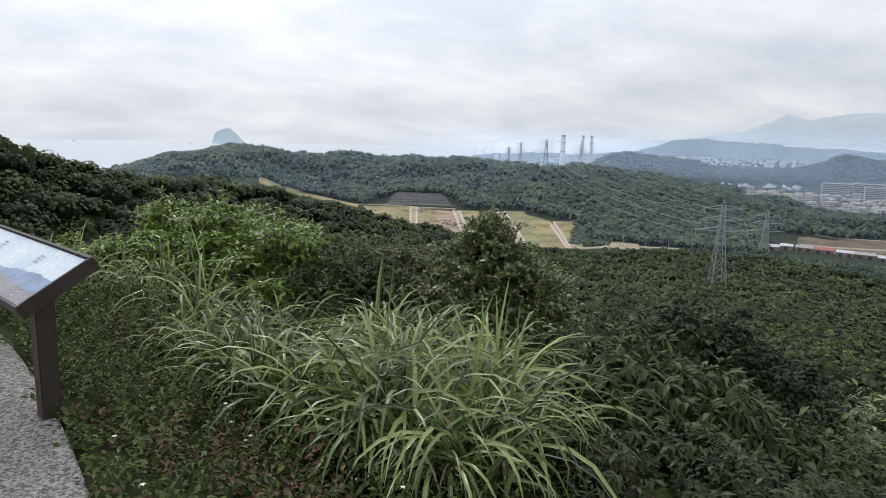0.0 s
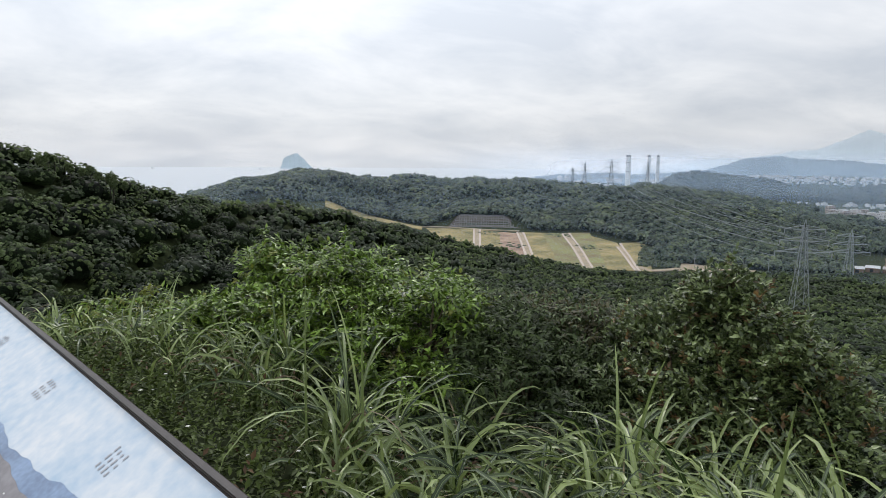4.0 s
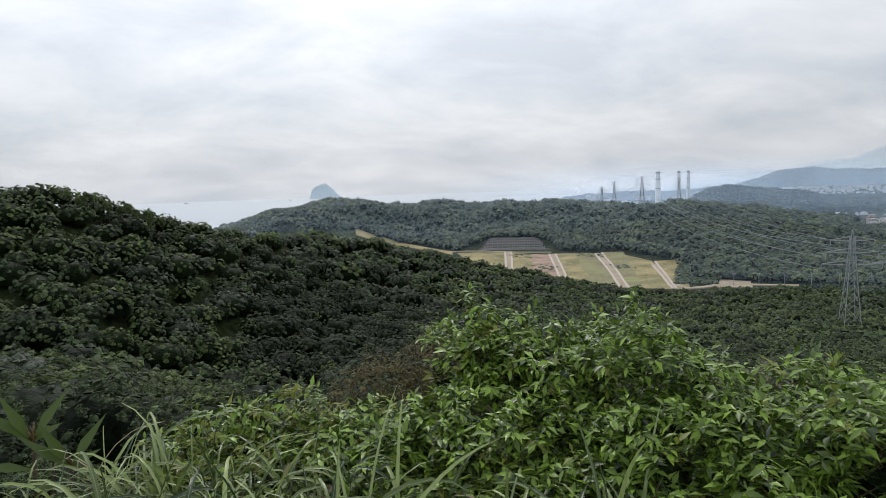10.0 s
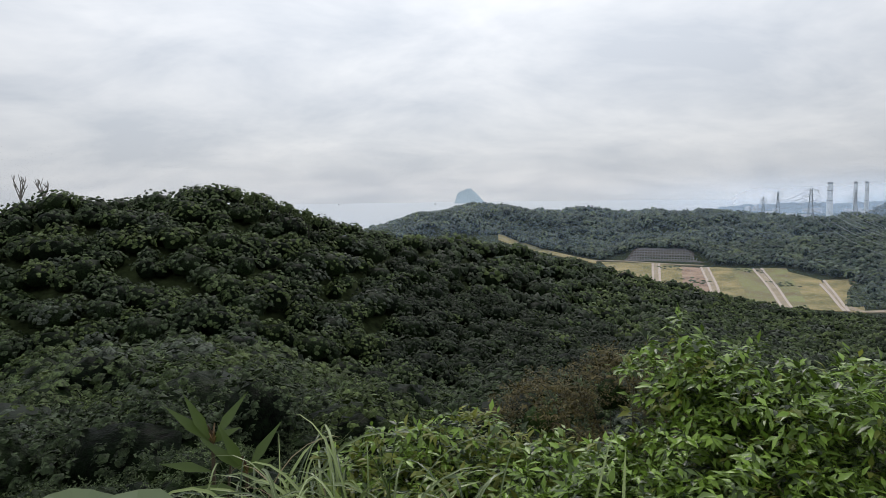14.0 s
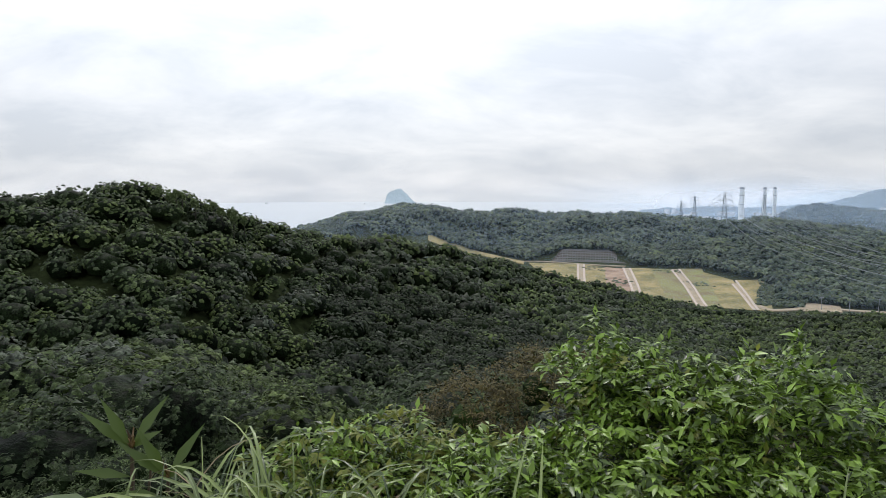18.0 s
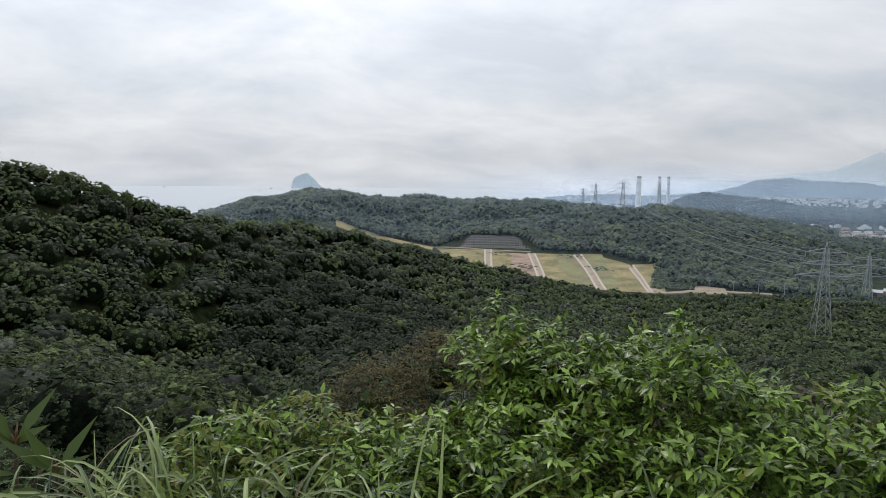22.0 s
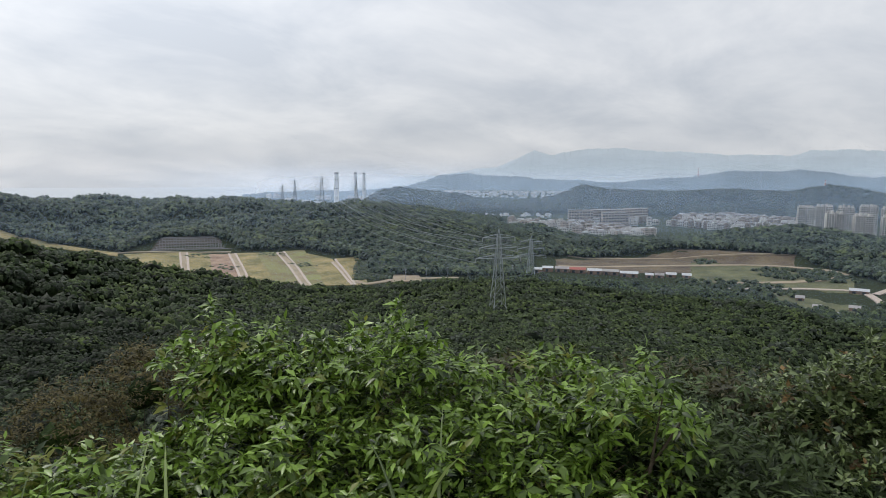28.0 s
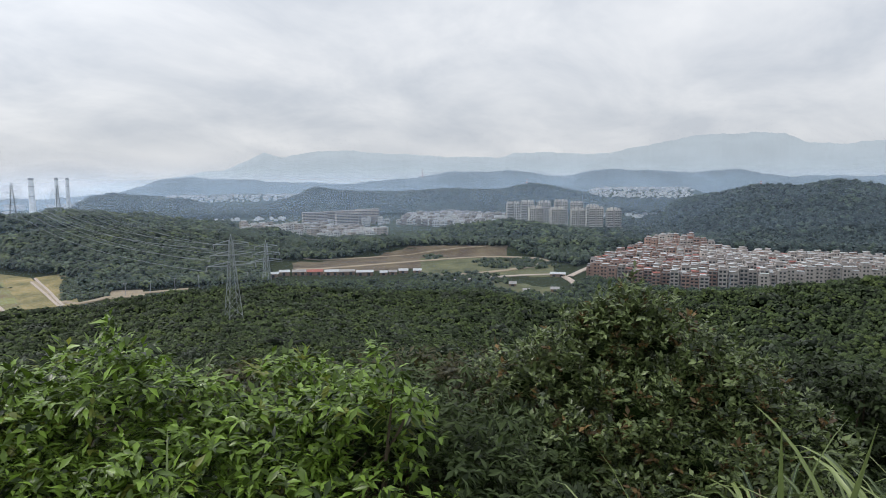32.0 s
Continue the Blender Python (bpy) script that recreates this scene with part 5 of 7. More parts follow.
p_near = pylon(41.4, 330, -4.64, 39, "grey lattice steel pylon standing in the valley wood", 3, -20, M_STEEL_LIT)
p_second = pylon(44.15, 560, -5.19, 45, "grey lattice steel pylon beside the sheds", 3, -20, M_STEEL_LIT)
p_ridge = pylon(26.4, 1000, -0.22, 56, "tall grey lattice pylon on the ridge", 3, -35)
p_ridge2 = pylon(29.25, 1050, -0.57, 46, "grey lattice pylon on the ridge before the chimneys", 3, -35)
p_far = pylon(23.2, 1500, -1.0, 36, "far grey lattice pylon behind the ridge", 3, -35)
pylon(24.2, 1400, -0.58, 46, "far grey lattice pylon behind the ridge", 3, -35)
pylon(82.4, 570, -7.9, 30, "grey lattice pylon before the brick town", 3, 10)
pylon(85.6, 560, -8.2, 26, "grey lattice pylon before the brick town", 3, 10)


def wires(a, b, sag, r, label):
    """Six sagging conductors from one pylon to the next."""
    ob = None
    ob = thing("power_line", *a[0], label, "power line", "power lines")
    o = Vector(a[0])
    for p, q in zip(a, b):
        bm = bmesh.new()
        pts = []
        for k in range(17):
            u = k / 16
            c = Vector(p).lerp(Vector(q), u) - o
            c.z -= sag * 4 * u * (1 - u)
            pts.append(c)
        pole(bm, pts, r)
        part("conductor", bm, M_STEEL, ob)


wires(p_near, p_ridge, 14, 0.16, "thin grey power lines sagging over the valley")
wires(p_second, p_ridge2, 12, 0.16, "thin grey power lines sagging over the wooded ridge")
wires(p_far, p_ridge, 8, 0.3, "far thin power lines behind the ridge")


def chimney(a, d, width, label):
    """A tall tapering stack with a rim, ladder side and foot."""
    x, y = level(d, a)
    zt, zb = EYE + d * math.tan(radians(0.0)), EYE - 106
    ob = thing("chimney", x, y, zb, label, "chimney", "power station chimneys")
    H = zt - zb
    bm = bmesh.new()
    bmesh.ops.create_cone(bm, cap_ends=True, segments=24, radius1=width * 0.62, radius2=width * 0.46, depth=H, matrix=Matrix.Translation((0, 0, H / 2)))
    part("shaft", bm, M_CHIMNEY, ob)
    bm = bmesh.new()
    bmesh.ops.create_cone(bm, cap_ends=True, segments=24, radius1=width * 0.52, radius2=width * 0.5, depth=5, matrix=Matrix.Translation((0, 0, H - 1.5)))
    part("cap", bm, M_CAP, ob, "dark grey rim")
    for h in (0.55, 0.8):
        bm = bmesh.new()
        bmesh.ops.create_cone(bm, cap_ends=True, segments=24, radius1=width * 0.60, radius2=width * 0.60, depth=1.6, matrix=Matrix.Translation((0, 0, H * h)))
        part("gallery", bm, M_CAP, ob)


chimney(27.62, 2060, 13.5, "tall pale grey concrete chimney with a dark rim")
chimney(29.22, 2060, 9.0, "slim pale grey concrete chimney stack")
chimney(29.92, 2060, 9.0, "slim pale grey concrete chimney stack")


def mast(a, d, top_el, height, label):
    x, y = level(d, a)
    z = EYE + d * math.tan(radians(top_el)) - height
    ob = thing("mast", x, y, z, label, "mast")
    for k in range(6):
        bm = bmesh.new()
        bar(bm, (0, 0, height * k / 6), (0, 0, height * (k + 1) / 6), 3.2 - 0.3 * k, 2.9 - 0.3 * k)
        part("section", bm, M_ROOF_RED if k % 2 else M_ROOF_WHITE, ob)


mast(66.15, 2000, -0.30, 24, "red and white banded mast on a wooded hilltop")
mast(57.3, 2900, 0.55, 36, "thin mast on the far hills")
mast(84.3, 1350, -0.55, 12, "small mast on the long hill")


def bare_tree(a, d, base_el, h, seed):
    """A leafless tree: trunk and forking limbs."""
    rng = np.random.default_rng(seed)
    x, y = level(d, a)
    ob = thing("bare_tree", x, y, d * math.tan(radians(base_el)) + EYE - 2, "leafless grey tree on the hill's crest", "tree", "bare trees on the crest")
    bm = bmesh.new()
    bar(bm, (0, 0, -3), (0.1, 0, h * 0.5), 0.45, 0.3)
    part("trunk", bm, M_BARK_PALE, ob)
    for k in range(7):
        an = rng.uniform(0, 6.28)
        bm = bmesh.new()
        p = Vector((0.1, 0, h * rng.uniform(0.3, 0.5)))
        q = p + Vector((math.cos(an) * h * 0.14, math.sin(an) * h * 0.14, h * rng.uniform(0.25, 0.4)))
        bar(bm, p, q, 0.24, 0.16)
        for j in range(3):
            e = q + Vector((rng.normal(0, h * 0.07), rng.normal(0, h * 0.07), h * rng.uniform(0.12, 0.25)))
            bar(bm, q, e, 0.15, 0.07)
        part("limb", bm, M_BARK_PALE, ob)


M_BARK_PALE = mat("pale_bark", (0.24, 0.22, 0.20), 0.9, vary=0.3, scale=2)
bare_tree(-34.4, 205, -0.75, 9.0, 71)
bare_tree(-33.0, 205, -0.75, 8.5, 72)


M_BARK_DARK = mat("dark_bark", (0.035, 0.032, 0.024), 0.9, vary=0.3, scale=2)


def conifer(a, d, top_el, h, seed, w=0.22):
    """A small dark pine: trunk and tufts of needles."""
    rng = np.random.default_rng(seed)
    x, y = level(d, a)
    z = d * math.tan(radians(top_el)) + EYE - h
    ob = thing("pine_tree", x, y, z, "small dark pine on the hill's crest", "tree", "pines on the crest")
    bm = bmesh.new()
    bar(bm, (0, 0, -2), (0, 0, h * 0.85), 0.22, 0.06)
    part("trunk", bm, M_BARK_DARK, ob)
    n = 260
    q = rng.normal(size=(n, 3))
    q /= np.linalg.norm(q, axis=1, keepdims=True)
    q *= rng.uniform(0.5, 1, (n, 1)) * (1 + 0.25 * np.sin(5 * q[:, :1] + 4 * q[:, 2:]))
    o = q * np.array([h * w * 0.55, h * w * 0.55, h * 0.40]) + np.array([0, 0, h * 0.62])
    a, e = rng.normal(0, 0.22, (n, 3)), rng.normal(0, 0.22, (n, 3))
    V = np.stack([o - a, o + e * 0.6, o + a, o - e * 0.6], 1).reshape(-1, 3)
    k = (np.arange(n) * 4)[:, None, None]
    F = (np.array([(0, 1, 2), (0, 2, 3)])[None] + k).reshape(-1, 3)
    part("crown", mesh_from("crown", V, F, M_FOREST_MID), None, ob)


rng_p = np.random.default_rng(73)
for k in range(11):
    pa = -18.9 + 6.0 * k / 10 + rng_p.normal(0, 0.25)
    conifer(pa, 190, float(near_el(pa)) + rng_p.uniform(-0.15, 0.3), rng_p.uniform(2.4, 3.6), 80 + k, rng_p.uniform(0.55, 0.9))
conifer(-13.65, 188, -1.65, 6.0, 99, 0.3)


def ship(a, el_z, L, label):
    d = (108) / math.tan(radians(-el_z))
    d = min(d, 4700)
    x, y = level(d, a)
    ob = thing("ship", x, y, EYE - 108, label, "ship", "", 60)
    bm = bmesh.new()
    box(bm, -L / 2, L / 2, -L * 0.08, L * 0.08, 0, L * 0.1)
    part("hull", bm, M_CAP, ob)
    bm = bmesh.new()
    box(bm, -L * 0.4, -L * 0.2, -L * 0.07, L * 0.07, L * 0.1, L * 0.3)
    part("bridge", bm, M_ROOF_WHITE, ob)


ship(-2.9, -1.42, 26, "small grey ship near the island")
ship(-11.0, -1.36, 30, "far grey ship on the hazy sea")

# ---- the view point: paving and board ----
M_PAVE = mat("washed_gravel_paving", (0.215, 0.205, 0.195), 0.9, vary=0.3, scale=1.2, bump=0.6)


def paving_look(m):
    """Fine exposed gravel: pale and dark chips over the stains."""
    n, l = m.node_tree.nodes, m.node_tree.links
    b = n["Principled BSDF"]
    src = b.inputs["Base Color"].links[0].from_socket
    co = n.new("ShaderNodeTexCoord")
    vo = n.new("ShaderNodeTexVoronoi")
    vo.inputs["Scale"].default_value = 75
    l.new(co.outputs["Object"], vo.inputs["Vector"])
    rp = n.new("ShaderNodeValToRGB")
    rp.color_ramp.elements[0].position, rp.color_ramp.elements[0].color = 0.2, (0.45, 0.45, 0.46, 1)
    rp.color_ramp.elements[1].position, rp.color_ramp.elements[1].color = 0.8, (1.5, 1.48, 1.45, 1)
    sep = n.new("ShaderNodeSeparateColor")
    l.new(vo.outputs["Color"], sep.inputs[0])
    l.new(sep.outputs[0], rp.inputs[0])
    mx = n.new("ShaderNodeMix")
    mx.data_type, mx.blend_type = "RGBA", "MULTIPLY"
    mx.inputs["Factor"].default_value = 1.0
    l.new(src, mx.inputs["A"])
    l.new(rp.outputs[0], mx.inputs["B"])
    l.new(mx.outputs["Result"], b.inputs["Base Color"])


paving_look(M_PAVE)


def edge_x(y):
    return 0.288 - 0.533 * y - 0.0313 * y * y


def paving():
    ys = np.linspace(-9.0, 1.15, 42)
    out = [(edge_x(y), y) for y in ys] + [(-0.75, 1.45), (-2.2, 1.6), (-6.5, 1.2), (-7.0, -9.0)]
    bm = bmesh.new()
    top = [bm.verts.new((x, y, 0.0)) for x, y in out]
    low = [bm.verts.new((x + 0.01, y, -0.22)) for x, y in out]
    bm.faces.new(top)
    for i in range(len(out)):
        j = (i + 1) % len(out)
        bm.faces.new((top[j], top[i], low[i], low[j]))
    bmesh.ops.recalc_face_normals(bm, faces=bm.faces)
    rim = [e for e in bm.edges if e.verts[0].co.z == 0 and e.verts[1].co.z == 0]
    bmesh.ops.bevel(bm, geom=rim, offset=0.012, segments=2, affect="EDGES")
    ob = part("pavement", bm, M_PAVE, None)
    tagged(ob, "grey washed-gravel paving with a curved edge", "pavement", kind="structure")


paving()

M_FRAME = mat("dark_brown_metal", (0.045, 0.032, 0.026), 0.5, 0.2, vary=0.3, scale=5)
M_TRIM = mat("grey_brown_trim", (0.11, 0.10, 0.095), 0.5, 0.3, vary=0.2, scale=8)
M_INK = mat("grey_print", (0.38, 0.39, 0.42), 0.4, vary=0.1, scale=8)
M_HILL_PRINT = mat("brown_grey_print", (0.20, 0.185, 0.19), 0.3, vary=0.3, scale=5, hue=(0.25, 0.235, 0.25))
M_BLUE_PRINT = mat("blue_print", (0.14, 0.20, 0.33), 0.3, vary=0.25, scale=6, hue=(0.22, 0.31, 0.46))
M_WHITE_PRINT = mat("white_print", (0.72, 0.72, 0.70), 0.35, vary=0.1, scale=10)


def sky_print():
    m = mat("sky_print", (0.36, 0.56, 0.76), 0.22, vary=0.1, scale=2.6, hue=(0.70, 0.73, 0.76))
    return m


M_SKY_PRINT = sky_print()


def board():
    """A long low information board on two posts, tilted to the paving: printed panorama in a dark frame."""
    far_top, near_top = Vector((0.20, -0.03, 0.89)), Vector((1.66, -2.50, 0.89))
    near_low = Vector((1.35, -2.74, 0.67))
    ux = (near_top - far_top).normalized()
    L = (near_top - far_top).length
    uy = (near_top - near_low)
    W = uy.length
    uy = (uy - ux * uy.dot(ux)).normalized()
    uz = ux.cross(uy)
    if uz.z < 0:
        uz = -uz
    o = near_top - uy * W - ux * L
    # local x: along the board towards the near end; y: up the tilt; z: out of the face
    m = Matrix(((ux.x, uy.x, uz.x, o.x), (ux.y, uy.y, uz.y, o.y), (ux.z, uy.z, uz.z, o.z), (0, 0, 0, 1)))
    ob = thing("information_board", 0, 0, 0, "long tilted information board with a panorama print and dark brown frame", "information board")
    ob.matrix_basis = m
    bm = box(bmesh.new(), 0.02, L - 0.02, 0.02, W - 0.02, -0.03, -0.004)
    part("backing", bm, M_FRAME, ob)
    bm = box(bmesh.new(), 0.025, L - 0.025, 0.025, W - 0.025, -0.004, 0.0)
    panel = part("panel", bm, M_SKY_PRINT, ob, "glossy printed sky with pale clouds")
    for x0, x1, y0, y1 in ((0, L, 0, 0.02), (0, L, W - 0.02, W), (0, 0.02, 0.02, W - 0.02), (L - 0.02, L, 0.02, W - 0.02)):
        bm = box(bmesh.new(), x0, x1, y0, y1, -0.065, 0.012, 0.004)
        part("frame_rail", bm, M_FRAME, ob)
        bm = box(bmesh.new(), x0 + 0.003, x1 - 0.003, y0 + 0.003, y1 - 0.003, 0.012, 0.016)
        part("trim", bm, M_TRIM, ob, "grey-brown trim on the frame")
    rng = np.random.default_rng(91)

    def land_print(name, hi, material, z, a, b, rough_, seed):
        r = np.random.default_rng(seed)
        xs = np.linspace(0.03, L - 0.03, 120)
        ph = r.uniform(0, 6.28, 5)
        y = hi + a * np.sin(xs * 2.2 + ph[0]) + b * np.sin(xs * 5.1 + ph[1]) + rough_ * (np.sin(xs * 23 + ph[2]) + 0.6 * np.sin(xs * 57 + ph[3]))
        y = np.clip(y, 0.05, W - 0.06)
        bm = bmesh.new()
        lo = [bm.verts.new((x, 0.029, z)) for x in xs]
        up = [bm.verts.new((x, yy, z)) for x, yy in zip(xs, y)]
        for i in range(len(xs) - 1):
            bm.faces.new((lo[i], lo[i + 1], up[i + 1], up[i]))
        part(name, bm, material, ob)

    land_print("blue_ridge_print", 0.215, M_BLUE_PRINT, 0.0012, 0.03, 0.018, 0.005, 3)
    land_print("grey_land_print", 0.150, M_HILL_PRINT, 0.0020, 0.03, 0.012, 0.004, 4)
    for k in range(60):
        bm = bmesh.new()
        x, y = rng.uniform(0.2, L - 0.1), rng.uniform(0.05, 0.12)
        w = rng.uniform(0.004, 0.016)
        box(bm, x, x + w, y, y + w * 0.5, 0.0024, 0.0028)
        part("printed_building", bm, M_WHITE_PRINT, ob)
    for cx in (0.30, 0.95, 1.65, 2.32):
        for c in range(4):
            for r in range(3):
                w = rng.uniform(0.02, 0.045)
                bm = box(bmesh.new(), cx + c * 0.022, cx + c * 0.022 + 0.007, 0.285 + r * 0.026, 0.285 + r * 0.026 + w * 0.5, 0.0012, 0.0016)
                part("text_bar", bm, M_INK, ob)
    for u in (0.02, 0.87):
        p = o + ux * (L * u if u < 0.5 else L - 0.16) + uy * (W * (0.42 if u > 0.5 else 0.2))
        g = float(land(p.x, p.y)) - 0.15
        bm = bmesh.new()
        box(bm, -0.05, 0.05, -0.05, 0.05, g, p.z - 0.05, 0.006)
        ps = part("post", bm, M_FRAME, ob)
        ps.matrix_local = m.inverted() @ pose(p.x, p.y, 0, 0, 0, math.degrees(math.atan2(ux.y, ux.x)))


board()

# ---- near plants ----
LEAF_TRI = np.array([(0, 3, 1), (0, 1, 4), (1, 3, 2), (1, 2, 4)])


def leaves(o, d, up, L, W, droop=0.25, fold=0.3):
    """Pointed leaves folded along the midrib: where they start, where they point, their upper side."""
    side = unit(np.cross(d, up))
    nrm = np.cross(side, d)
    L, W = L[:, None], W[:, None]
    mid = o + d * L * 0.45 - nrm * droop * L * 0.2
    tip = o + d * L - nrm * droop * L
    pts = [o, mid, tip, mid + side * W * 0.5 + nrm * fold * W * 0.5, mid - side * W * 0.5 + nrm * fold * W * 0.5]
    V = np.stack(pts, 1).reshape(-1, 3)
    F = (LEAF_TRI[None] + (np.arange(len(o)) * 5)[:, None, None]).reshape(-1, 3)
    return V, F


def small_leaves(o, d, up, L, W, fold=0.25):
    """Plainer leaves of two triangles."""
    side = unit(np.cross(d, up))
    nrm = np.cross(side, d)
    L, W = L[:, None], W[:, None]
    m = o + d * L * 0.45 + nrm * 0.0
    V = np.stack([o, m + side * W * 0.5 + nrm * fold * W, o + d * L - nrm * 0.2 * L, m - side * W * 0.5 + nrm * fold * W], 1).reshape(-1, 3)
    k = (np.arange(len(o)) * 4)[:, None, None]
    return V, (np.array([(0, 1, 2), (0, 2, 3)])[None] + k).reshape(-1, 3)


def twigs_on(lobes, per_m2, rng, inner=0.25, low=-0.35):
    """Twig bases and tips on the outside of lobes (x, y, z, rx, ry, rz), and a few inside."""
    B, T = [], []
    for (cx, cy, cz, rx, ry, rz) in lobes:
        n = int(per_m2 * 2.4 * math.pi * ((rx * ry + ry * rz + rx * rz) / 3))
        u = rng.uniform(low, 1, n)
        ph = rng.uniform(0, 2 * np.pi, n)
        s = np.sqrt(1 - u * u)
        dr = np.stack([s * np.cos(ph), s * np.sin(ph), u], -1)
        k = 1 + 0.10 * np.sin(4 * ph + cx) + rng.normal(0, 0.09, n)
        k = np.where(rng.random(n) < inner, k * rng.uniform(0.5, 0.85, n), k)
        r = np.array([rx, ry, rz])
        tip = np.array([cx, cy, cz]) + dr * r * k[:, None]
        base = np.array([cx, cy, cz]) + dr * r * (k * 0.62)[:, None] + rng.normal(0, 0.04, (n, 3)) - np.array([0, 0, 0.05])
        B.append(base)
        T.append(tip)
    return np.concatenate(B), np.concatenate(T)


def sprays(B, T, n, L, W, rng, droop=0.25, hang=0.35, spread=0.85, simple=False, lift=0.0):
    """Leaves set left and right along each twig, the last one at its end."""
    m = len(B)
    tw = unit(T - B)
    f = np.linspace(0.3, 1.0, n)
    o = (B[:, None] + (T - B)[:, None] * f[None, :, None]).reshape(-1, 3)
    twd = np.repeat(tw, n, 0)
    side = unit(np.cross(twd, np.array([0, 0, 1.0]) + rng.normal(0, 0.25, twd.shape)))
    sg = np.tile(np.where(np.arange(n) % 2 == 0, 1.0, -1.0), m)[:, None]
    last = np.tile((np.arange(n) == n - 1).astype(float), m)[:, None]
    d = unit(twd * (0.55 + last) + side * sg * spread * (1 - last) + np.array([0, 0, -hang + lift]) + rng.normal(0, 0.22, twd.shape))
    up = unit(np.array([0, 0, 1.0]) + 0.5 * twd + rng.normal(0, 0.3, twd.shape))
    LL = L * rng.uniform(0.6, 1.2, len(o))
    if simple:
        return small_leaves(o, d, up, LL, LL * W)
    return leaves(o, d, up, LL, LL * W * rng.uniform(0.85, 1.15, len(o)), droop)


def stems_mesh(base, tips, rng, r0=0.03, n=9):
    """Tapered stems and branches from one foot to some of the tips."""
    bm = bmesh.new()
    base = Vector(base)
    for k in rng.choice(len(tips), min(n, len(tips)), replace=False):
        t = Vector(tips[k])
        mid = base.lerp(t, 0.5) + Vector(rng.normal(0, 0.06, 3)) + Vector((0, 0, 0.1))
        bar(bm, base, mid, r0 * 2, r0 * 1.3)
        bar(bm, mid, t, r0 * 1.3, r0 * 0.4)
        for q in range(2):
            k2 = int(rng.integers(len(tips)))
            bar(bm, mid, Vector(tips[k2]).lerp(mid, 0.35), r0 * 0.9, r0 * 0.3)
    return bm


def clumped(lobes, size, per_m2, rng):
    """Small leaf clumps set over the outside of large lobes, as the boughs of a bush carry them."""
    out = []
    for (cx, cy, cz, rx, ry, rz) in lobes:
        n = max(5, int(per_m2 * 2 * math.pi * rx * ry))
        for k in range(n):
            u = 1 - 1.25 * (k + rng.uniform(0.1, 0.9)) / n
            ph = 2.39996 * k + rng.uniform(-0.4, 0.4)
            s = math.sqrt(max(0, 1 - u * u))
            q = rng.uniform(0.72, 1.0)
            r = size * rng.uniform(0.7, 1.25)
            out.append((cx + rx * q * s * math.cos(ph), cy + ry * q * s * math.sin(ph), cz + rz * q * u - r * 0.5, r, r, r * 0.62))
    return out


def shrub(name, x, y, lobes, label, leaf, material, stem_material, seed, per_m2=55, n=8, droop=0.25, hang=0.35, spread=0.85, category="shrub", lift=0.0, second=None, group="", size=0.0, clumps=9, core=0.32, spire=()):
    """A bush of leafy twigs. lobes: offsets from its foot. leaf: length and width over length."""
    rng = np.random.default_rng(seed)
    z = float(land(x, y))
    ob = thing(name, x, y, z, label, category, group)
    B, T = twigs_on(clumped(lobes, size, clumps, rng) if size else lobes, per_m2, rng)
    for (sx, sy, sz, sl) in spire:
        m = 7
        hh = np.linspace(0.25, 1, m)
        B = np.concatenate([B, np.stack([sx + 0 * hh, sy + 0 * hh, sz + sl * (hh - 0.25)], -1)])
        T = np.concatenate([T, np.stack([sx + rng.normal(0, 0.07, m) * (1.2 - hh), sy + rng.normal(0, 0.07, m) * (1.2 - hh), sz + sl * hh], -1)])
    part("branchwork", stems_mesh((0, 0, -0.05), B, rng, r0=0.02, n=12), stem_material, ob)
    # added cores block light and carry the bush's inner shade as dark colour
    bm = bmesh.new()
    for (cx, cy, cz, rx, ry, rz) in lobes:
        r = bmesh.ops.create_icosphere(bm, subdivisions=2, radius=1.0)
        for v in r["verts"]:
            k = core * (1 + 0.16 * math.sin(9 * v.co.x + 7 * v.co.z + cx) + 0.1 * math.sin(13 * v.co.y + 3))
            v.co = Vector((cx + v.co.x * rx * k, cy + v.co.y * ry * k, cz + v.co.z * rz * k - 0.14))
    part("inner_foliage", bm, M_CORE, ob, "dark core added for the inner shade")
    if second:
        pick = rng.random(len(B)) < second[1]
        V, F = sprays(B[pick], T[pick], n, leaf[0], leaf[1], rng, droop, hang, spread, lift=lift)
        part("young_leaves", mesh_from("young_leaves", V, F, second[0]), None, ob, second[2])
        B, T = B[~pick], T[~pick]
    V, F = sprays(B, T, n, leaf[0], leaf[1], rng, droop, hang, spread, lift=lift)
    part("foliage", mesh_from("foliage", V, F, material), None, ob)
    return ob


def bush(name, tops, *rest, **more):
    """A shrub given by its rounded tops (x, y, height over the paving, radius)."""
    x, y = sum(q[0] for q in tops) / len(tops), sum(q[1] for q in tops) / len(tops)
    g = float(land(x, y))
    more["spire"] = [(q[0] - x, q[1] - y, q[2] - g - q[3], q[3]) for q in more.get("spire", ())]
    lobes = [(q[0] - x, q[1] - y, q[2] - g - q[3] * 0.85, q[3], q[3], q[3] * 0.85) for q in tops]
    return shrub(name, x, y, lobes, *rest, **more)


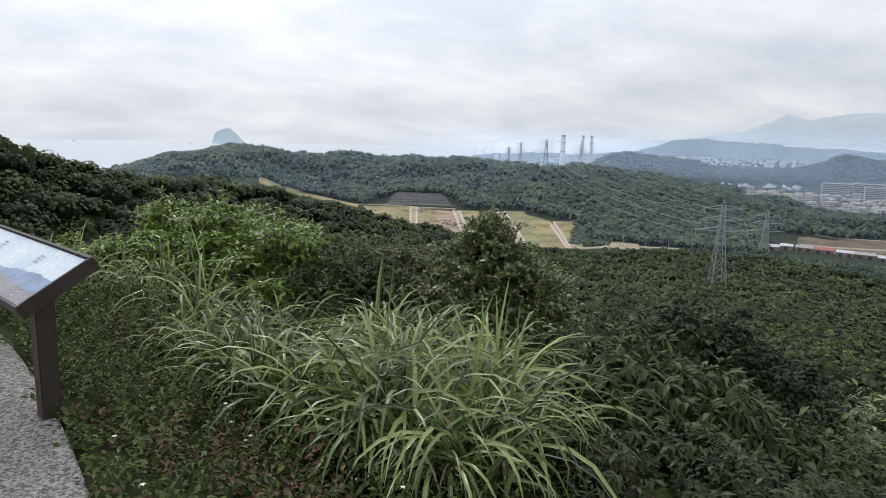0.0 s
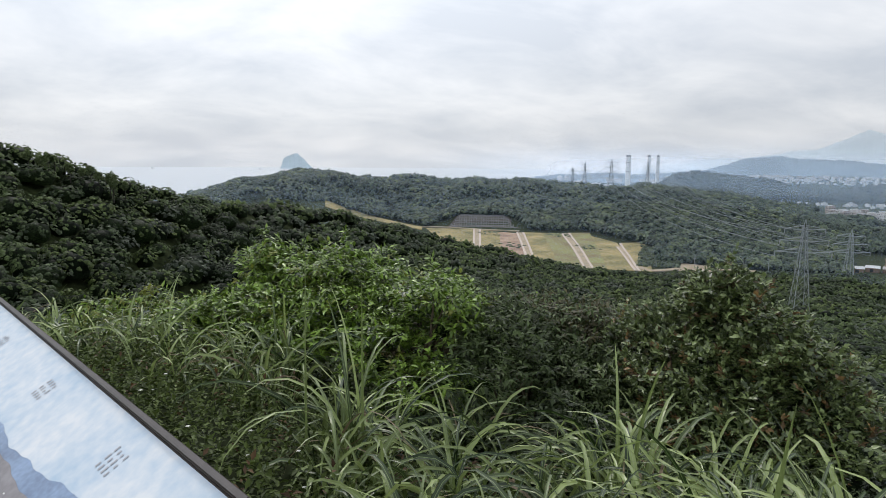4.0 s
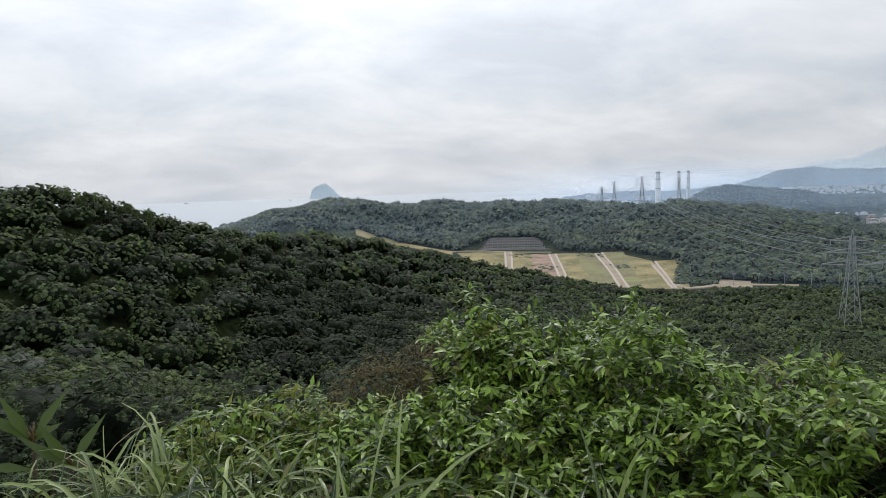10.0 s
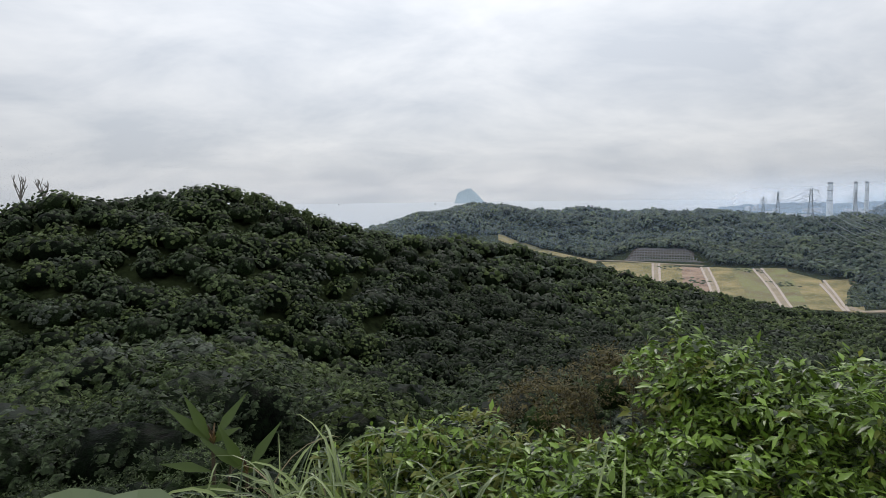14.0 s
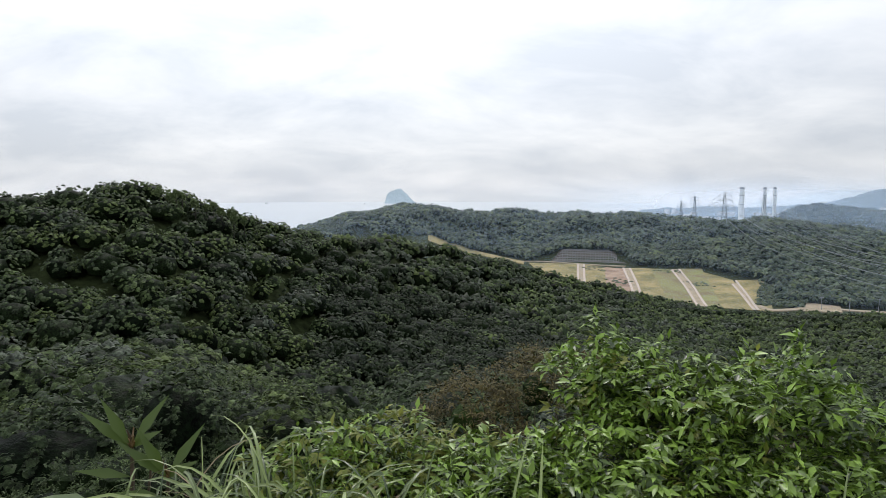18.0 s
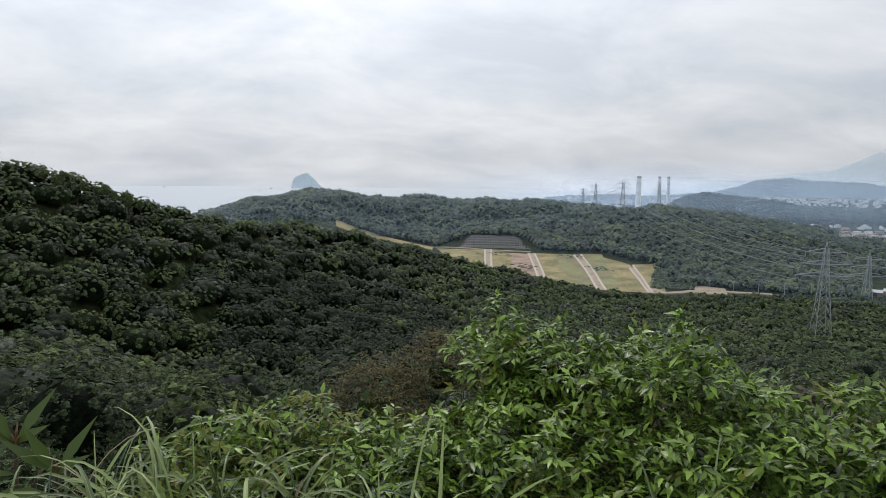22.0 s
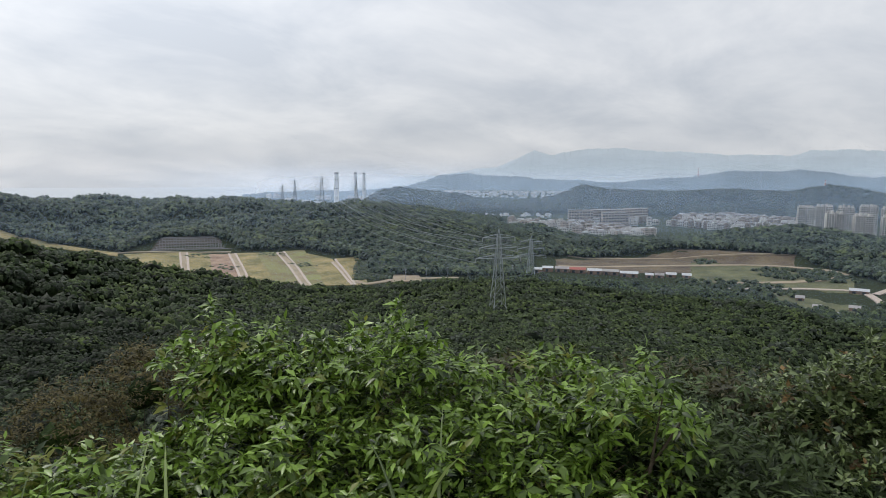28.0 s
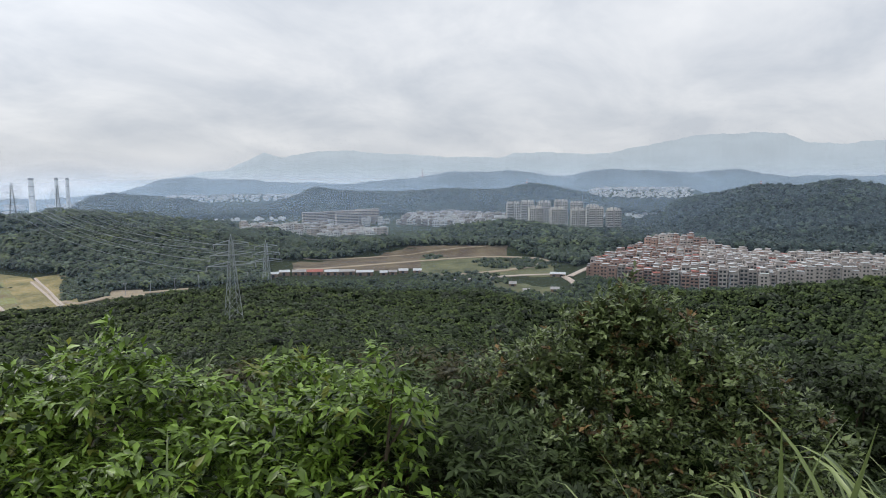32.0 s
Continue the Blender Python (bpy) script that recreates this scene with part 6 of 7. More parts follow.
# dark green of the added cores, painted as shade inside the bushes
M_CORE = canopy("shade_core", (0.006, 0.014, 0.004), (0.050, 0.085, 0.020), 16.0, 0.03)
M_BRIGHT = leafy("bright_leaf", (0.006, 0.018, 0.004), (0.245, 0.385, 0.056), island=0.9, rough=0.36, through_=0.14, spec=0.4, patch=0.25, patch_scale=2.2)
M_YOUNG = leafy("young_leaf", (0.16, 0.20, 0.035), (0.30, 0.32, 0.07), island=0.9, rough=0.42, through_=0.4)
M_DARK = leafy("dark_leaf", (0.014, 0.028, 0.010), (0.228, 0.292, 0.108), island=0.9, rough=0.36, through_=0.14, spec=0.5, patch=0.3, patch_scale=3.0)
M_RUSSET = leafy("russet_leaf", (0.095, 0.066, 0.038), (0.34, 0.215, 0.085), island=0.9, rough=0.45, through_=0.25)
M_OLIVE = leafy("olive_leaf", (0.05, 0.05, 0.022), (0.12, 0.11, 0.045), island=0.9, rough=0.5, through_=0.25)
M_TREE_A = leafy("tree_leaf", (0.006, 0.014, 0.006), (0.134, 0.182, 0.080), island=0.6, rough=0.55, through_=0.12, spec=0.15, patch=0.5, patch_scale=0.7)
M_TREE_B = leafy("light_tree_leaf", (0.010, 0.022, 0.008), (0.170, 0.235, 0.090), island=0.6, rough=0.5, through_=0.15, spec=0.2, patch=0.5, patch_scale=0.9)
M_BANK_LEAF = leafy("bank_leaf", (0.005, 0.010, 0.004), (0.066, 0.095, 0.035), island=0.6, rough=0.5, through_=0.12, spec=0.25, patch=0.5, patch_scale=0.9)
M_FEATHER = leafy("feathery_leaf", (0.004, 0.010, 0.003), (0.118, 0.166, 0.060), island=0.65, rough=0.5, through_=0.14, spec=0.2, patch=0.4, patch_scale=1.2)
M_BARK = mat("bark", (0.10, 0.075, 0.05), 0.9, vary=0.4, scale=14, bump=0.5)
M_BLADE = leafy("grass_blade", (0.024, 0.050, 0.012), (0.355, 0.445, 0.150), island=0.9, rough=0.36, through_=0.25, spec=0.6)
M_RIB = leafy("blade_midrib", (0.20, 0.27, 0.11), (0.36, 0.42, 0.22), island=0.9, rough=0.45, through_=0.2)
M_DRY = leafy("dry_blade", (0.16, 0.12, 0.08), (0.36, 0.29, 0.18), island=0.9, rough=0.7, through_=0.2)
M_WEED = leafy("weed_leaf", (0.005, 0.012, 0.003), (0.115, 0.158, 0.040), island=0.65, rough=0.55, through_=0.15, spec=0.2, patch=0.6, patch_scale=2.0)
M_WEED_RED = leafy("red_weed", (0.06, 0.032, 0.016), (0.17, 0.10, 0.045), island=0.9, rough=0.6, through_=0.2)
M_PETAL = mat("petal", (0.75, 0.75, 0.70), 0.6, vary=0.05, scale=30)
M_GINGER = leafy("broad_leaf", (0.06, 0.10, 0.022), (0.13, 0.185, 0.045), island=0.8, rough=0.35, through_=0.3)
M_TARO = leafy("pale_broad_leaf", (0.07, 0.11, 0.045), (0.13, 0.18, 0.07), island=0.8, rough=0.5, through_=0.3)

# the bright shrubs before the view
bush("shrub", [(1.34, 4.60, 0.58, 0.32), (1.62, 4.45, 0.54, 0.34), (0.95, 3.6, 0.08, 0.44), (0.55, 3.95, -0.04, 0.42), (0.62, 3.45, -0.14, 0.40), (1.50, 4.25, 0.44, 0.42), (2.0, 4.25, 0.50, 0.45), (2.28, 3.64, 0.64, 0.33), (2.65, 4.4, 0.46, 0.42), (2.55, 3.5, 0.40, 0.45), (1.2, 3.9, 0.20, 0.48), (0.85, 4.05, 0.06, 0.42), (1.7, 3.5, 0.26, 0.5), (2.2, 3.0, 0.32, 0.5), (1.3, 3.25, 0.0, 0.45), (1.8, 2.85, 0.06, 0.45), (1.75, 3.95, 0.42, 0.4)],
     "broad bright green shrub with drooping pointed leaves", (0.088, 0.38), M_BRIGHT, M_BARK, 31, per_m2=76, n=8, size=0.18, clumps=14, core=0.22, second=(M_YOUNG, 0.07, "yellow-green young leaves"), spire=((1.36, 4.61, 0.68, 0.25), (2.28, 3.64, 0.74, 0.22)))
bush("shrub", [(2.97, 2.25, 0.50, 0.27), (2.7, 2.8, 0.32, 0.45), (3.1, 2.5, 0.36, 0.45), (3.3, 3.1, 0.40, 0.5), (2.5, 2.3, 0.12, 0.45), (2.8, 1.8, -0.1, 0.4)],
     "bright green bushy shrub with drooping leaves and vines", (0.088, 0.38), M_BRIGHT, M_BARK, 32, per_m2=76, n=8, size=0.17, clumps=14, core=0.22, second=(M_YOUNG, 0.05, "yellow-green young leaves"), spire=((2.97, 2.25, 0.62, 0.25),))
bush("shrub", [(-0.05, 4.72, -0.02, 0.48), (-0.5, 4.75, -0.10, 0.42), (0.40, 4.45, -0.06, 0.45), (-0.85, 4.65, -0.26, 0.38), (-0.2, 4.3, -0.22, 0.42), (-0.6, 4.3, -0.32, 0.38), (0.3, 4.0, -0.28, 0.4), (0.75, 3.6, -0.22, 0.42)],
     "low bright yellow-green shrub with pointed leaves", (0.092, 0.38), M_BRIGHT, M_BARK, 33, per_m2=80, n=8, size=0.17, clumps=11, second=(M_YOUNG, 0.36, "yellow-green young leaves"))
bush("shrub", [(3.6, 2.1, 0.14, 0.4), (3.3, 1.75, 0.0, 0.4), (3.8, 2.8, 0.22, 0.45), (4.15, 2.7, -0.02, 0.5), (4.6, 2.3, -0.2, 0.5), (3.95, 3.4, 0.0, 0.55), (4.3, 1.9, -0.35, 0.45), (4.7, 3.2, -0.1, 0.5)],
     "green feathery-leaved shrub beside the dark one", (0.085, 0.30), M_FEATHER, M_BARK, 35, per_m2=85, n=8, size=0.2, clumps=12)
# the dark shrub with russet leaves
bush("dark_shrub", [(5.60, 1.50, 0.66, 0.2), (5.52, 1.68, 0.55, 0.28), (5.66, 1.28, 0.50, 0.3), (5.62, 1.52, 0.54, 0.3), (5.55, 1.75, 0.42, 0.36), (5.43, 2.05, 0.28, 0.36), (5.28, 2.35, 0.14, 0.36), (4.95, 2.45, -0.30, 0.42), (5.70, 1.08, 0.28, 0.38), (5.78, 0.72, 0.14, 0.38), (5.85, 0.32, -0.2, 0.4), (5.3, 1.4, 0.12, 0.5), (5.0, 1.7, -0.18, 0.48), (5.2, 0.9, -0.15, 0.48), (4.85, 1.15, -0.42, 0.45), (4.65, 1.9, -0.6, 0.45), (5.3, 0.35, -0.5, 0.45), (6.1, 1.5, 0.1, 0.5), (6.0, 0.9, 0.0, 0.5), (5.9, 2.2, 0.0, 0.5), (5.0, 0.55, -0.75, 0.45)],
     "dark olive green dense shrub with russet leaf tips", (0.066, 0.50), M_DARK, M_BARK, 36, per_m2=96, n=8, droop=0.1, hang=0.1, lift=0.2, size=0.18, clumps=17, second=(M_RUSSET, 0.085, "reddish brown young leaves"), spire=((5.62, 1.52, 0.76, 0.5), (5.55, 1.8, 0.56, 0.4), (5.7, 1.2, 0.55, 0.35), (5.78, 0.75, 0.34, 0.32), (5.5, 2.1, 0.36, 0.3), (5.66, 1.66, 0.62, 0.4)))
bush("shrub", [(3.0, 1.25, -0.38, 0.38), (3.4, 1.1, -0.45, 0.4), (3.8, 1.35, -0.40, 0.42), (3.3, 0.75, -0.45, 0.36), (4.1, 0.9, -0.45, 0.42), (2.6, 1.2, -0.35, 0.34)],
     "mid green leafy shrub between the bright and the dark one", (0.085, 0.38), M_BANK_LEAF, M_BARK, 45, per_m2=85, n=7, size=0.17, clumps=12)
bush("shrub", [(4.7, 2.95, 0.02, 0.5), (5.1, 3.3, 0.0, 0.5), (4.4, 3.6, 0.05, 0.5), (5.4, 2.9, -0.05, 0.45)],
     "olive brown bush behind the feathery shrub", (0.085, 0.36), M_OLIVE, M_BARK, 46, per_m2=75, n=7, size=0.2, clumps=11, second=(M_TREE_B, 0.4, "fresh green leaves"))
# tree tops beside the long grass
bush("shrub", [(5.4, -2.0, 0.02, 0.5), (5.95, -2.2, -0.08, 0.5), (5.0, -2.5, -0.42, 0.4), (5.75, -1.5, -0.02, 0.42), (5.15, -1.6, -0.3, 0.4), (6.4, -1.8, -0.3, 0.42), (5.6, -2.8, -0.42, 0.45), (6.35, -2.65, -0.5, 0.45)],
     "dark green tree top with hanging feathered leaves", (0.135, 0.27), M_FEATHER, M_BARK, 47, per_m2=34, n=11, hang=0.55, droop=0.35, size=0.26, clumps=9)
# shrubs further down the slope
shrub("shrub", 7.7, 0.0, [(0, 0, 1.65, 0.75, 0.75, 0.6), (-0.7, 0.3, 1.3, 0.65, 0.65, 0.5), (0.7, -0.4, 1.25, 0.7, 0.7, 0.5), (0.1, -0.9, 0.95, 0.7, 0.7, 0.5)],
      "dark green dense tree top with small rounded leaves", (0.085, 0.5), M_BANK_LEAF, M_BARK, 37, per_m2=85, n=8, size=0.2, clumps=14)
shrub("shrub", 9.4, -1.6, [(0, 0, 1.3, 0.9, 0.9, 0.7), (-0.8, 0.3, 0.9, 0.8, 0.8, 0.6), (0.8, -0.4, 1.0, 0.9, 0.9, 0.6)],
      "dark green tree top on the slope", (0.14, 0.38), M_DARK, M_BARK, 38, per_m2=40)
shrub("shrub", 8.0, -3.0, [(0, 0, 0.75, 0.9, 0.9, 0.5), (-0.8, 0.5, 0.6, 0.8, 0.8, 0.5), (0.8, -0.4, 0.6, 0.9, 0.9, 0.5)],
      "mid green leafy shrub on the slope", (0.14, 0.36), M_FEATHER, M_BARK, 39, per_m2=42)
for k, (sx, sy, sh) in enumerate(((5.6, -1.3, 0.35), (7.1, -2.9, 0.7), (5.0, -3.2, 0.3), (7.0, -4.2, 0.85), (5.6, -0.4, 0.45))):
    shrub("shrub", sx, sy, [(0, 0, sh, 0.8, 0.8, 0.5), (-0.6, 0.4, sh * 0.7, 0.7, 0.7, 0.45), (0.6, -0.4, sh * 0.7, 0.7, 0.7, 0.45)],
          "dark green low shrub on the bank", (0.08, 0.38), M_FEATHER if k % 3 == 1 else M_BANK_LEAF, M_BARK, 300 + k, per_m2=50, n=7, size=0.2, clumps=9)
shrub("shrub", 3.6, 6.3, [(0, 0, 0.95, 0.9, 0.8, 0.55), (0.8, -0.2, 0.9, 0.8, 0.8, 0.5), (-0.8, 0.2, 0.8, 0.7, 0.7, 0.5), (1.6, -0.4, 0.9, 0.8, 0.8, 0.5)],
      "olive green thicket below the bright shrub", (0.11, 0.38), M_OLIVE, M_BARK, 40, per_m2=45, n=6, size=0.22, clumps=9, second=(M_BRIGHT, 0.35, "fresh green leaves"))
shrub("shrub", 6.0, 4.6, [(0, 0, 1.3, 0.9, 0.9, 0.6), (0.8, -0.5, 1.2, 0.9, 0.8, 0.6), (-0.8, 0.3, 1.1, 0.8, 0.8, 0.5)],
      "olive green thicket on the slope", (0.11, 0.38), M_OLIVE, M_BARK, 41, per_m2=45, n=6, size=0.22, clumps=9, second=(M_TREE_B, 0.4, "fresh green leaves"))


M_THICKET = leafy("thicket_leaf", (0.018, 0.017, 0.006), (0.150, 0.124, 0.044), island=0.9, rough=0.6, through_=0.15, spec=0.2, patch=0.3, patch_scale=1.5)
bush("shrub", [(1.0, 9.6, -1.05, 0.8), (2.1, 9.9, -0.75, 0.8), (3.2, 9.3, -0.95, 0.8), (1.6, 8.6, -1.6, 0.8), (2.7, 8.5, -1.6, 0.8), (3.0, 10.4, -0.85, 0.5)],
     "olive brown twiggy thicket on the slope", (0.075, 0.32), M_THICKET, M_BARK, 44, per_m2=70, n=6, size=0.24, clumps=9)


def blades(n, rng, L, W, spread, lean=(0.0, 0.0), upright=0.3, dry=0.0):
    """Arching grass blades with a pale midrib: vertices, triangles, and which triangles are rib."""
    seg = 9
    t = np.linspace(0, 1, seg + 1)
    ph = rng.uniform(0, 2 * np.pi, n)
    out = np.stack([np.cos(ph) + lean[0], np.sin(ph) + lean[1]], -1)
    LL = 1.15 * L * rng.uniform(0.55, 1.15, n)
    bend = rng.uniform(2.0, 3.9, n) * np.where(rng.random(n) < upright * 0.6, 0.3, 1.0)
    a0 = rng.uniform(0.02, 0.5, n)
    ang = a0[:, None] + bend[:, None] * t[None] ** 1.8
    dx = np.cumsum(np.concatenate([np.zeros((n, 1)), np.sin(ang[:, :-1])], 1), 1) * (LL / seg)[:, None]
    dz = np.cumsum(np.concatenate([np.zeros((n, 1)), np.cos(ang[:, :-1])], 1), 1) * (LL / seg)[:, None]
    foot = rng.normal(0, spread, (n, 2))
    h = unit(out)
    C = np.stack([foot[:, 0:1] + h[:, 0:1] * dx, foot[:, 1:2] + h[:, 1:2] * dx, dz], -1)
    side = np.stack([-h[:, 1], h[:, 0], 0 * h[:, 0]], -1)[:, None]
    tw = rng.normal(0, 0.5, (n, 1, 1))
    w = (W * rng.uniform(0.6, 1.2, n))[:, None] * np.clip(np.minimum(0.35 + 2.2 * t, 1.12 * (1 - t) ** 0.55), 0.02, 1)[None]
    nz = np.stack([-np.cos(ang) * h[:, 0:1], -np.cos(ang) * h[:, 1:2], np.sin(ang)], -1)
    sd = side * np.cos(tw) + nz * np.sin(tw)
    cols = [C + sd * (w * k)[..., None] + nz * (abs(k) * w * 0.35)[..., None] for k in (-0.5, -0.06, 0.06, 0.5)]
    V = np.stack(cols, 2).reshape(-1, 3)
    F, rib = [], []
    for s in range(seg):
        for c in range(3):
            a, b2 = s * 4 + c, s * 4 + c + 1
            F += [(a, b2, b2 + 4), (a, b2 + 4, a + 4)]
            rib += [c == 1, c == 1]
    F = (np.array(F)[None] + (np.arange(n) * 4 * (seg + 1))[:, None, None]).reshape(-1, 3)
    return V, F, np.tile(np.array(rib), n)


def grass_clump(x, y, seed, n=55, L=1.15, W=0.032, spread=0.09, lean=(0.0, 0.0), upright=0.3, label="arching clump of silvery green long-bladed grass"):
    rng = np.random.default_rng(seed)
    ob = thing("grass_clump", x, y, float(land(x, y)) - 0.02, label, "grass", "clumps of long grass")
    V, F, rib = blades(int(n * 1.3), rng, L, W, spread, lean, upright)
    me = mesh_from("foliage", V, F, M_BLADE)
    me.materials.append(M_RIB)
    me.polygons.foreach_set("material_index", rib.astype(np.int32))
    part("foliage", me, None, ob)
    V, F, rib = blades(max(4, n // 7), rng, L * 0.8, W * 0.7, spread, lean, 0.1)
    part("withered_foliage", mesh_from("withered_foliage", V, F, M_DRY), None, ob, "withered straw-coloured blades")
    return ob


# the big stand beside the paving, the tuft past the board, and the grass below the view point
for k, (gx, gy, gn, gl) in enumerate(((3.25, -3.2, 55, 0.95), (4.3, -2.3, 45, 1.0), (2.95, -2.9, 40, 0.85), (3.05, -2.6, 60, 1.1), (3.65, -2.6, 65, 1.2), (3.3, -1.9, 60, 1.15), (3.9, -1.9, 60, 1.2), (4.2, -1.3, 55, 1.2), (3.6, -1.2, 60, 1.15), (3.1, -1.0, 45, 1.0), (3.9, -0.6, 55, 1.15), (3.35, -0.4, 50, 1.1), (3.6, 0.15, 50, 1.1), (2.6, -1.6, 30, 0.9), (2.55, -2.5, 30, 0.9), (1.95, -1.2, 24, 0.7), (2.2, -1.85, 30, 0.8), (1.75, -0.35, 24, 0.7), (2.3, -0.4, 34, 0.85), (2.75, -0.6, 30, 0.85), (2.75, 1.0, 30, 0.9))):
    grass_clump(gx + 0.3, gy + 0.1, 100 + k, int(gn * 1.6), gl * 1.08, 0.040, 0.11, (-0.15, 0.0), 0.05)
grass_clump(2.08, 0.33, 130, 44, 1.24, 0.032, 0.12, (0.0, 0.0), 0.2)
grass_clump(1.60, 2.35, 133, 40, 0.95, 0.034, 0.10)
grass_clump(1.35, 1.55, 134, 26, 0.85, 0.032, 0.10)
for k, (gx, gy, gn, gl) in enumerate(((0.35, 3.55, 22, 0.8), (-0.05, 3.75, 26, 0.9), (-0.45, 3.9, 30, 1.0), (-0.85, 4.1, 34, 1.15), (-1.25, 4.4, 30, 1.2), (0.75, 3.2, 18, 0.75), (-0.35, 3.3, 18, 0.75), (-1.6, 4.2, 22, 1.0))):
    grass_clump(gx, gy, 140 + k, int(gn * 1.3), gl * 0.93, 0.032, 0.09, (0.0, 0.0), 0.05)


for k, (gx, gy, gn, gl) in enumerate(((-0.1, 2.4, 24, 0.8), (-0.5, 2.75, 26, 0.85), (0.35, 2.55, 22, 0.8), (-0.85, 3.0, 26, 0.85), (0.8, 2.15, 16, 0.75), (0.75, 1.6, 14, 0.6), (1.15, 2.6, 16, 0.8))):
    grass_clump(gx, gy, 160 + k, gn, gl, 0.032, 0.12, (0.0, 0.0), 0.1)


for k, (gx, gy, gt, gs) in enumerate(((2.12, 0.12, 0.84, (0.0, 0.02)), (1.78, 0.08, 0.98, (0.01, -0.16)), (3.98, -2.93, 0.66, (0.05, 0.03)), (3.45, -1.75, 0.72, (0.06, -0.05)), (4.25, -2.05, 0.5, (0.1, 0.02)))):
    gob = thing("reed_blade", gx, gy, float(land(gx, gy)) - 0.02, "single broad upright blade of silvery grass", "grass", "tall single blades")
    gh = gt - float(land(gx, gy))
    gt_ = np.linspace(0, 1, 9)
    gc = np.stack([gs[0] * gt_ ** 2, gs[1] * gt_ ** 2, gh * gt_], -1)
    gw = 0.044 * np.minimum(1, 1.4 * (1 - gt_) ** 0.7)
    gd = np.stack([-0.3 * gw, 0.95 * gw, 0 * gw], -1) / 2
    gv = np.concatenate([gc - gd, gc + np.array([0.004, 0.001, 0]), gc + gd])
    gf = np.array([(r * 9 + i, r * 9 + i + 1, r * 9 + i + 10, r * 9 + i + 9) for r in range(2) for i in range(8)])
    part("blade", mesh_from("blade", gv, gf, M_BLADE), None, gob)


def weeds():
    """Low leafy growth over the bank, with a few small white flowers."""
    rng = np.random.default_rng(51)
    n = 34000
    x = rng.uniform(-4.0, 8.5, n)
    y = rng.uniform(-6.5, 7.0, n)
    s = np.maximum((x - 0.95) * 0.915 + (y + 1.3) * 0.40, (y - 1.35) * 0.95 - 0.1 * x)
    ex = 0.288 - 0.533 * y - 0.0313 * y * y
    ok = (s < 7.0) & (((x > ex + 0.03) & (y < 1.3)) | (s > 0.3) & (y > 1.2))
    ok &= rng.random(n) < np.clip(1.25 - s * 0.33, 0.12, 1)
    x, y, s = x[ok], y[ok], s[ok]
    z = land(x, y)
    h = rng.uniform(0.06, 0.36, len(x)) * np.clip(0.55 + s * 0.45, 0.5, 1.1)
    B = np.stack([x, y, z], -1)
    T = B + np.stack([rng.normal(0, 0.10, len(x)), rng.normal(0, 0.10, len(x)), h], -1)
    red = rng.random(len(x)) < np.where((s < 0.9) & (y < -2.4), 0.2, 0.03)
    V, F = sprays(B[~red], T[~red], 9, 0.050, 0.5, rng, hang=0.1, spread=1.1, simple=True)
    tagged(new("weeds", mesh_from("weeds", V, F, M_WEED)), "low green weeds and creepers over the bank", "weeds", kind="stuff")
    V, F = sprays(B[red], T[red], 9, 0.055, 0.5, rng, hang=0.2, spread=1.1, simple=True)
    tagged(new("weeds", mesh_from("weeds", V, F, M_WEED_RED)), "reddish brown creeping weeds beside the paving", "weeds", kind="stuff")
    pick = rng.random(len(x)) < 0.02
    o = np.repeat(T[pick] + np.array([0, 0, 0.03]), 5, 0)
    a = np.tile(np.arange(5) * 1.2566, pick.sum())
    d = np.stack([np.cos(a), np.sin(a), 0 * a + 0.2], -1)
    V, F = small_leaves(o, unit(d), np.tile([0, 0, 1.0], (len(o), 1)), np.full(len(o), 0.016), np.full(len(o), 0.009))
    tagged(new("white_flowers", mesh_from("white_flowers", V, F, M_PETAL)), "tiny white wild flowers among the weeds", "flowers", kind="stuff")


weeds()


def ginger(x, y, top, seed):
    """A tall leafy stem with long broad leaves and a dry red flower head."""
    rng = np.random.default_rng(seed)
    z = float(land(x, y))
    ob = thing("ginger_plant", x, y, z, "ginger plant with long broad leaves and withered stems", "plant")
    h = top - z - 0.25
    bm = bmesh.new()
    bar(bm, (0, 0, -0.05), (0.03, 0, h), 0.03, 0.02)
    bar(bm, (0.05, 0.04, -0.05), (0.16, 0.05, h * 0.95), 0.025, 0.012)
    part("stem", bm, M_BARK, ob)
    for a, el, L in ((200, 1.15, 0.40), (15, 1.0, 0.42), (185, 0.75, 0.42), (195, 0.3, 0.36), (345, 0.6, 0.26)):
        a = math.radians(a)
        d = unit(np.array([[math.cos(a) * math.cos(el), math.sin(a) * math.cos(el), math.sin(el)]]))
        V, F = leaves(np.array([[0.02, 0, h * (0.98 if el > 0.5 else 0.72)]]), d, np.array([[0.1, -0.6, 0.7]]), np.array([L * 1.1]), np.array([0.085]), 0.12, 0.25)
        part("leaf", mesh_from("leaf", V, F, M_GINGER), None, ob)
    bm = bmesh.new()
    for k in range(6):
        bar(bm, (0.03, 0, h - 0.02 + 0.012 * k), (0.03 + rng.normal(0, 0.03), rng.normal(0, 0.03), h + 0.03 + 0.02 * k), 0.02, 0.008)
    part("flower_head", bm, M_RUSSET, ob, "dry reddish flower head")


ginger(-2.02, 4.95, -0.10, 61)
ginger(-1.75, 4.9, -0.32, 62)


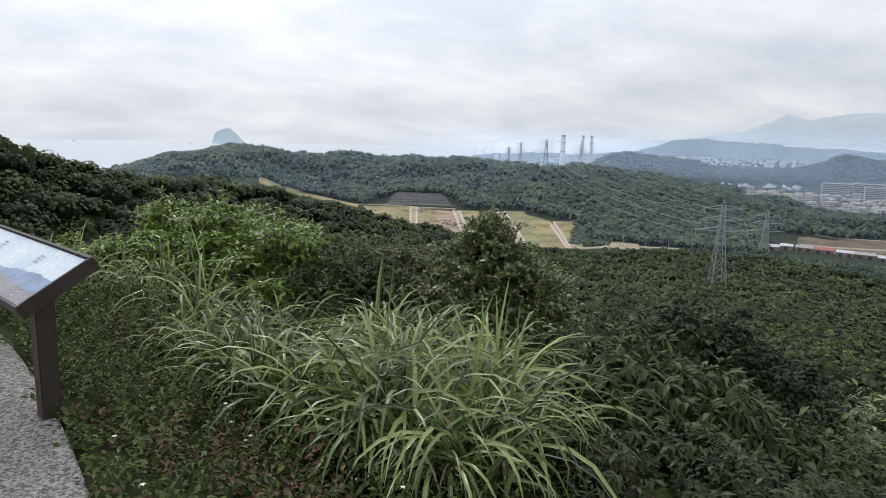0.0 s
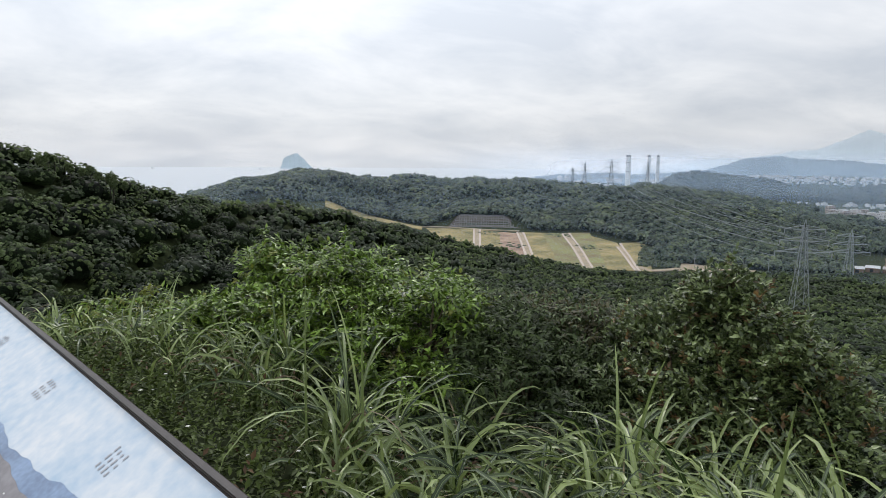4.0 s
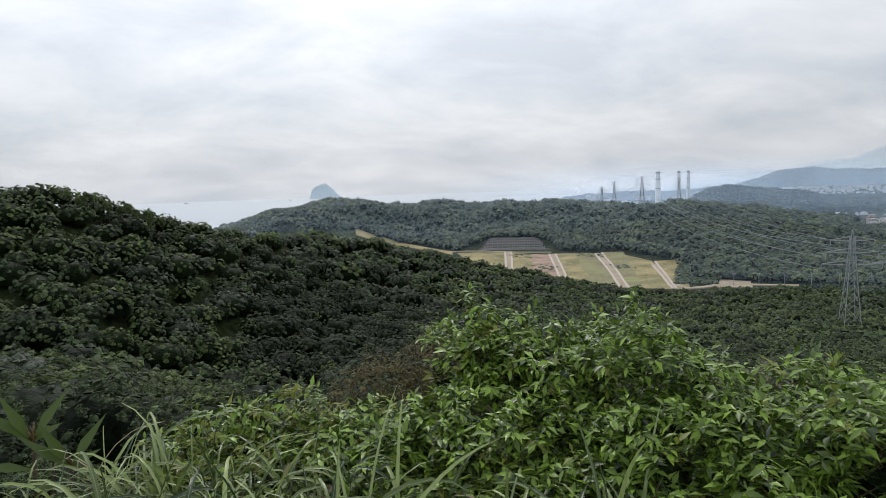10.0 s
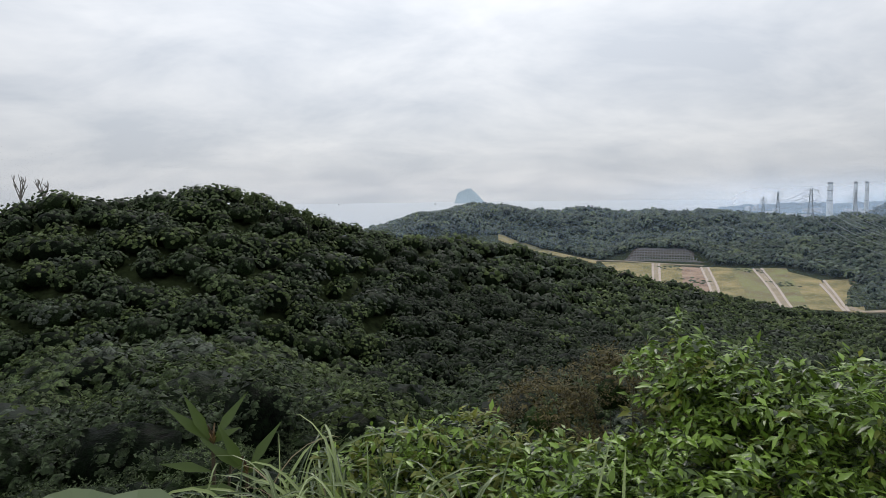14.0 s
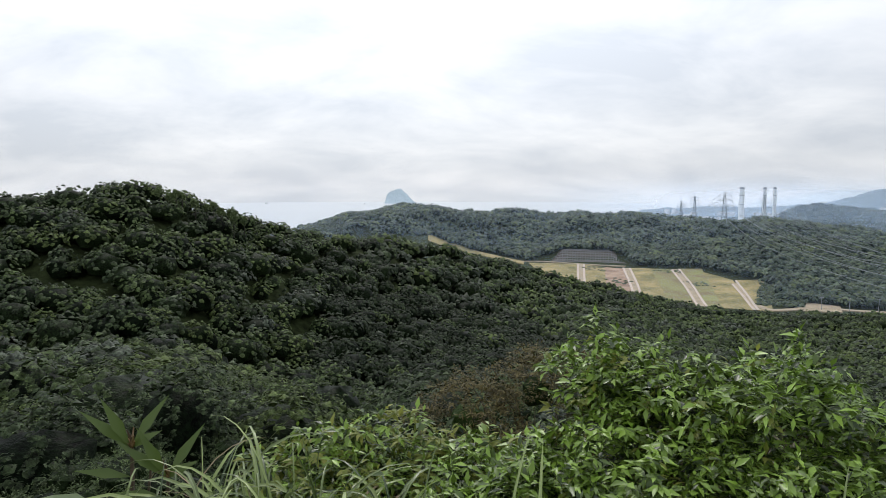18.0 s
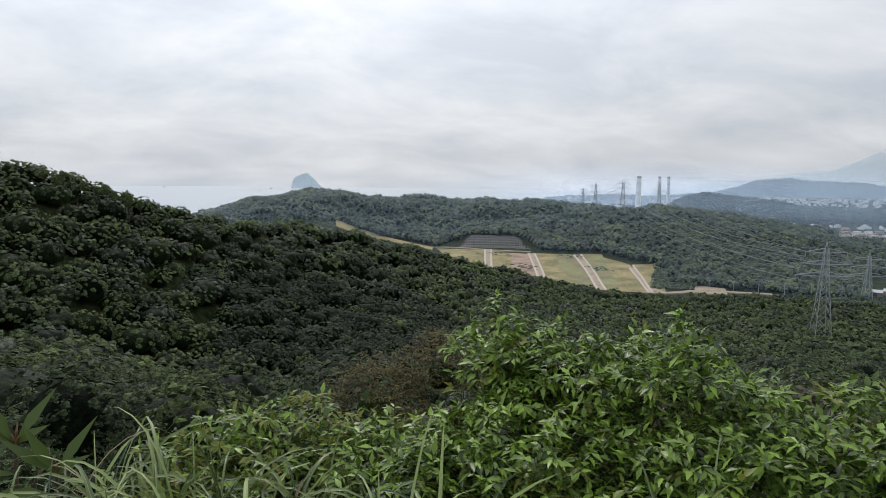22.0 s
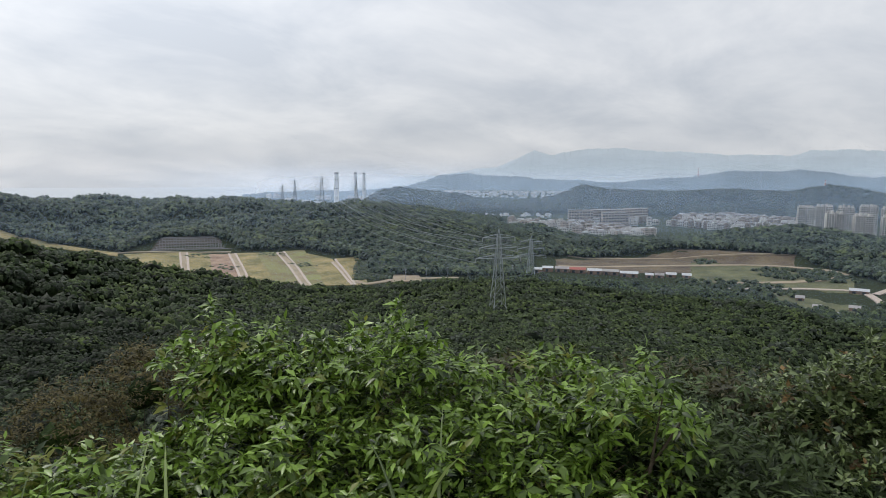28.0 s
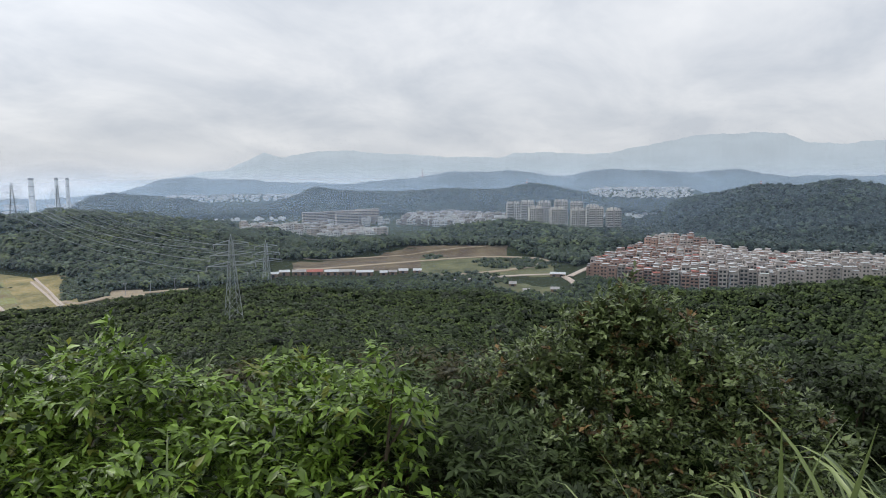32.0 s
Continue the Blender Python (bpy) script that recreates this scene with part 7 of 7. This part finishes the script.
def broad_leaf(x, y, z_top, L, seed):
    """One big heart-shaped leaf on a stalk."""
    ob = thing("taro_plant", x, y, float(land(x, y)), "big pale green heart-shaped leaf on a stalk", "plant")
    h = z_top - float(land(x, y))
    bm = bmesh.new()
    bar(bm, (0, 0, -0.03), (0.0, 0.02, h), 0.022, 0.012)
    part("stalk", bm, M_GINGER, ob)
    bm = bmesh.new()
    mid = bm.verts.new((0, 0, h))
    ring = []
    for k in range(17):
        a = math.radians(-168 + 21 * k)
        r = L * (0.55 + 0.45 * max(0, math.cos(a)) ** 2)
        ring.append(bm.verts.new((r * math.sin(a), r * math.cos(a) * 1.1 - 0.02, h + 0.05 * math.cos(3 * a) * L + 0.18 * abs(math.sin(a)) * L - 0.1 * L * max(0, math.cos(a)))))
    for p, q in zip(ring, ring[1:]):
        bm.faces.new((mid, p, q))
    leaf = part("leaf", bm, M_TARO, ob)
    leaf.rotation_euler = (0.15, 0, radians(20 * seed))


broad_leaf(-1.35, 2.55, 0.30, 0.26, 1)
broad_leaf(-1.75, 2.75, 0.22, 0.24, 3)


def tree_kind(seed, material, height=4.6, width=2.0, leaf=0.115, count=3300):
    """A broadleaf tree: tapered trunk, limbs, crown of leafy lobes."""
    rng = np.random.default_rng(seed)
    ob = thing("tree", 0, 0, 0, "", "tree", "trees on the slope")
    lobes = []
    for k in range(7):
        a = k * 2.4 + rng.uniform(0, 1)
        r = width * (0.55 if k else 0.0) * rng.uniform(0.7, 1.1)
        lobes.append((r * math.cos(a), r * math.sin(a), height * (0.78 if k == 0 else rng.uniform(0.52, 0.75)), *(width * rng.uniform(0.40, 0.55) * np.array([1, 1, 0.7]))))
    tufts = clumped(lobes, 0.34, 2.6, rng)
    area = sum(2.4 * math.pi * (a[3] * a[4] + 2 * a[3] * a[5]) / 3 for a in tufts)
    B, T = twigs_on(tufts, count / 5 / area, rng, 0.1, 0.0)
    V, F = sprays(B, T, 5, leaf, 0.42, rng, hang=0.08, spread=0.7, simple=True)
    # dark lobes added inside the crown, coloured as its shade
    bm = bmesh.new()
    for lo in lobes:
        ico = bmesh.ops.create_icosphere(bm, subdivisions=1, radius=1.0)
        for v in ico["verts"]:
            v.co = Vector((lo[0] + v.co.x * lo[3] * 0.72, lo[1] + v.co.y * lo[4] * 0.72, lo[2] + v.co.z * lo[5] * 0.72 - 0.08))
    part("inner_foliage", bm, M_INNER_SHADE, ob, "dark core added for the inner shade")
    bm = bmesh.new()
    bar(bm, (0, 0, -0.3), (0.1, 0.05, height * 0.45), 0.2, 0.13)
    part("trunk", bm, M_BARK, ob)
    for lo in lobes:
        bm = bmesh.new()
        m = Vector((lo[0] * 0.5, lo[1] * 0.5, height * 0.5))
        bar(bm, (0.1, 0.05, height * 0.42), m, 0.1, 0.07)
        bar(bm, m, (lo[0], lo[1], lo[2]), 0.07, 0.03)
        part("limb", bm, M_BARK, ob)
    part("crown", mesh_from("crown", V, F, material), None, ob)
    return ob


def near_trees():
    kinds = []
    for k in range(4):
        kinds.append((tree_kind(200 + k, M_TREE_A), "dark green broadleaf tree with a lumpy crown"))
    for k in range(2):
        kinds.append((tree_kind(210 + k, M_TREE_B), "fresh green broadleaf tree with a rounded crown"))
    kinds.append((tree_kind(220, M_OLIVE), "olive brown thin-leaved tree on the slope"))
    rng = np.random.default_rng(77)
    spots = scatter(-42, 100, 9.0, 31, 3.9, 78)
    used = set()
    for x, y in spots:
        d = math.hypot(x, y)
        k = int(rng.choice(7, p=(0.2, 0.18, 0.18, 0.14, 0.12, 0.1, 0.08)))
        ob, label = kinds[k]
        s = rng.uniform(0.72, 1.15)
        az = math.degrees(math.atan2(x, y))
        room = EYE + d * math.tan(radians(float(by(az, (-42, -13.5), (-12, -15.5), (5, -17.5), (30, -19), (75, -19), (92, -16), (100, -15))))) - float(land(x, y))
        s = min(s, room / 4.3)
        if s < 0.4:
            continue
        m = pose(x, y, float(land(x, y)) - 0.1, 0, 0, rng.uniform(0, 360)) @ Matrix.Scale(s, 4)
        if k in used:
            c = copy_thing(ob, m)
            c.scale = (s, s, s)
        else:
            used.add(k)
            tagged(ob, label)
            ob.matrix_basis = m


near_trees()
